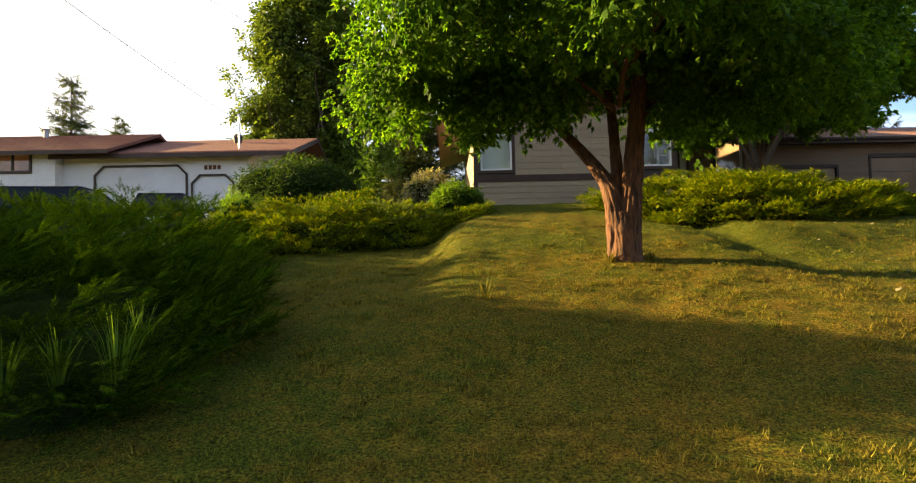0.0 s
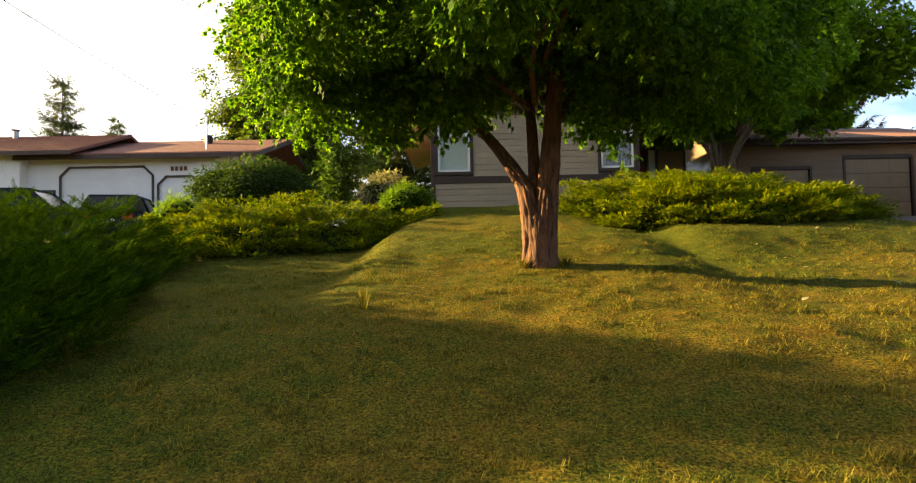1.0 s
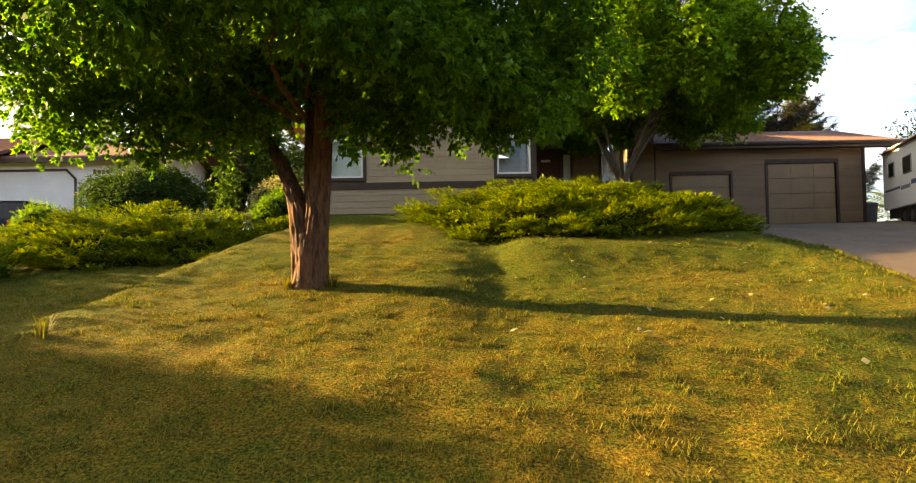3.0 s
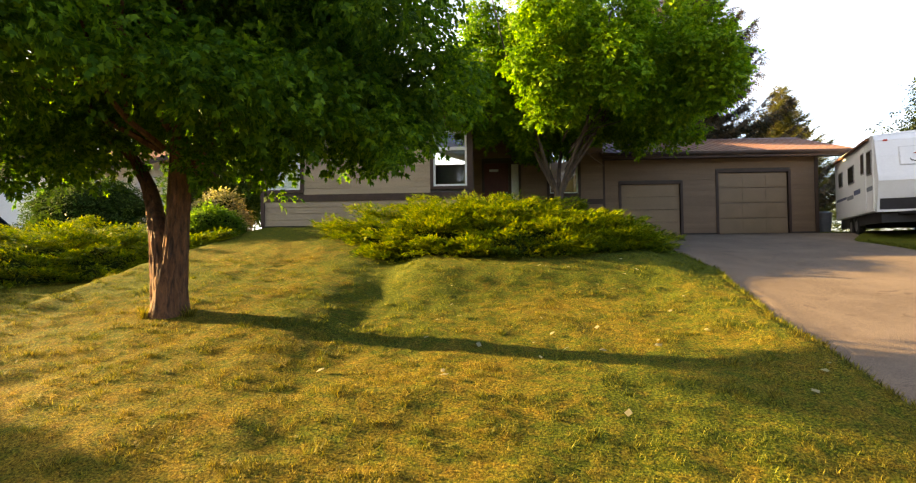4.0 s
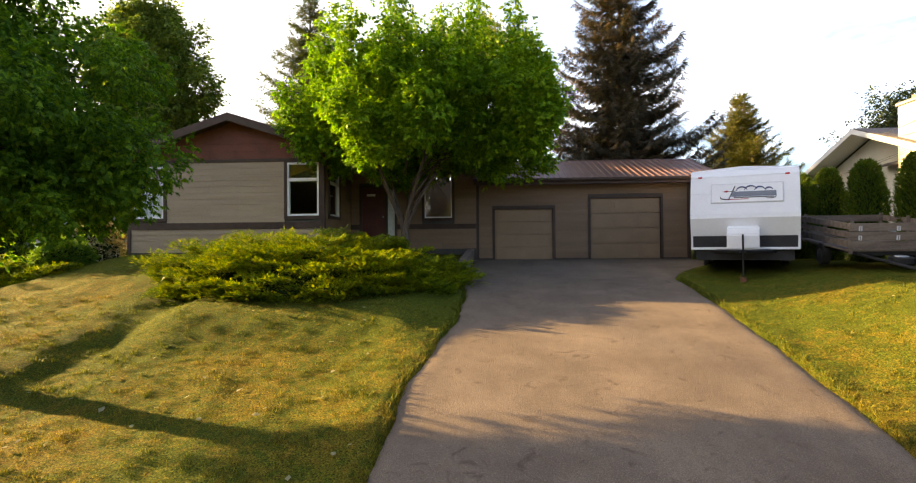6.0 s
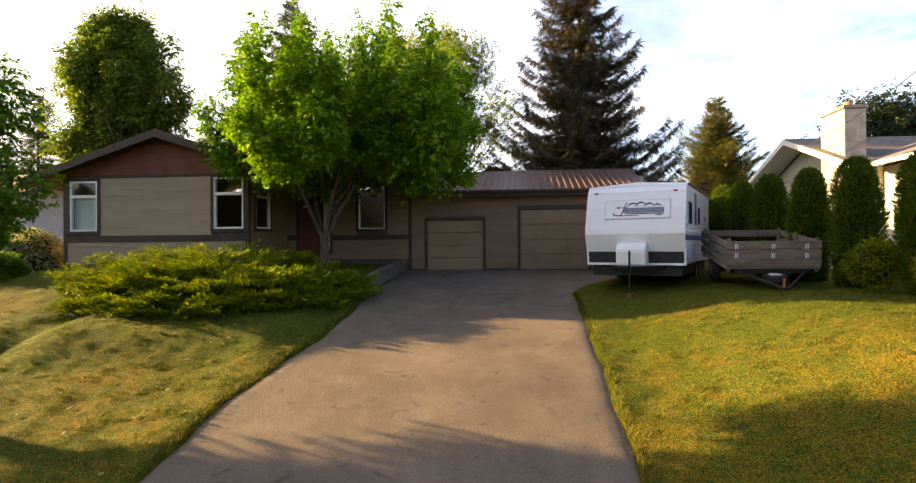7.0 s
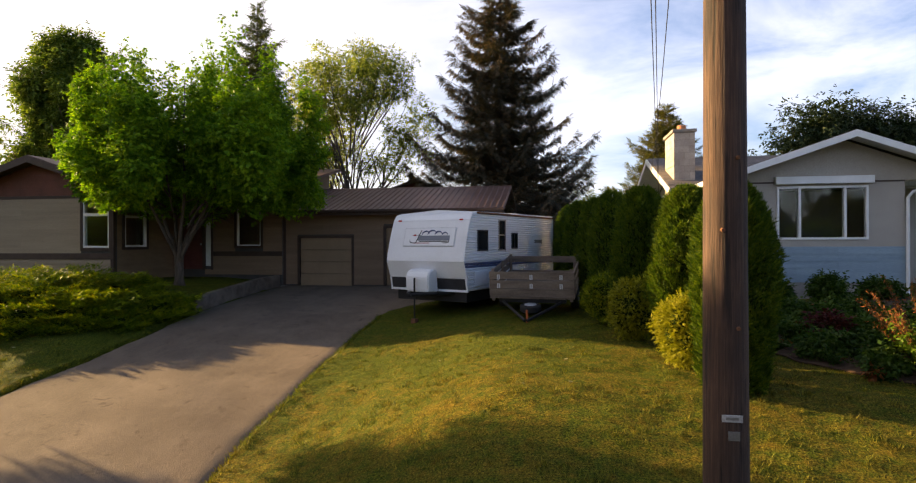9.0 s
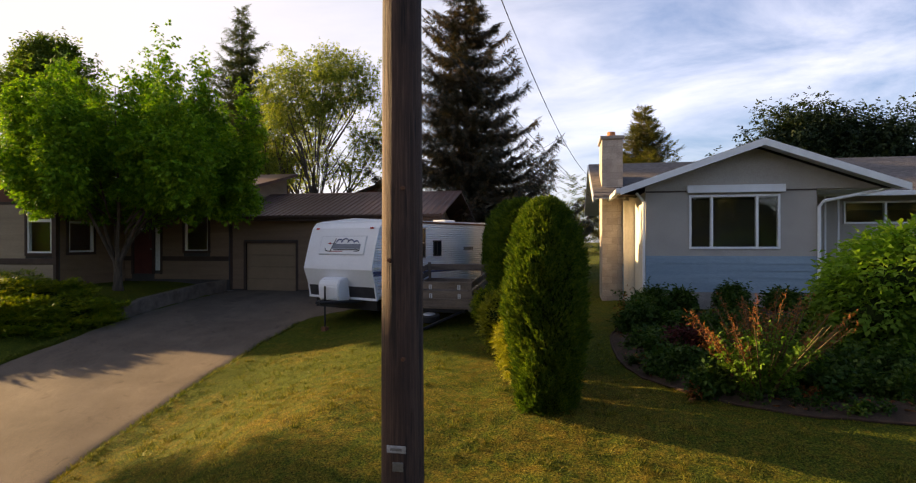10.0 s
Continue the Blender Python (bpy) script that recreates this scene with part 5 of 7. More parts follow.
# conifers and far trees
conifer("spruce_tree", "tall dark spruce with drooping boughs behind the garage", 6.8, 11.1, 0.2, 17.6, 6.0, M["spruce"], 41, 30, 0.62, 0.40, 2.3, rise=0.52, taper=0.88, whorl=12)
conifer("fir_tree", "broad yellow-green cedar far behind the yards", 17.7, 22.5, 0.2, 11.3, 4.6, M["far_cedar"], 42, 36, -0.75, 0.45, 2.0, rise=0.1, taper=0.95)
conifer("fir_tree", "tall fir behind the house", -15.3, 25.0, 0.2, 22.2, 7.6, M["fir"], 43, 40, 0.35, 0.55, 1.5, rise=0.40, taper=1.0)
conifer("fir_tree", "distant fir above the white house", -53.0, 41.0, 0.2, 19.6, 5.6, M["fir"], 44, 22, 0.5, 0.9, 1.1, rise=0.35, whorl=8)
conifer("fir_tree", "small distant fir above the white house roof", -64.0, 70.0, 0.2, 22.4, 6.5, M["fir"], 45, 20, 0.4, 1.2, 1.0, rise=0.3, whorl=8)


def broad_tree(name, label, x, y, z, height, spread, low, n, size, material, seed, stems=3, airy=False, bark_mat="far_bark", clumps=60, deep=0.6):
    """A broad tree: stems that fork upwards, and a crown of leaf clumps round limbs that reach from them."""
    rng = np.random.default_rng(seed)
    tree = empty(name, (x, y, z))
    tagged(tree, label, "tree")
    tips, bm = [], bmesh.new()
    for i in range(stems):
        a = i * 2 * math.pi / stems + seed
        lean = 0.42 if airy else 0.25
        w = Vector((math.cos(a) * lean, math.sin(a) * lean * deep, 1))
        branching(rng, (0.1 * math.cos(a), 0.1 * math.sin(a), -0.2), w, height * 0.36, 0.05 + height * 0.010, 2, bm, tips, 7, 0.40, 0.35)
    centres, radii = [], []
    mid = low + (height - low) * 0.42
    for i in range(clumps):
        a, u = rng.uniform(0, 2 * math.pi), rng.random() ** 0.85
        h = low + (height - low) * u
        reach = spread * math.sqrt(max(0.03, 1 - ((h - mid) / (height - mid + 0.2)) ** 2)) * rng.uniform(0.25, 1.0) ** 0.6
        c = Vector((math.cos(a) * reach, math.sin(a) * reach * deep, h))
        foot = Vector((c.x * 0.25, c.y * 0.25, max(low * 0.6, h - 0.45 * reach - 0.22 * height)))
        bend = foot.lerp(c, 0.55) + Vector((c.x * 0.06, c.y * 0.06, -0.05 * reach))
        if airy or i % 3 == 0:
            add_tube(bm, [foot, bend, c], [0.045, 0.03, 0.01], 4)
        # a string of small clumps that ends in a pointed tip
        q = spread * rng.uniform(0.11, 0.21)
        for t, k in ((0.62, 0.8), (0.80, 1.0), (0.95, 0.85), (1.08, 0.45)):
            p = foot.lerp(c, t) + Vector(rng.normal(size=3)) * q * 0.45
            centres.append((p.x, p.y, p.z + 0.25 * q * t))
            radii.append((q * k, q * k, q * k * 0.8))
    part("trunk", bm, M[bark_mat], tree)
    crown("crown", tree, rng, n, centres, radii, size, material, LEAF3, 0.1, 0.35)
    return tree


broad_tree("poplar_tree", "dense broad tree behind the brown house", -19.9, 10.5, 0.2, 14.1, 4.5, 1.4, 46000, 0.34, M["poplar_leaf"], 51, clumps=120, deep=0.32)
broad_tree("birch_tree", "airy light-green tree behind the garage", -1.4, 9.5, 0.2, 12.0, 4.6, 5.6, 19000, 0.20, M["airy_leaf"], 52, 5, True, clumps=58)
broad_tree("plum_tree", "dark round tree behind the grey house", 28.0, 17.0, 0.2, 8.7, 6.8, 3.0, 26000, 0.32, M["plum_leaf"], 53, clumps=110)

# clipped cedars along the boundary
for k, (cx, cy, r, h) in enumerate(((12.05, -12.75, 0.48, 2.74), (11.9, -10.75, 0.52, 2.80), (11.45, -8.95, 0.54, 2.88), (11.02, -7.2, 0.47, 2.92), (10.78, -5.6, 0.42, 2.85), (10.45, -4.1, 0.45, 2.85), (10.25, -2.6, 0.44, 2.8), (10.2, -1.1, 0.45, 2.8))):
    column("upright clipped cedar along the boundary" if k else "single upright clipped cedar at the lawn's edge", cx, cy, float(terrain(cx, cy)), r, h, 60 + k, (30000, 26000, 16000)[k] if k < 3 else 9000, M["cedar_leaf"], 0.085 if k < 2 else 0.11, "boundary cedars")


# ---------------------------------------------------------------- travel trailer
def travel_trailer():
    rv = empty("travel_trailer", (5.30, -5.42, 0.0), -22.5)
    tagged(rv, "white travel trailer with corrugated sides parked on the grass", "trailer")
    W, LEN, Z0 = 2.46, 5.55, 0.40
    nose = [(0.0, Z0), (-0.06, 0.72), (-0.22, 1.16), (-0.20, 1.26), (-0.05, 1.80), (0.10, 2.24), (0.24, 2.40), (0.50, 2.46)]
    side = nose + [(LEN - 0.05, 2.50), (LEN, 2.44), (LEN, Z0)]
    part("body", prism(side, 0.02, W - 0.02, "x"), M["rv_white"], rv)
    # front skin: smooth panels with horizontal seams
    for (ya, za), (yb, zb) in zip(nose[2:], nose[3:]):
        part("front_panel", prism([(ya - 0.012, za + 0.004), (yb - 0.012, zb - 0.004), (yb + 0.01, zb - 0.004), (ya + 0.01, za + 0.004)], 0.0, W), M["rv_white"], rv)
    part("front_panel", prism([(-0.072, 0.725), (-0.232, 1.155), (-0.21, 1.155), (-0.05, 0.725)], 0.0, W), M["rv_white"], rv)
    # dark stone guard
    part("stone_guard", prism([(-0.014, Z0 + 0.02), (-0.076, 0.715), (-0.05, 0.715), (0.01, Z0 + 0.02)], 0.05, W - 0.05), M["rv_dark"], rv, "dark rough stone guard along the front")
    for xa in (0.0, W - 0.05):
        part("edge_trim", prism([(-0.02, Z0), (-0.086, 0.72), (-0.05, 0.72), (0.02, Z0)], xa, xa + 0.05), M["rv_white"], rv)
    part("bottom_trim", box(0, W, -0.03, 0.03, Z0 - 0.03, Z0 + 0.03, 0.008), M["rv_white"], rv)
    # corrugated side skin on the right
    windows = [(0.45, 1.02, 1.42, 1.98), (1.62, 2.05, 1.42, 2.28), (2.42, 2.82, 1.46, 1.92), (4.05, 4.6, 1.62, 1.72)]
    z = Z0 + 0.02
    row = 0
    while z < 2.40:
        front = np.interp(z, [p[1] for p in nose], [p[0] for p in nose]) + 0.03
        holes = [(w[0], w[1]) for w in windows if w[2] < z + 0.05 and w[3] > z + 0.02]
        mat = M["rv_blue"] if 0.98 < z < 1.08 else M["logo_grey"] if 1.08 < z < 1.14 else M["rv_white"]
        for a, b in cut_spans(front, LEN - 0.02, holes):
            part("side_rib", prism([(W - 0.02, z), (W + 0.012, z + 0.018), (W + 0.012, z + 0.042), (W - 0.02, z + 0.060)], a, b, "y"), mat, rv)
        z += 0.064
        row += 1
    part("side_skin", box(-0.012, 0.02, 0.3, LEN - 0.02, Z0 + 0.02, 2.42), M["rv_white"], rv)
    for k, (ya, yb, za, zb) in enumerate(windows):
        if k < 3:
            bm = bmesh.new()
            for a, b, c, d in ((ya, ya + 0.035, za, zb), (yb - 0.035, yb, za, zb), (ya + 0.035, yb - 0.035, za, za + 0.035), (ya + 0.035, yb - 0.035, zb - 0.035, zb)):
                add_box(bm, W - 0.02, W + 0.022, a, b, c, d, 0.006)
            if k == 1:
                add_box(bm, W - 0.02, W + 0.018, ya + 0.035, yb - 0.035, (za + zb) / 2 - 0.015, (za + zb) / 2 + 0.015)
            if k == 2:
                add_box(bm, W - 0.02, W + 0.018, (ya + yb) / 2 - 0.012, (ya + yb) / 2 + 0.012, za + 0.035, zb - 0.035)
            win = part("window", bm, M["black"] if k != 1 else M["steel"], rv, "dark framed side window")
            part("pane", box(W - 0.005, W + 0.004, ya + 0.03, yb - 0.03, za + 0.03, zb - 0.03), M["dark_glass"], win)
        else:
            part("vent", box(W - 0.02, W + 0.016, ya, yb, za, zb, 0.006), M["steel"], rv)
    # the door side: door, windows, striped decals and the awning rail
    part("door", box(-0.03, -0.008, 1.05, 1.68, 0.46, 2.26, 0.008), M["rv_white"], rv, "white entry door")
    for k, (ya, yb, za, zb) in enumerate(((0.34, 0.86, 1.40, 2.06), (1.16, 1.56, 1.50, 2.10), (2.5, 3.3, 1.40, 1.95), (4.2, 4.8, 1.45, 1.95))):
        win = part("window", box(-0.038, -0.006, ya, yb, za, zb, 0.008), M["steel"], rv, "framed window on the door side")
        part("pane", box(-0.046, -0.037, ya + 0.04, yb - 0.04, za + 0.04, zb - 0.04), M["dark_glass"], win)
    for ya, yb, za, zb, mat in ((0.35, 1.0, 0.98, 1.10, "logo_bar"), (1.75, 2.6, 1.02, 1.16, "rv_blue"), (2.7, 3.6, 0.94, 1.06, "logo_bar"), (3.7, 5.3, 1.00, 1.08, "rv_blue")):
        part("decal", box(-0.018, -0.010, ya, yb, za, zb), M[mat], rv, "dark wavy striped decal")
    part("awning_rail", tube([(-0.06, 0.6, 2.36), (-0.06, LEN - 0.2, 2.36)], [0.045, 0.045], 8), M["rust"], rv, "rolled brown-stained awning")
    part("hatch", box(W + 0.0, W + 0.02, 0.30, 0.95, 0.50, 0.90, 0.015), M["rv_white"], rv, "white storage hatch")
    part("awning_rail", box(W - 0.01, W + 0.05, 0.45, LEN - 0.1, 2.40, 2.45, 0.012), M["rust"], rv, "brown-stained awning rail")
    # roof things
    part("roof_vent", box(0.95, 1.45, 4.5, 5.1, 2.47, 2.60, 0.03), M["rv_white"], rv)
    part("roof_skin", prism([(0.0, 2.40), (0.15, 2.46), (W / 2, 2.53), (W - 0.15, 2.46), (W, 2.40)], 0.46, LEN - 0.02, "y"), M["rv_white"], rv)
    # panel with a painted device of plain shapes
    sl = math.degrees(math.atan2(0.30, 0.98))
    plate = part("panel", box(-0.82, 0.82, -0.012, 0.012, -0.26, 0.26, 0.02), M["logo_grey"], rv, "grey-edged front panel with a painted device")
    plate.matrix_basis = pose(1.30, -0.068, 1.79, -17.0)
    part("field", box(-0.79, 0.79, -0.016, -0.010, -0.235, 0.235, 0.006), M["rv_white"], plate)
    for k in range(4):
        cx0, rad = -0.10 + 0.20 * k, (0.13, 0.15, 0.12, 0.09)[k]
        pts = [(cx0 + rad * math.cos(t), -0.020, 0.03 + rad * math.sin(t)) for t in np.linspace(2.9, 0.35, 9)]
        part("stroke", tube(pts, [0.008, 0.013, 0.018, 0.021, 0.021, 0.018, 0.015, 0.011, 0.006], 6), M["rv_blue"], plate)
    part("bar", box(-0.34, 0.66, -0.022, -0.016, -0.100, 0.035), M["logo_bar"], plate)
    part("bar", box(-0.28, 0.60, -0.022, -0.016, -0.135, -0.112), M["black"], plate)
    for sgn, x0 in ((-1, -0.50), (1, 0.56)):
        pts = [(x0 - sgn * 0.12, -0.020, -0.16), (x0, -0.020, -0.165), (x0 + sgn * 0.08, -0.020, -0.14), (x0 + sgn * 0.10, -0.020, -0.08)]
        part("stroke", tube(pts, [0.006, 0.012, 0.014, 0.006], 6), M["black"], plate)
    part("bar", box(-0.50, 0.05, -0.022, -0.016, -0.178, -0.158), M["logo_red"], plate)
    st = part("stroke", box(-0.012, 0.012, -0.022, -0.016, -0.20, 0.20), M["black"], plate)
    st.matrix_basis = pose(-0.33, 0, 0, 0, 22)
    for sgn in (0, 1):
        pts = [(-0.54, 0.045), (-0.44, 0.075), (-0.40, 0.05), (-0.44, 0.02)]
        part("stroke", prism(pts if sgn else [(-0.40, 0.055), (-0.24, 0.055), (-0.24, 0.042), (-0.40, 0.042)], -0.022, -0.016, "y"), M["logo_red"] if sgn else M["black"], plate)
    for xx in (0.18, W - 0.30):
        part("marker_light", box(xx, xx + 0.10, 0.06, 0.10, 2.22, 2.26, 0.008), M["lamp_red"], rv, "red marker light")
    # gas bottle cover, jack and hitch
    cover = prism([(-0.30, 0.36), (-0.50, 0.38), (-0.53, 0.74), (-0.46, 0.90), (-0.26, 0.96), (-0.12, 0.94), (-0.05, 0.36)], 0.86, 1.58)
    bmesh.ops.bevel(cover, geom=list(cover.edges), offset=0.03, segments=2, affect="EDGES")
    part("gas_cover", cover, M["rv_white"], rv, "white moulded gas bottle cover")
    part("jack", tube([(1.22, -0.62, -0.30), (1.22, -0.62, 0.74)], [0.022, 0.026], 10), M["black"], rv, "black tongue jack")
    part("jack_foot", box(1.15, 1.29, -0.69, -0.55, -0.42, -0.30, 0.01), M["rust"], rv)
    for sgn in (-1, 1):
        part("tongue", tube([(1.22 + sgn * 0.9, 0.4, 0.33), (1.22 + sgn * 0.05, -0.85, 0.33)], [0.045, 0.045], 6), M["black"], rv)
    part("chassis", box(0.12, W - 0.12, 0.12, LEN - 0.1, 0.10, 0.40), M["black"], rv)
    for yy in (3.0, 3.75):
        for xx in (0.10, W - 0.28):
            wheel = part("wheel", tube([(xx, yy, 0.12), (xx + 0.02, yy, 0.12), (xx + 0.16, yy, 0.12), (xx + 0.18, yy, 0.12)], [0.27, 0.30, 0.30, 0.27], 20), M["rubber"], rv)
            part("rim", tube([(xx - 0.005, yy, 0.12), (xx + 0.186, yy, 0.12)], [0.16, 0.16], 16), M["steel"], wheel)
    for xx in (0.35, W - 0.35):
        for yy in (LEN - 0.5,):
            part("stabiliser", tube([(xx, yy, -0.22), (xx, yy, 0.32)], [0.03, 0.03], 6), M["black"], rv)


travel_trailer()


# ---------------------------------------------------------------- wooden utility trailer
def utility_trailer():
    ut = empty("utility_trailer", (9.2, -7.25, 0.36))
    ut.matrix_basis = pose(9.2, -7.25, 0.36, 6.5, 0, -5.5)
    tagged(ut, "weathered wooden stake-sided utility trailer on the grass", "trailer")
    W, LEN = 1.98, 2.65
    for i in range(11):
        x0 = -W / 2 + i * W / 11
        part("floor_board", box(x0 + 0.004, x0 + W / 11 - 0.004, 0, LEN, -0.04, 0.0), M["old_wood"], ut)
    part("chassis", box(-W / 2 + 0.2, W / 2 - 0.2, 0.05, LEN - 0.05, -0.14, -0.04), M["black"], ut)
    rows = ((0.02, 0.20), (0.215, 0.395), (0.43, 0.60))
    for z0, z1 in rows:
        part("side_board", box(-W / 2, W / 2, -0.035, 0.0, z0, z1, 0.005), M["old_wood"], ut)
    for z0, z1 in (rows[0], rows[2]):
        part("side_board", box(-W / 2, W / 2, LEN, LEN + 0.035, z0, z1, 0.005), M["old_wood"], ut)
    for xx in (-W / 2, W / 2 - 0.035):
        for z0, z1 in ((0.05, 0.20), (0.27, 0.40), (0.46, 0.60)):
            part("side_board", box(xx, xx + 0.035, 0.0, LEN, z0, z1, 0.005), M["old_wood"], ut)
    for xx in (-W / 2 + 0.04, W / 2 - 0.11):
        for yy in (0.02, LEN / 2, LEN - 0.1):
            part("stake", box(xx, xx + 0.07, yy, yy + 0.05, -0.1, 0.66, 0.005), M["old_wood"], ut)
    for xx in (-W / 2 + 0.22, 0.0, W / 2 - 0.3):
        for zz in (0.27, 0.48):
            part("plate", box(xx - 0.035, xx + 0.035, -0.046, -0.034, zz - 0.055, zz + 0.055, 0.004), M["logo_grey"], ut, "pale metal plate")
            part("bar", box(xx - 0.010, xx + 0.010, -0.050, -0.045, zz - 0.05, zz + 0.05), M["steel"], ut)
    for xx in (-W / 2 - 0.02, W / 2 - 0.16):
        wheel = part("wheel", tube([(xx, 1.4, -0.27), (xx + 0.02, 1.4, -0.27), (xx + 0.16, 1.4, -0.27), (xx + 0.18, 1.4, -0.27)], [0.24, 0.27, 0.27, 0.24], 20), M["rubber"], ut)
        part("rim", tube([(xx - 0.005, 1.4, -0.27), (xx + 0.185, 1.4, -0.27)], [0.14, 0.14], 14), M["steel"], wheel)
    spare = part("spare_wheel", tube([(0, -0.20, -0.29), (0, -0.20, -0.27), (0, -0.20, -0.15), (0, -0.20, -0.13)], [0.21, 0.25, 0.25, 0.21], 22), M["rubber"], ut, "spare wheel lying on the drawbar")
    part("rim", tube([(0, -0.20, -0.14), (0, -0.20, -0.115)], [0.15, 0.13], 16), M["tag"], spare, "pale wheel rim")
    for sgn in (-1, 1):
        part("drawbar", tube([(sgn * 0.7, 0.1, -0.12), (sgn * 0.03, -0.95, -0.32)], [0.035, 0.035], 6), M["black"], ut)
    part("jack", tube([(0, -0.80, -0.42), (0, -0.80, -0.12)], [0.03, 0.025], 8), M["orange"], ut, "rusty orange jack stand")


utility_trailer()

# garbage can by the garage
can = empty("garbage_can", (7.5, 0.55, float(terrain(7.5, 0.55)) + 0.05))
tagged(can, "grey plastic garbage can with a lid beside the garage", "garbage can")
part("bin", tube([(0, 0, 0), (0, 0, 0.02), (0, 0, 0.60), (0, 0, 0.66)], [0.19, 0.20, 0.25, 0.255], 20), M["can_grey"], can, soft=False)
part("lid", tube([(0, 0, 0.66), (0, 0, 0.70), (0, 0, 0.75)], [0.27, 0.27, 0.15], 20), M["can_grey"], can)


# ---------------------------------------------------------------- utility pole and wires
pole = empty("utility_pole", (11.05, -16.0, -0.95))
tagged(pole, "weathered brown wooden utility pole at the lawn's edge", "utility pole")
prng = np.random.default_rng(3)
part("shaft", tube([(0, 0, z) for z in (-0.6, 0.2, 1.0, 2.0, 3.5, 5.5, 9.5)], [0.176, 0.172, 0.168, 0.164, 0.158, 0.150, 0.13], 28, 0.012, prng), M["pole_wood"], pole, soft=True)
part("tag", box(-0.075, 0.075, -0.178, -0.168, 1.24, 1.295, 0.003), M["tag"], pole, "metal tag with an unreadable stamped bar")
part("bar", box(-0.045, 0.045, -0.181, -0.177, 1.258, 1.278), M["steel"], pole)
part("tag", box(-0.03, 0.055, -0.178, -0.168, 1.10, 1.17, 0.003), M["steel"], pole)
for zz, xx in ((3.25, 0.05), (1.95, 0.05), (2.7, -0.06)):
    part("bolt", tube([(xx, -0.15, zz), (xx, -0.176, zz)], [0.018, 0.014], 8), M["rust"], pole)
part("cross_arm", box(-1.1, 1.1, -0.24, -0.14, 8.6, 8.72, 0.01), M["pole_wood"], pole)
for xx in (-0.95, -0.4, 0.4, 0.95):
    part("insulator", tube([(xx, -0.19, 8.72), (xx, -0.19, 8.78), (xx, -0.19, 8.86)], [0.03, 0.05, 0.03], 8), M["white_frame"], pole)


def wire(name, label, a, b, sag, r=0.009):
    a, b = Vector(a), Vector(b)
    pts = [a.lerp(b, t) + Vector((0, 0, -4 * sag * t * (1 - t))) for t in np.linspace(0, 1, 15)]
    return tagged(part(name, tube(pts, [r] * 15, 5), M["wire"]), label, "wire", "overhead wires")


wire("service_wire", "dark service cable sagging from the pole to the grey house", (10.86, -15.95, 6.42), (13.06, 0.02, 4.13), 0.66, 0.008)
for dx, dz in ((-0.02, -0.02), (0.03, 0.05)):
    wire("phone_wire", "thin dark cable from the pole to the grey house", (10.50 + dx, -15.95, 4.42 + dz), (13.99, 3.9, 3.20 + dz), 0.235, 0.006)
wire("service_wire", "dark service cable sagging to the mast of the white house", (-22.1, -18.0, 6.1), (-21.41, 3.25, 4.78), 0.25, 0.010)
for dz in (0.0, -0.45, -0.6):
    wire("street_wire", "thin dark overhead wire", (-60.0, 20.0, 24.9 + dz), (-15.0, 20.0, 7.7 + dz), 0.3, 0.012)
wire("street_wire", "thin dark overhead wire", (-30.0, 5.0, 15.4), (-17.0, 5.0, 7.0), 0.15, 0.010)


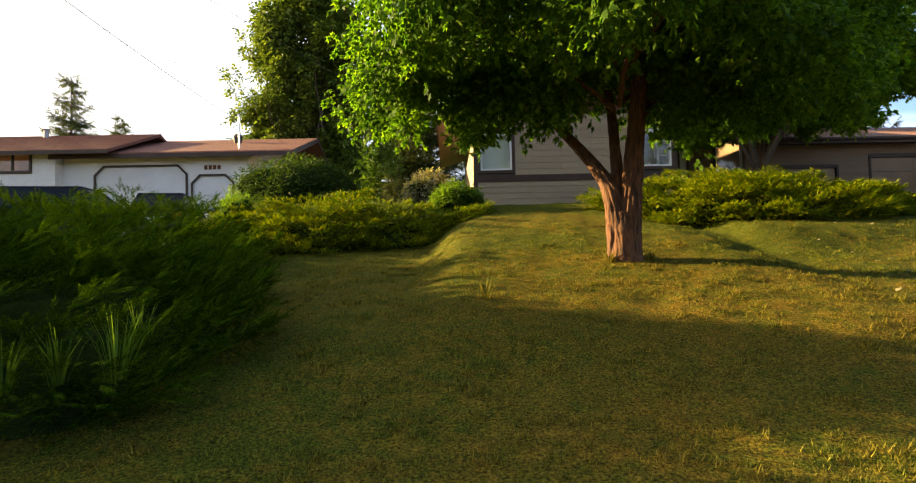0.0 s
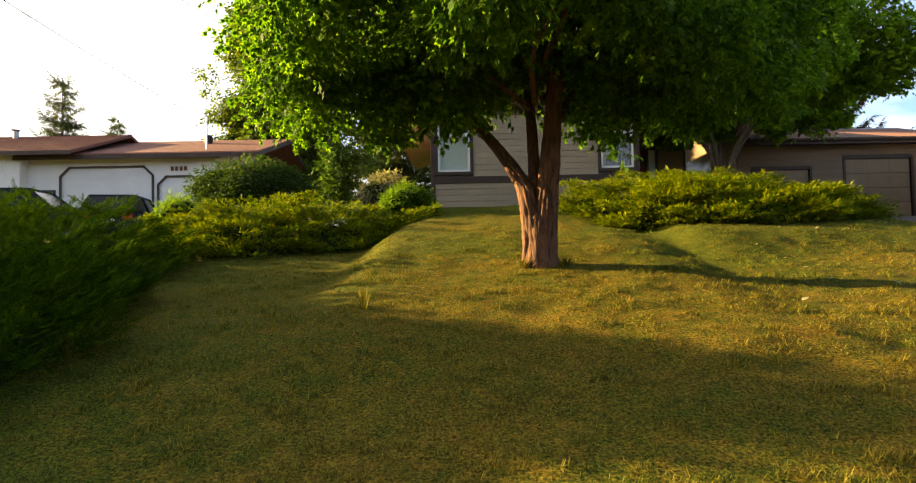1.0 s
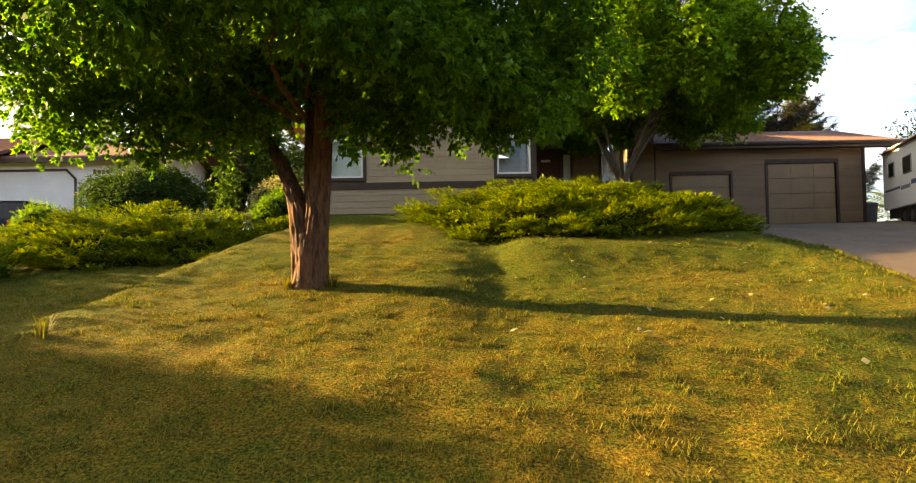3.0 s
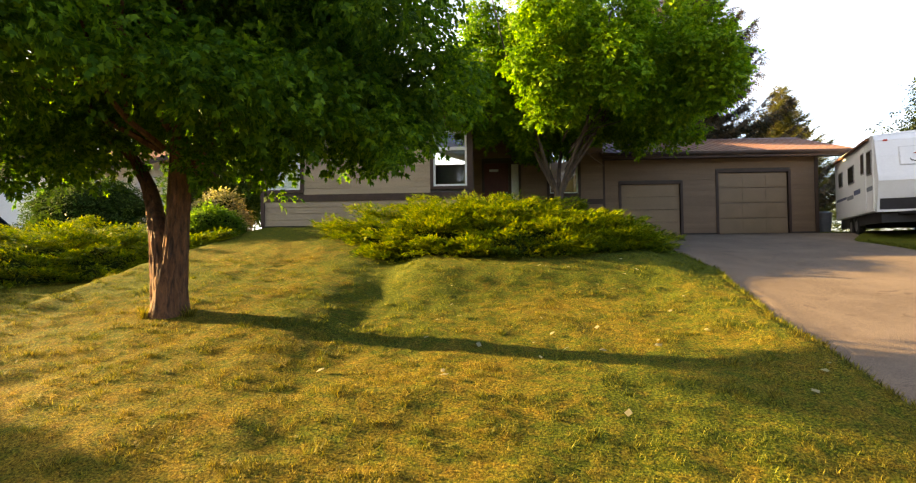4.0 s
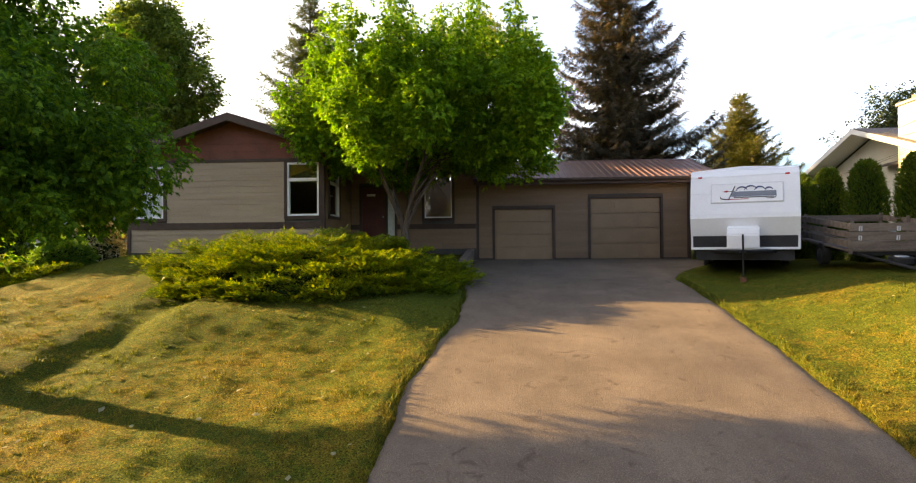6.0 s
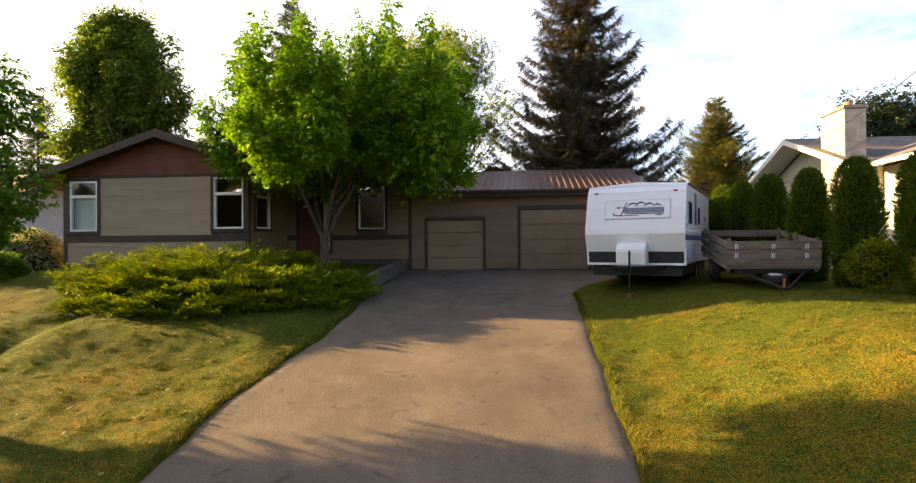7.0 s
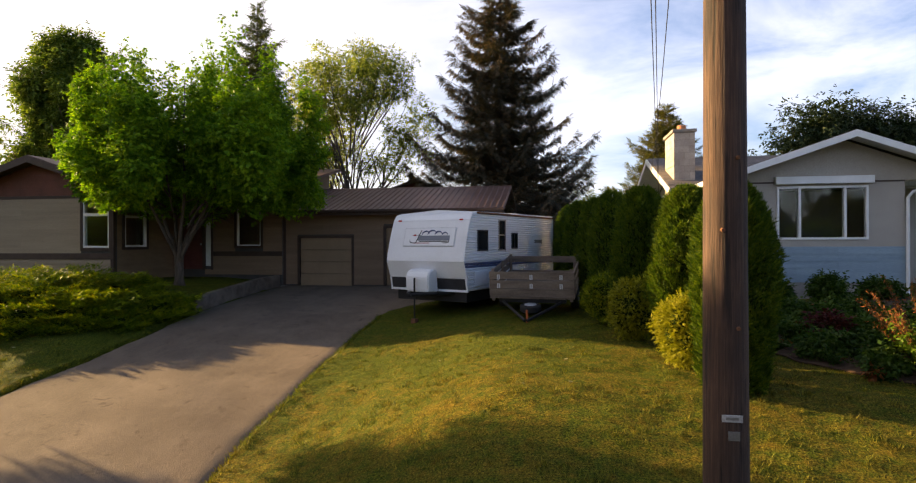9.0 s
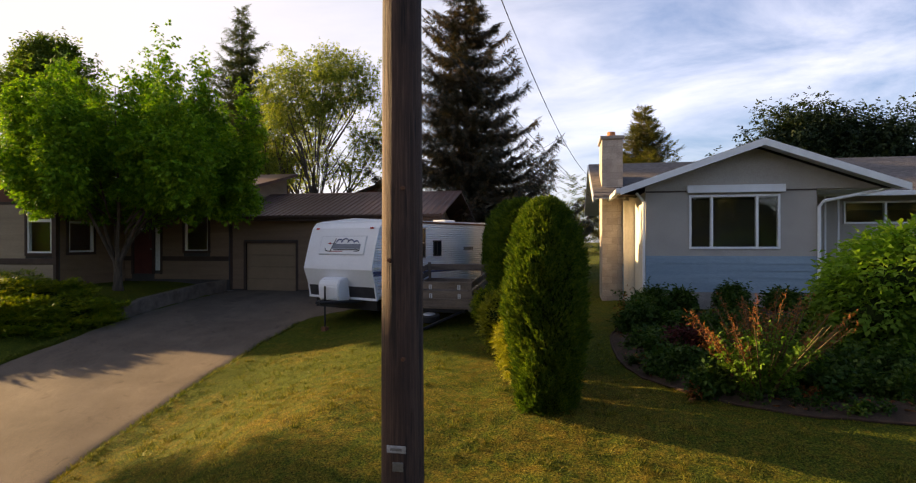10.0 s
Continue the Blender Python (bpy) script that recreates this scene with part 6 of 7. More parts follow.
# ---------------------------------------------------------------- the grey house next door
def grey_house():
    nb = empty("grey_house", (16.3, -4.9, 0.0))
    tagged(nb, "grey stucco bungalow with blue lap siding below and white fascia", "house")
    XL, XR, Y = 14.3, 18.32, -4.9
    win = (15.36, 17.49, 1.69, 3.05)
    wall_panel("wall", M["grey_stucco"], nb, XL, XR, Y, Y + 0.14, 0.0, 3.16, [win])
    lap_boards(nb, M["blue_siding"], XL, XR, Y - 0.004, 0.60, 1.50, 0.18)
    part("foundation", box(XL + 0.03, XR - 0.03, Y - 0.01, Y + 0.1, -0.3, 0.60), M["concrete"], nb)
    part("trim_strip", box(XL, XR, Y - 0.02, Y, 3.13, 3.17), M["bronze_frame"], nb)
    AX, AZ, EL, ER, FZ = 16.95, 4.30, 13.62, 20.05, 3.16
    sl_l, sl_r = (AZ - FZ) / (AX - EL), (AZ - FZ) / (ER - AX)
    part("gable_wall", prism([(XL, 3.17), (19.72, 3.17), (19.72, AZ - 0.10 - sl_r * (19.72 - AX)), (AX, AZ - 0.10), (XL, AZ - 0.10 - sl_l * (AX - XL))], Y + 0.01, Y + 0.12, "y"), M["grey_stucco"], nb)
    F, B = Y - 0.62, 0.6
    for sgn, e, s in ((-1, EL, sl_l), (1, ER, sl_r)):
        part("roof", prism([(AX, AZ + 0.06), (e, FZ + 0.06), (e, FZ), (AX, AZ)], F, B, "y"), M["shingles"], nb)
        part("fascia", prism([(AX, AZ + 0.05), (e, FZ + 0.05), (e, FZ - 0.12), (AX, AZ - 0.12)], F - 0.03, F, "y"), M["white_frame"], nb, "white rake board")
        part("soffit", prism([(AX, AZ - 0.02), (e, FZ - 0.02), (e, FZ - 0.04), (AX, AZ - 0.04)], F, Y, "y"), M["white_wall"], nb)
    part("porch_ceiling", box(XR, ER - 0.05, Y + 0.12, -2.55, 3.14, 3.165), M["white_wall"], nb)
    part("gutter", box(EL - 0.10, EL, F, -2.6, FZ - 0.08, FZ + 0.05, 0.02), M["white_frame"], nb)
    # windowed front with an awning box
    part("awning_box", box(15.30, 17.58, Y - 0.14, Y, 3.10, 3.29, 0.012), M["white_frame"], nb, "white awning box over the window")
    # sun-side wall, painted lighter as if lit
    part("side_wall", box(XL, XL + 0.14, Y + 0.14, -2.5, 0, 3.16), M["sunlit_side"], nb)
    part("side_wall", box(XR - 0.14, XR, Y + 0.14, -2.5, 0, 3.16), M["grey_stucco"], nb)
    # main part behind: ridge along x
    MX0, MX1, MY0, MY1, RIDGE_Y, RIDGE_Z = 13.98, 27.0, -2.55, 5.0, 1.1, 4.62
    wall_panel("main_wall", M["grey_stucco"], nb, XR, MX1, MY0, MY0 + 0.14, 0.0, 3.2, [(19.9, 23.2, 2.36, 2.99)])
    # this strip and the left gable also carry the painted sunlight
    part("main_wall", box(MX0 + 0.145, XL - 0.004, MY0 - 0.004, MY0 + 0.14, 0, 3.2), M["sunlit_side"], nb)
    part("gable_end", prism([(MY0, 0), (MY1, 0), (MY1, 3.1), (RIDGE_Y, RIDGE_Z - 0.12), (MY0, 3.1)], MX0, MX0 + 0.14, "x"), M["sunlit_side"], nb)
    for i in range(5):
        part("siding_board", prism([(MX0, 0.2 + i * 0.2), (MX0 - 0.03, 0.2 + i * 0.2), (MX0 - 0.01, 0.41 + i * 0.2), (MX0, 0.41 + i * 0.2)], MY0, MY1, "y"), M["blue_siding"], nb)
    part("gable_end", prism([(MY0, 0), (MY1, 0), (MY1, 3.1), (RIDGE_Y, RIDGE_Z - 0.12), (MY0, 3.1)], MX1 - 0.14, MX1, "x"), M["grey_stucco"], nb)
    part("back_wall", box(MX0, MX1, MY1 - 0.14, MY1, 0, 3.1), M["grey_stucco"], nb)
    OX = 13.08
    front, back = (MY0 - 0.62, 3.17), (MY1 + 0.6, 3.05)
    for (ey, ez) in (front, back):
        part("roof", prism([(RIDGE_Y, RIDGE_Z + 0.05), (ey, ez + 0.05), (ey, ez), (RIDGE_Y, RIDGE_Z)], OX, MX1 + 0.5, "x"), M["shingles"], nb)
        part("fascia", prism([(RIDGE_Y, RIDGE_Z + 0.04), (ey, ez + 0.04), (ey, ez - 0.14), (RIDGE_Y, RIDGE_Z - 0.14)], OX - 0.03, OX, "x"), M["white_frame"], nb, "white rake board")
        part("soffit", prism([(RIDGE_Y, RIDGE_Z - 0.03), (ey, ez - 0.03), (ey, ez - 0.05), (RIDGE_Y, RIDGE_Z - 0.05)], OX, MX0, "x"), M["white_wall"], nb)
    part("gutter", box(ER - 1.7, MX1 + 0.4, front[0] - 0.10, front[0], front[1] - 0.08, front[1] + 0.05, 0.02), M["white_frame"], nb)
    # rows of shingles on the slopes that face the street
    for i in range(1, 14):
        t = i / 14
        y, z = front[0] + (RIDGE_Y - front[0]) * t, front[1] + 0.05 + (RIDGE_Z - front[1]) * t
        part("shingle_course", prism([(y, z), (y, z + 0.016), (y + 0.25, z + 0.11), (y + 0.25, z + 0.09)], OX + 0.02, MX1 + 0.45, "x"), M["shingles"], nb)
    # downspouts
    part("downspout", tube([(XL - 0.05, Y - 0.05, 0.2), (XL - 0.05, Y - 0.05, 2.9), (XL - 0.25, Y - 0.25, 3.1)], [0.035] * 3, 8), M["white_frame"], nb)
    part("downspout", tube([(XR + 0.02, Y - 0.08, 0.3), (XR + 0.02, Y - 0.08, 2.72), (XR + 0.12, Y - 0.10, 2.86), (XR + 1.3, Y - 0.3, 3.10)], [0.04] * 4, 8), M["white_frame"], nb)
    for i in range(3):
        part("porch_post", box(XR + 0.45 + i * 0.32, XR + 0.49 + i * 0.32, -3.4, -3.36, 0.2, 3.1), M["white_frame"], nb)
    lamp = part("porch_lamp", tube([(XR + 0.22, MY0 - 0.02, 2.55), (XR + 0.22, MY0 - 0.10, 2.62), (XR + 0.22, MY0 - 0.12, 2.45)], [0.02, 0.03, 0.05], 8), M["black"], nb)
    # near-black sheet paints the room's darkness, with a dark ceiling and floor
    part("dark_sheet", box(XL + 0.15, XR - 0.15, -3.2, -3.1, 0, 3.12), M["inner_shade"], nb, "near-black sheet standing in for the unlit room behind the window")
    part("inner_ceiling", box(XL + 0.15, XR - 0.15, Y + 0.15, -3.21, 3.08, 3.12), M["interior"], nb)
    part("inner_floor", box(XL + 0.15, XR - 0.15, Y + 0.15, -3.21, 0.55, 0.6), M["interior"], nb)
    settle(nb)
    # chimney of pale blocks
    ch = empty("chimney", (13.66, -1.6, 0))
    tagged(ch, "pale block chimney on the side of the grey house", "chimney")
    CX0, CX1, CY0, CY1, CT = 13.36, 13.97, -2.32, -0.92, 5.0
    part("stack", box(CX0 + 0.012, CX1 - 0.012, CY0 + 0.012, CY1 - 0.012, 0, CT), M["mortar"], ch)
    z, k = 0.02, 0
    while z < CT - 0.1:
        h = 0.19
        for (a, b) in ((CX0, CX0 + 0.3), (CX0 + 0.308, CX1)) if k % 2 else ((CX0, CX0 + 0.15), (CX0 + 0.158, CX0 + 0.45), (CX0 + 0.458, CX1)):
            part("block", box(a, b, CY0, CY0 + 0.05, z, z + h), M["chimney_stone"], ch)
        ys = np.arange(CY0 + 0.056 + (0.2 if k % 2 else 0), CY1, 0.40)
        edges = [CY0 + 0.056, *[y for y in ys if y > CY0 + 0.1], CY1]
        for a, b in zip(edges, edges[1:]):
            if b - a > 0.03:
                part("block", box(CX0, CX0 + 0.05, a, b - 0.008, z, z + h), M["chimney_stone"], ch)
        z += h + 0.008
        k += 1
    part("cap", box(CX0 - 0.05, CX1 + 0.05, CY0 - 0.05, CY1 + 0.05, CT, CT + 0.09, 0.01), M["concrete"], ch)
    for yy in (-1.95, -1.35):
        part("flue", tube([(13.66, yy, CT + 0.08), (13.66, yy, CT + 0.26)], [0.13, 0.13], 12), M["orange_clay"], ch, "clay flue pot")
    settle(ch)
    window_unit("window_4", "white-framed three-part picture window below an awning box", *win, Y, M["white_frame"], None, [("v", 15.90, 0.03), ("v", 16.96, 0.03)], w=0.055)
    window_unit("window_5", "low white-framed strip window beside the porch", 19.9, 23.2, 2.36, 2.99, MY0, M["white_frame"], None, [("v", 20.95, 0.03), ("v", 22.1, 0.03)], w=0.05)
    # second dark sheet, added so the window looks into shade
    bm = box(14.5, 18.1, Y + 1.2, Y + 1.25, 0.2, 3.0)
    tagged(part("room_shade", bm, M["interior"]), "dark sheet added as the room's shade behind the picture window", "wall", kind="structure")


grey_house()

back = empty("back_house", (2.2, 10.0, 0.2))
tagged(back, "dark brown gabled roof of a house beyond the garage", "house")
part("wall", box(-2.6, 2.6, 0.3, 6.0, -0.2, 3.6), M["brown_siding"], back)
for sgn in (-1, 1):
    part("roof", prism([(0, 4.95), (sgn * 3.4, 3.75), (sgn * 3.4, 3.6), (0, 4.8)], 0.0, 6.5, "y"), M["brown_trim"], back)
part("gable_wall", prism([(-2.6, 3.6), (2.6, 3.6), (2.6, 3.95), (0, 4.8), (-2.6, 3.95)], 0.3, 0.4, "y"), M["red_gable"], back)


# ---------------------------------------------------------------- the white house
def white_house():
    wh = empty("white_house", (-24.0, 3.0, 0.4))
    tagged(wh, "white bungalow with brown trim and a reddish shingle roof", "house")
    Y, XR, XM, XL = 3.0, -20.9, -28.7, -37.0
    d1, d2 = (-27.36, -23.52, 0.4, 2.90), (-23.30, -21.56, 0.4, 2.46)
    wl_open = (-31.4, -29.7, 2.66, 3.42)
    small = (-28.35, -27.62, 1.1, 1.92)
    wall_panel("wall", M["white_wall"], wh, XM, XR, Y, Y + 0.15, 0.0, 3.25, [d1, d2, small])
    wall_panel("wall", M["white_wall"], wh, XL, XM, Y - 0.5, Y - 0.35, 0.0, 3.46, [wl_open])
    part("wall_return", box(XM - 0.15, XM, Y - 0.35, Y, 0, 3.5), M["white_wall"], wh)
    for k, (a, b, z0, z1) in enumerate((d1, d2)):
        c = 0.38 if k == 0 else 0.34
        o = [(a, z0), (b, z0), (b, z1 - c), (b - c, z1), (a + c, z1), (a, z1 - c)]
        gd = empty("garage_door", ((a + b) / 2, Y, z0))
        tagged(gd, "closed white garage door with clipped upper corners and dark trim", "garage door", "white house garage doors")
        part("door_leaf", prism(o, Y + 0.02, Y + 0.06, "y"), M["white_door"], gd)
        for i in range(1, 4):
            zz = z0 + (z1 - z0) * i / 4
            part("seam", box(a + 0.05, b - 0.05, Y + 0.008, Y + 0.021, zz - 0.012, zz + 0.012), M["white_wall"], gd)
        for corner in ([(a, z1), (a + c, z1), (a, z1 - c)], [(b, z1), (b, z1 - c), (b - c, z1)]):
            part("corner_panel", prism(corner, Y + 0.002, Y + 0.1, "y"), M["white_wall"], gd)
        w = 0.085
        for (p0, q0), (p1, q1) in zip([(a, z0), (a, z1 - c), (a + c, z1), (b - c, z1), (b, z1 - c)], [(a, z1 - c), (a + c, z1), (b - c, z1), (b, z1 - c), (b, z0)]):
            dx, dz = p1 - p0, q1 - q0
            n = math.hypot(dx, dz)
            nx_, nz_ = -dz / n * w / 2, dx / n * w / 2
            ex, ez = dx / n * 0.03, dz / n * 0.03
            part("door_trim", prism([(p0 + nx_ - ex, q0 + nz_ - ez), (p1 + nx_ + ex, q1 + nz_ + ez), (p1 - nx_ + ex, q1 - nz_ + ez), (p0 - nx_ - ex, q0 - nz_ - ez)], Y - 0.05, Y - 0.003, "y"), M["brown_trim"], gd)
        settle(gd)
    for i in range(4):
        part("number_bar", box(-22.78 + i * 0.185, -22.78 + i * 0.185 + 0.13, Y - 0.03, Y - 0.001, 2.70, 2.88, 0.01), M["rust"], wh, "small brown plain plate")
    # roofs with ridges along x
    E0, EZ, RYY, RZZ = Y - 0.6, 3.34, 7.0, 4.78
    part("roof", prism([(RYY, RZZ), (E0, EZ), (E0, EZ - 0.16), (RYY, RZZ - 0.16)], -28.9, -18.9, "x"), M["red_shingles"], wh)
    part("roof", prism([(RYY, RZZ), (11.2, 3.34), (11.2, 3.18), (RYY, RZZ - 0.16)], -28.9, -18.9, "x"), M["red_shingles"], wh)
    part("fascia", box(-28.9, -18.9, E0 - 0.03, E0, EZ - 0.2, EZ - 0.02), M["brown_trim"], wh)
    for i in range(18):
        t = (i + 0.3) / 18
        y, z = E0 + (RYY - E0) * t, EZ + (RZZ - EZ) * t
        part("shingle_course", prism([(y, z), (y, z + 0.03), (y + 0.27, z + 0.11), (y + 0.27, z + 0.085)], -28.88, -18.92, "x"), M["red_shingles"], wh)
    part("gable_end", prism([(Y + 0.155, 0), (11.0, 0), (11.0, 3.2), (RYY, RZZ - 0.16), (Y + 0.155, 3.2)], XR - 0.15, XR, "x"), M["white_wall"], wh)
    part("rake", prism([(RYY, RZZ + 0.02), (11.25, 3.36), (11.25, 3.16), (RYY, RZZ - 0.18), (E0, EZ - 0.18), (E0, EZ + 0.02)], -18.9, -18.86, "x"), M["brown_trim"], wh)
    E1, EZ1, RY1, RZ1 = Y - 1.1, 3.44, 6.2, 4.98
    part("roof", prism([(RY1, RZ1), (E1, EZ1), (E1, EZ1 - 0.14), (RY1, RZ1 - 0.14)], XL, -26.2, "x"), M["red_shingles"], wh)
    part("roof", prism([(RY1, RZ1), (10.6, 3.5), (10.6, 3.36), (RY1, RZ1 - 0.14)], XL, -26.2, "x"), M["red_shingles"], wh)
    part("gable_end", prism([(E1 + 0.6, 3.0), (10, 3.0), (RY1, RZ1 - 0.16), (E1 + 0.6, EZ1 + 0.04)], -28.75, -28.65, "x"), M["white_wall"], wh)
    part("fascia", box(XL, -26.2, E1 - 0.03, E1, EZ1 - 0.18, EZ1 - 0.01), M["brown_trim"], wh)
    for i in range(14):
        t = (i + 0.3) / 14
        y, z = E1 + (RY1 - E1) * t, EZ1 + (RZ1 - EZ1) * t
        part("shingle_course", prism([(y, z), (y, z + 0.03), (y + 0.32, z + 0.10), (y + 0.32, z + 0.075)], XL, -26.22, "x"), M["red_shingles"], wh)
    part("mast", tube([(-21.41, Y + 0.3, 3.4), (-21.41, Y + 0.3, 5.0), (-21.41, Y + 0.2, 5.06)], [0.04, 0.04, 0.06], 8), M["tag"], wh, "metal electric mast")
    part("roof_vent", tube([(-22.3, 5.6, 4.2), (-22.3, 5.6, 4.62), (-22.3, 5.6, 4.75)], [0.14, 0.22, 0.14], 10), M["black"], wh)
    part("roof_vent", tube([(-31.2, 5.6, 4.4), (-31.2, 5.6, 5.1), (-31.2, 5.6, 5.16)], [0.12, 0.12, 0.2], 10), M["steel"], wh)
    part("back_wall", box(XL, XR, 10.8, 10.95, 0, 3.2), M["white_wall"], wh)
    settle(wh)
    window_unit("window_6", "brown-framed sliding window in the white house", *wl_open, Y - 0.5, M["bronze_frame"], M["brown_trim"], [("v", -30.45, 0.03)], w=0.05, trim=0.07)
    window_unit("window_7", "small brown-framed window beside the garage doors", *small, Y, M["bronze_frame"], M["brown_trim"], [], w=0.04, trim=0.06)


white_house()


# ---------------------------------------------------------------- parked cars
def car(name, label, x, y, z, turn, paint, length, width, height, hatch):
    c = empty(name, (x, y, z), turn)
    tagged(c, label, "car", "parked cars")
    L, Wd, H = length / 2, width / 2, height
    body = bmesh.new()
    prof = [(-L, 0.35), (-L + 0.05, 0.62), (-L + 0.12, 0.90), (L - 0.95, 0.92), (L - 0.12, 0.72), (L, 0.55), (L - 0.03, 0.30), (-L + 0.1, 0.24)]
    add_prism(body, prof, -Wd, Wd, "y")
    bmesh.ops.bevel(body, geom=list(body.edges), offset=0.06, segments=3, affect="EDGES")
    part("body", body, paint, c, soft=False)
    cab = bmesh.new()
    rear = -L + (0.16 if hatch else 0.5)
    lo = [(rear, -Wd + 0.04), (L - 1.05, -Wd + 0.04), (L - 1.05, Wd - 0.04), (rear, Wd - 0.04)]
    hi = [(rear + 0.38, -Wd + 0.20), (L - 1.95, -Wd + 0.20), (L - 1.95, Wd - 0.20), (rear + 0.38, Wd - 0.20)]
    v0 = [cab.verts.new((p, q, 0.88)) for p, q in lo]
    v1 = [cab.verts.new((p, q, H - 0.04)) for p, q in hi]
    cab.faces.new(v0[::-1]), cab.faces.new(v1)
    for i in range(4):
        cab.faces.new((v0[i], v0[(i + 1) % 4], v1[(i + 1) % 4], v1[i]))
    part("glasshouse", cab, M["dark_glass"], c, "dark tinted windows")
    roof = box(rear + 0.36, L - 1.93, -Wd + 0.18, Wd - 0.18, H - 0.05, H, 0.02)
    part("roof", roof, paint, c)
    for p, q, p2, q2 in [(lo[i][0], lo[i][1], hi[i][0], hi[i][1]) for i in range(4)] + [((lo[0][0] + lo[1][0]) / 2, s * (Wd - 0.04), (hi[0][0] + hi[1][0]) / 2, s * (Wd - 0.20)) for s in (-1, 1)]:
        part("pillar", tube([(p, q, 0.86), (p2, q2, H - 0.03)], [0.045, 0.035], 6), paint, c)
    for sx in (-L + 0.78, L - 0.82):
        for sy in (-Wd + 0.02, Wd - 0.20):
            wheel = part("wheel", tube([(sx, sy, 0.31), (sx, sy + 0.02, 0.31), (sx, sy + 0.16, 0.31), (sx, sy + 0.18, 0.31)], [0.28, 0.31, 0.31, 0.28], 18), M["rubber"], c)
            part("rim", tube([(sx, sy - 0.004, 0.31), (sx, sy + 0.184, 0.31)], [0.19, 0.19], 14), M["steel"], wheel)
    for sy in (-Wd + 0.10, Wd - 0.38):
        part("tail_light", box(-L - 0.015, -L + 0.10, sy, sy + 0.28, 0.66, 0.84, 0.015), M["lamp_red"], c)
        part("headlight", box(L - 0.10, L + 0.005, sy, sy + 0.28, 0.52, 0.66, 0.015), M["blind"], c)
    part("number_plate", box(-L - 0.02, -L + 0.03, -0.26, 0.26, 0.55, 0.68, 0.006), M["blind"], c)
    part("bumper", box(-L - 0.05, -L + 0.12, -Wd + 0.02, Wd - 0.02, 0.34, 0.50, 0.03), paint, c)
    return c


car("hatchback_car", "dark blue hatchback parked on the neighbour's drive", -21.73, -2.0, -0.52, 101, M["car_navy"], 3.9, 1.66, 1.46, True)
car("station_wagon", "dark navy estate car parked on the neighbour's drive", -23.9, -3.6, -0.58, 10, M["car_navy"], 4.7, 1.80, 1.66, True)

# ---------------------------------------------------------------- shrubs, beds and small plants
tz = lambda x, y: float(terrain(x, y)) + 0.03
bush("round_shrub", "round cream-blossomed shrub at the house corner", -13.1, -2.9, tz(-13.1, -2.9), 0.95, 0.9, 1.05, 4200, 0.16, M["cream_leaf"], 71)
bush("yellow_flowered_shrub", "leafy shrub with yellow flowers beside the house", -12.35, -5.2, tz(-12.35, -5.2), 0.8, 0.75, 0.62, 5200, 0.12, M["light_leaf"], 72)
bush("hedge_shrub", "dense dark green hedge before the white house", -17.3, -3.0, tz(-17.3, -3.0), 2.1, 1.0, 1.38, 16000, 0.11, M["bed_leaf"], 73, lumps_n=14)
bush("tall_shrub", "sunlit leafy sapling behind the junipers", -17.6, -2.2, tz(-17.6, -2.2), 0.38, 0.38, 1.55, 420, 0.22, M["shrub_leaf"], 74, core=False)
bush("tall_shrub", "sunlit leafy sapling behind the junipers", -15.2, -2.0, tz(-15.2, -2.0), 0.34, 0.34, 1.5, 380, 0.22, M["shrub_leaf"], 75, core=False)
bush("feathery_shrub", "feathery pale green shrub at the end of the juniper bed", -18.1, -6.4, tz(-18.1, -6.4), 0.52, 0.52, 0.60, 2600, 0.16, M["light_leaf"], 76, FROND)
bush("golden_shrub", "low golden conifer at the foot of the cedars", 11.62, -11.72, tz(11.62, -11.72), 0.42, 0.42, 0.56, 11000, 0.075, M["gold_leaf"], 77, TWIG)
for k, (x, y, r, h) in enumerate(((10.85, -8.2, 0.5, 0.58), (11.1, -9.75, 0.5, 0.6))):
    bush("clipped_shrub", "small clipped green shrub at the foot of the cedars", x, y, tz(x, y), r, r, h, 8000, 0.08, M["gold_leaf" if k else "juniper"], 78 + k, TWIG, group="shrubs below the cedars")
bush("broad_shrub", "large green broadleaf shrub in the flower bed, leaves lightened as if sunlit", 18.1, -9.7, tz(18.1, -9.7), 1.5, 1.35, 1.12, 12000, 0.19, M["sunlit_leaf"], 83, lumps_n=12)
bush("broad_shrub", "lower leafy green shrub in the flower bed", 16.9, -10.3, tz(16.9, -10.3), 0.75, 0.7, 0.72, 3600, 0.17, M["light_leaf"], 84, lumps_n=9)
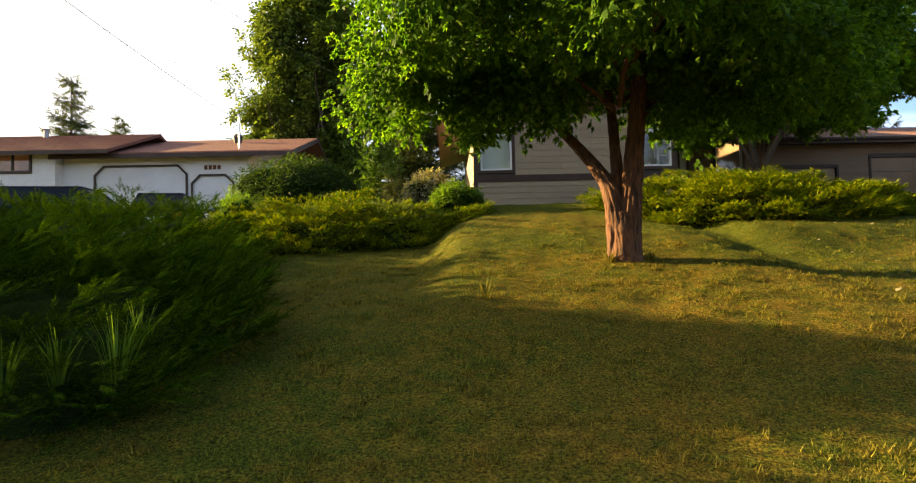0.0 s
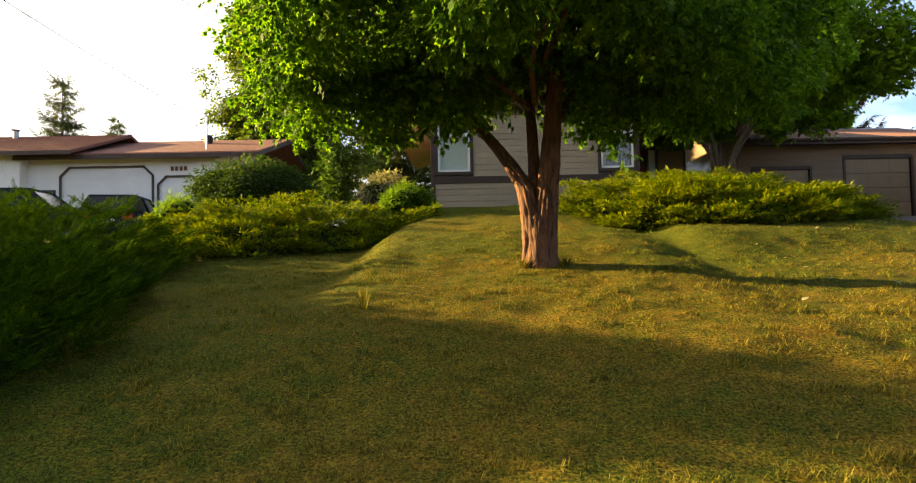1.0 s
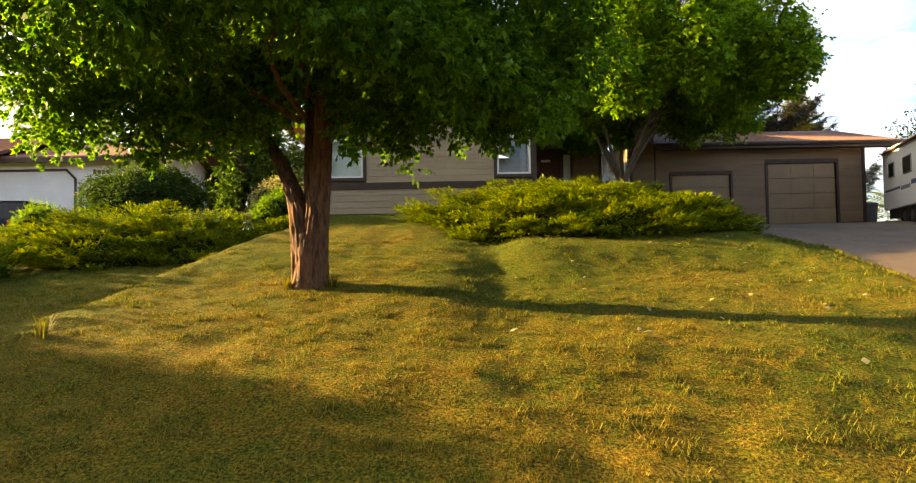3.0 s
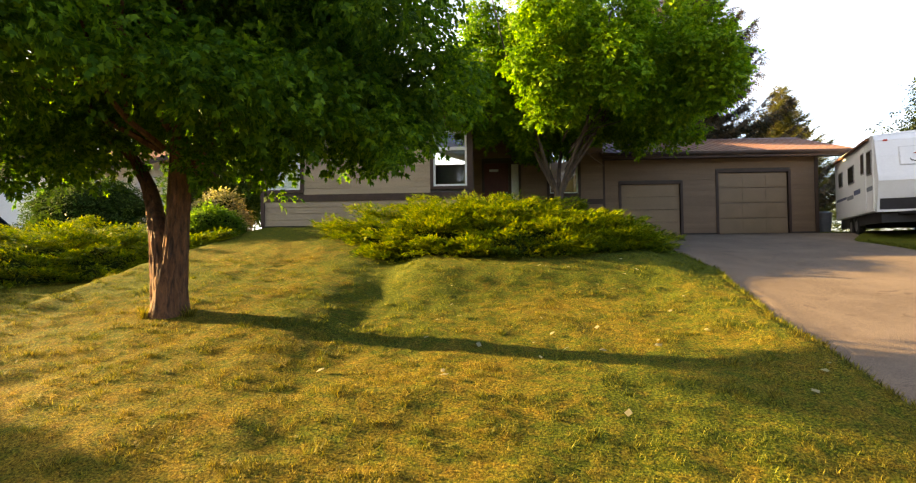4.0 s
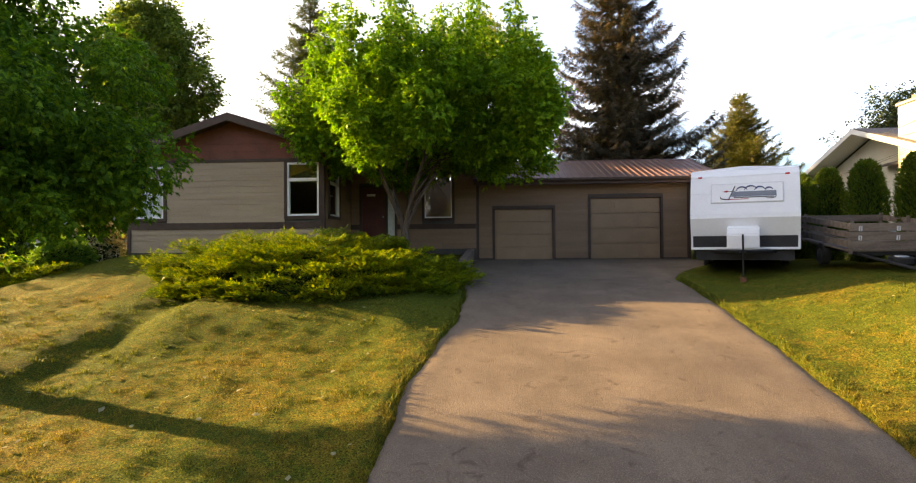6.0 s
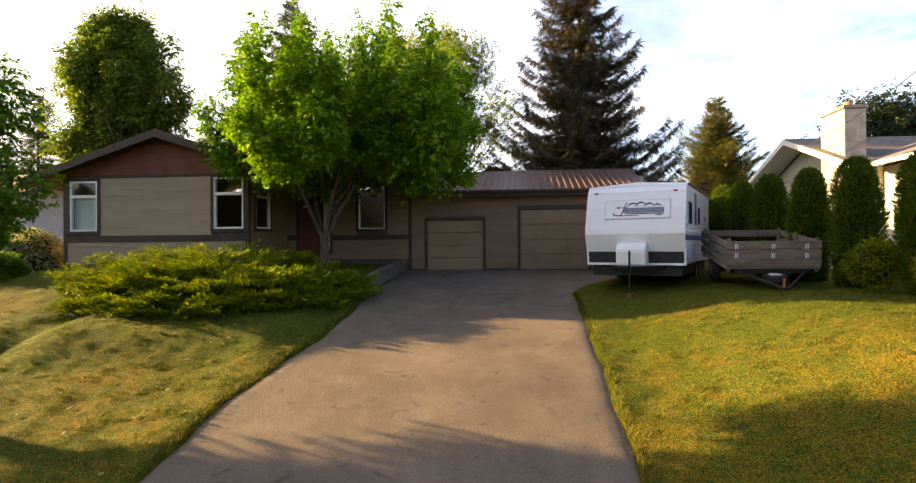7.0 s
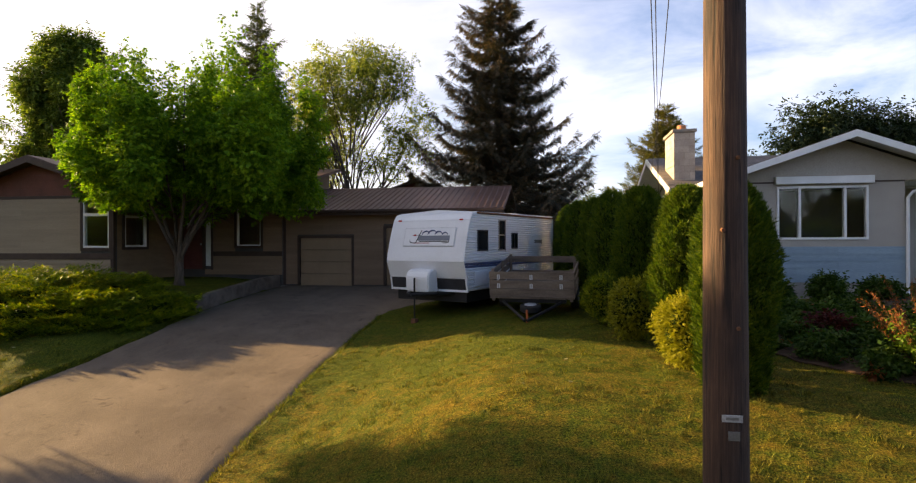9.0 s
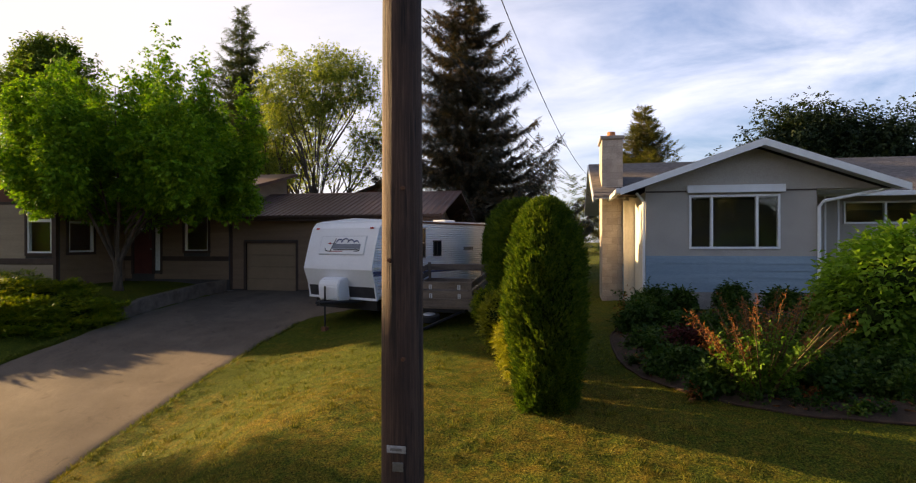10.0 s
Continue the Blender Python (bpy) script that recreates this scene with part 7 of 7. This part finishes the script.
for k, (x, y, r, h) in enumerate(((14.2, -6.3, 0.42, 0.40), (15.0, -5.9, 0.30, 0.34), (16.1, -5.9, 0.30, 0.36), (17.2, -6.0, 0.45, 0.26), (14.6, -8.2, 0.60, 0.22), (15.7, -8.0, 0.65, 0.20), (13.9, -9.4, 0.45, 0.18), (15.0, -10.0, 0.55, 0.24), (14.0, -10.9, 0.40, 0.20), (15.9, -11.5, 0.45, 0.25), (16.5, -11.3, 0.50, 0.32), (17.2, -11.7, 0.45, 0.28), (16.3, -9.6, 0.60, 0.36), (13.75, -8.0, 0.40, 0.34), (18.2, -11.6, 0.55, 0.36), (19.2, -11.4, 0.5, 0.4))):
    bush("bed_shrub", "loose dark green leafy flower bed plant", x, y, tz(x, y), r, r, h, 1500, 0.13, M["bed_leaf"], 90 + k, core=False, group="flower bed shrubs", lumps_n=11, shell=0.25)
bush("burgundy_shrub", "dark burgundy leafy plant in the flower bed", 14.25, -10.2, tz(14.25, -10.2), 0.34, 0.34, 0.28, 1200, 0.12, M["burgundy_leaf"], 88)
# two shrubs out of view, added and shaped to cast the lawn's long shadow
bush("shade_shrub", "tall dark evergreen shrub, unseen, added to shade the lawn", -23.0, -12.45, tz(-23.0, -12.45), 1.05, 1.15, 1.66, 11000, 0.2, M["juniper_dark"], 89, TWIG, lumps_n=12)
bush("shade_shrub", "dark evergreen shrub, unseen, added to widen the lawn's shade", -22.9, -13.7, tz(-22.9, -13.7), 0.95, 0.95, 1.12, 8000, 0.2, M["juniper_dark"], 87, TWIG, lumps_n=10)
# bed soil and its edging
th = np.linspace(0, 2 * math.pi, 80, endpoint=False)
bx = 16.9 + 3.75 * np.sign(np.cos(th)) * np.abs(np.cos(th)) ** 0.75
by = -9.2 + 3.6 * np.sign(np.sin(th)) * np.abs(np.sin(th)) ** 0.75
rr = np.linspace(0, 1, 26)
SX, SY = 16.9 + (bx - 16.9)[None] * rr[:, None], -9.2 + (by + 9.2)[None] * rr[:, None]
SZ = ground_height(SX, SY) + 0.10 * smooth(1.0, 0.9, rr)[:, None] + 0.004
idx = np.arange(SX.size).reshape(SX.shape)
nxt = np.roll(idx, -1, 1)
bed = mesh_of("ground_bed", np.stack([SX, SY, SZ], -1).reshape(-1, 3), np.stack([idx[:-1], idx[1:], nxt[1:], nxt[:-1]], -1).reshape(-1, 4), M["soil"], soft=True)
tagged(bed, "dark soil flower bed", "flower bed", kind="structure")
edge_pts = [(float(a), float(b), float(ground_height(a, b)) + 0.02) for a, b in zip(bx * 1.0, by)]
tagged(part("bed_edging", tube(edge_pts + edge_pts[:1], [0.020] * 81, 6), M["rust_edge"]), "dark weathered edging round the flower bed", "edging")


def spiky(name, label, x, y, n, height, seed, leaf, bloom=None, spread=0.7, leaf_size=0.13):
    """A fan of straight stems from one root, leafy below, with bare spikes of bloom above."""
    rng = np.random.default_rng(seed)
    thing = empty(name, (x, y, tz(x, y)))
    tagged(thing, label, "plant")
    P, D, Q, E = [], [], [], []
    for i in range(n):
        a, lean = rng.uniform(0, 2 * math.pi), spread * math.sqrt(rng.uniform(0.02, 1.0))
        h = height * rng.uniform(0.62, 1.08) * (1.0 - 0.25 * lean)
        foot = Vector((math.cos(a) * 0.12 * lean, math.sin(a) * 0.12 * lean, 0))
        top = foot + Vector((math.cos(a) * lean * h, math.sin(a) * lean * h, h))
        bow = Vector((math.cos(a), math.sin(a), 0)) * (-0.05 * h * lean)
        part("stem", tube([foot, foot.lerp(top, 0.5) + bow, top], [0.012, 0.009, 0.004], 5), M["stem"] if bloom else M["shrub_leaf"], thing)
        for t in np.linspace(0.12, 0.74 if bloom else 0.92, 30):
            P.append(np.array(foot.lerp(top, t) + bow * (4 * t * (1 - t))) + rng.normal(size=3) * 0.04)
            D.append(rng.normal(size=3) + np.array([0, 0, 0.5]))
        if bloom and i % 3 != 2:
            for t in np.linspace(0.66, 1.06, 44):
                Q.append(np.array(foot.lerp(top, t) + bow * (4 * t * (1 - t))) + rng.normal(size=3) * 0.014)
                E.append(rng.normal(size=3) + np.array([0, 0, 0.8]))
    P, D = np.array(P), np.array(D)
    v, f = scatter(*LEAF3, P, turns(D, rng.uniform(-1, 1, len(P))), leaf_size * rng.uniform(0.6, 1.2, len(P)))
    mesh_of("foliage", v, f, leaf, thing)
    if bloom:
        Q, E = np.array(Q), np.array(E)
        v, f = scatter(*SCALE, Q, turns(E, rng.uniform(-1, 1, len(Q))), 0.055 * rng.uniform(0.6, 1.2, len(Q)))
        mesh_of("blossom", v, f, bloom, thing)


spiky("flowering_plant", "spreading plant with upright orange-red flower spikes", 14.93, -11.9, 84, 1.40, 101, M["light_leaf"], M["bloom_red"], 0.95, 0.10)
for k, (x, y, h) in enumerate(((14.35, -11.6, 0.62), (14.2, -12.1, 0.42), (15.7, -12.1, 0.55), (16.4, -12.0, 0.62), (17.4, -12.2, 0.60), (13.75, -7.0, 0.9), (14.9, -9.0, 0.6), (13.9, -10.1, 0.5), (16.0, -6.9, 0.7), (18.6, -12.1, 0.6))):
    spiky("leafy_plant", "upright green perennial in the flower bed", x, y, 16, h, 130 + k, M["bed_leaf"], None, 0.6)
for k in range(13):
    a = math.radians(196 + k * 10.5)
    x, y = 16.9 + 3.40 * math.copysign(abs(math.cos(a)) ** 0.75, math.cos(a)), -9.2 + 3.25 * math.copysign(abs(math.sin(a)) ** 0.75, math.sin(a))
    spiky("low_plant", "low dull green plant at the edge of the flower bed", x, y, 12, 0.22 + 0.10 * ((k * 7) % 5) / 4, 160 + k, M["bed_leaf"], None, 1.3, 0.09)


def bed_litter():
    """Dry stalks and fallen leaves on the soil."""
    rng = np.random.default_rng(61)
    a, r = rng.uniform(0, 2 * math.pi, 1500), np.sqrt(rng.uniform(0.45, 0.96, 1500))
    X, Y = 16.9 + 3.7 * r * np.sign(np.cos(a)) * np.abs(np.cos(a)) ** 0.75, -9.2 + 3.55 * r * np.sign(np.sin(a)) * np.abs(np.sin(a)) ** 0.75
    P = np.stack([X, Y, ground_height(X, Y) + 0.10 * smooth(1.0, 0.9, r) + 0.018], -1)
    D = rng.normal(size=(1500, 3)) * np.array([1, 1, 0.25])
    v, f = scatter(*SCALE, P, turns(D, rng.uniform(-1, 1, 1500)), 0.10 * rng.uniform(0.5, 1.6, 1500))
    tagged(mesh_of("bed_litter", v, f, M["bloom_red"]), "dry fallen leaves and stalks on the bed", "litter", kind="stuff")


bed_litter()
for k, (x, y) in enumerate(((13.6, -7.2), (14.0, -12.2), (15.4, -12.2), (13.5, -7.6))):
    bush("red_flower", "small dark red flowering plant in the bed", x, y, tz(x, y), 0.09, 0.09, 0.12 if k in (1, 2) else 0.45, 50, 0.09, M["bloom_red"], 110 + k, core=False)

# distant woods
def woods():
    rng = np.random.default_rng(9)
    P, D = [], []
    for x in [*np.arange(-25, 95, 1.5), *np.arange(-70, 75, 1.3)]:
        back = len(P) >= 70 * 80
        y = -50 + rng.uniform(-5, 5) if back else 62 + rng.uniform(-8, 8)
        h = rng.uniform(6, 10) + 1.5 * math.sin(x * 0.13) + (2.0 if back else 0)
        for i in range(70):
            u = rng.random()
            r = (1 - u) * 2.0 + 0.3
            a = rng.uniform(0, 2 * math.pi)
            P.append((x + math.cos(a) * r, y + math.sin(a) * r, u * h - (3 if back else 0)))
            D.append((math.cos(a), math.sin(a), 0.4))
    P, D = np.array(P), np.array(D)
    v, f = scatter(*NEEDLE, P, turns(D, rng.uniform(-1, 1, len(P))), 1.9 * rng.uniform(0.6, 1.3, len(P)))
    tagged(mesh_of("far_woods", v, f, M["fir"]), "belt of distant conifer woods", "woods", kind="stuff")


woods()
wx = np.linspace(-110, 110, 221)
wz = -2.8 + 9.5 + 1.2 * np.sin(wx * 0.31) + 1.4 * np.sin(wx * 0.83 + 1) + 0.8 * np.sin(wx * 2.1)
strip = [(a, -54 + 1.5 * math.sin(a * 0.9), -4.0) for a in wx] + [(a, -55 + 1.5 * math.sin(a * 0.9), b) for a, b in zip(wx, wz)]
tagged(mesh_of("backdrop_woods", strip, [(i, i + 1, i + 222, i + 221) for i in range(220)], M["far_woods"], soft=True), "plain dark belt of woods across the street", "woods", kind="structure")


# ---------------------------------------------------------------- grass
def turf():
    rng = np.random.default_rng(12)
    # tufts of several blades each
    k = 54000
    cx = rng.uniform(-17.5, 17.0, k)
    cy = -8.3 - 10.2 * rng.random(k) ** 0.75
    grow = rng.uniform(0.5, 1.45, k) * np.clip(0.85 + 1.3 * uneven(cx * 4.3, cy * 4.3), 0.3, 1.7)
    n = 310000
    q = rng.integers(0, k, n)
    x, y = cx[q] + rng.normal(size=n) * 0.030, cy[q] + rng.normal(size=n) * 0.030
    left, right = drive_edges(y)
    keep = ((x < left - 0.02) | (x > right + 0.02)) & ((y < -8.0) | (x > 5))
    keep &= ~((np.abs((x - 16.9) / 3.75) ** 2.6 + np.abs((y + 9.2) / 3.6) ** 2.6) < 1)
    x, y, clump = x[keep], y[keep], grow[q][keep]
    p = np.stack([x, y, ground_height(x, y) - 0.004], 1)
    m = len(x)
    tv = np.array([(-0.07, 0, 0), (0.07, 0, 0), (0.10, 0.55, 0.85), (0.30, -0.25, 0), (0.44, -0.25, 0), (0.60, -0.75, 0.70)])
    tf = np.array([(0, 1, 2), (3, 4, 5)])
    a = rng.uniform(0, 2 * math.pi, m)
    c, s, o, z = np.cos(a), np.sin(a), np.ones(m), np.zeros(m)
    rot = np.stack([np.stack([c, -s, z], 1), np.stack([s, c, z], 1), np.stack([z, z, o], 1)], 1)
    v, f = scatter(tv, tf, p, rot, 0.040 * np.maximum(clump, 0.35) * rng.uniform(0.6, 1.4, m))
    g = mesh_of("grass", v, f, M["blade"])
    tagged(g, "short dry mown grass blades", "grass", kind="stuff")
    # longer grass along the edges of the drive
    n = 9000
    y = rng.uniform(-16.5, -5.5, n)
    left, right = drive_edges(y)
    side = rng.random(n) < 0.5
    x = np.where(side, left - np.abs(rng.normal(size=n)) * 0.06, right + np.abs(rng.normal(size=n)) * 0.06)
    p = np.stack([x, y, ground_height(x, y) - 0.02], 1)
    a = rng.uniform(0, 2 * math.pi, n)
    c, s, o, z = np.cos(a), np.sin(a), np.ones(n), np.zeros(n)
    rot = np.stack([np.stack([c, -s, z], 1), np.stack([s, c, z], 1), np.stack([z, z, o], 1)], 1)
    v, f = scatter(tv, tf, p, rot, 0.075 * rng.uniform(0.5, 1.6, n))
    tagged(mesh_of("edge_grass", v, f, M["blade"]), "longer grass along the drive's edges", "grass", kind="stuff")


turf()


def tuft(name, label, x, y, n, height, seed, base=0.0):
    rng = np.random.default_rng(seed)
    V, F = [], []
    for i in range(n):
        a, lean, h = rng.uniform(0, 2 * math.pi), rng.uniform(0.1, 0.8), height * rng.uniform(0.5, 1.1)
        d = np.array([math.cos(a), math.sin(a), 0])
        s = np.array([-d[1], d[0], 0]) * 0.006
        b = d * rng.uniform(0, 0.08)
        k = len(V)
        V += [b - s, b + s, b + d * lean * h * 0.4 + s + [0, 0, h * 0.6], b + d * lean * h * 0.4 - s + [0, 0, h * 0.6], b + d * lean * h + s * 0.2 + [0, 0, h], b + d * lean * h - s * 0.2 + [0, 0, h]]
        F += [(k, k + 1, k + 2, k + 3), (k + 3, k + 2, k + 4, k + 5)]
    t = mesh_of(name, np.array(V) + np.array([x, y, tz(x, y) + base]), F, M["blade"] if base == 0 else M["light_leaf"])
    return tagged(t, label, "grass tuft", "grass tufts")


tuft("grass_tuft", "tuft of tall pale grass on the lawn", -12.1, -14.35, 26, 0.32, 120)
for k, (x, y, h) in enumerate(((-15.05, -17.0, 0.52), (-15.45, -17.05, 0.46), (-15.75, -17.2, 0.40), (-15.2, -16.4, 0.42))):
    tuft("grass_tuft", "tuft of tall grass growing out of the juniper", x, y, 34, h, 121 + k, 0.34)
tuft("grass_tuft", "tuft of grass at the foot of the big tree", -9.35, -12.35, 60, 0.2, 128)
tuft("grass_tuft", "tuft of grass at the foot of the big tree", -10.0, -12.4, 60, 0.2, 129)

# fallen leaves on the lawn
lrng = np.random.default_rng(15)
leaf_bm = bmesh.new()
vs = [leaf_bm.verts.new(p) for p in ((0, -0.05, 0), (0.035, -0.01, 0.012), (0.02, 0.04, 0.005), (0, 0.06, 0.015), (-0.025, 0.03, 0.004), (-0.035, -0.01, 0.014))]
leaf_bm.faces.new(vs)
leaf_data = bpy.data.meshes.new("fallen_leaf")
leaf_bm.to_mesh(leaf_data)
leaf_bm.free()
leaf_data.materials.append(M["cream_leaf"])
for i in range(46):
    x, y = lrng.uniform(-7, -1.3), lrng.uniform(-15.5, -9.6)
    if i > 38:
        x, y = lrng.uniform(6, 10), lrng.uniform(-13.5, -9.5)
    ob = new("fallen_leaf", leaf_data)
    ob.matrix_basis = pose(x, y, float(ground_height(x, y)) + 0.03, lrng.uniform(-25, 25), lrng.uniform(-25, 25), lrng.uniform(0, 360)) @ Matrix.Scale(lrng.uniform(0.5, 1.1), 4)
    tagged(ob, "dry pale leaf lying on the grass", "leaf", "fallen leaves")
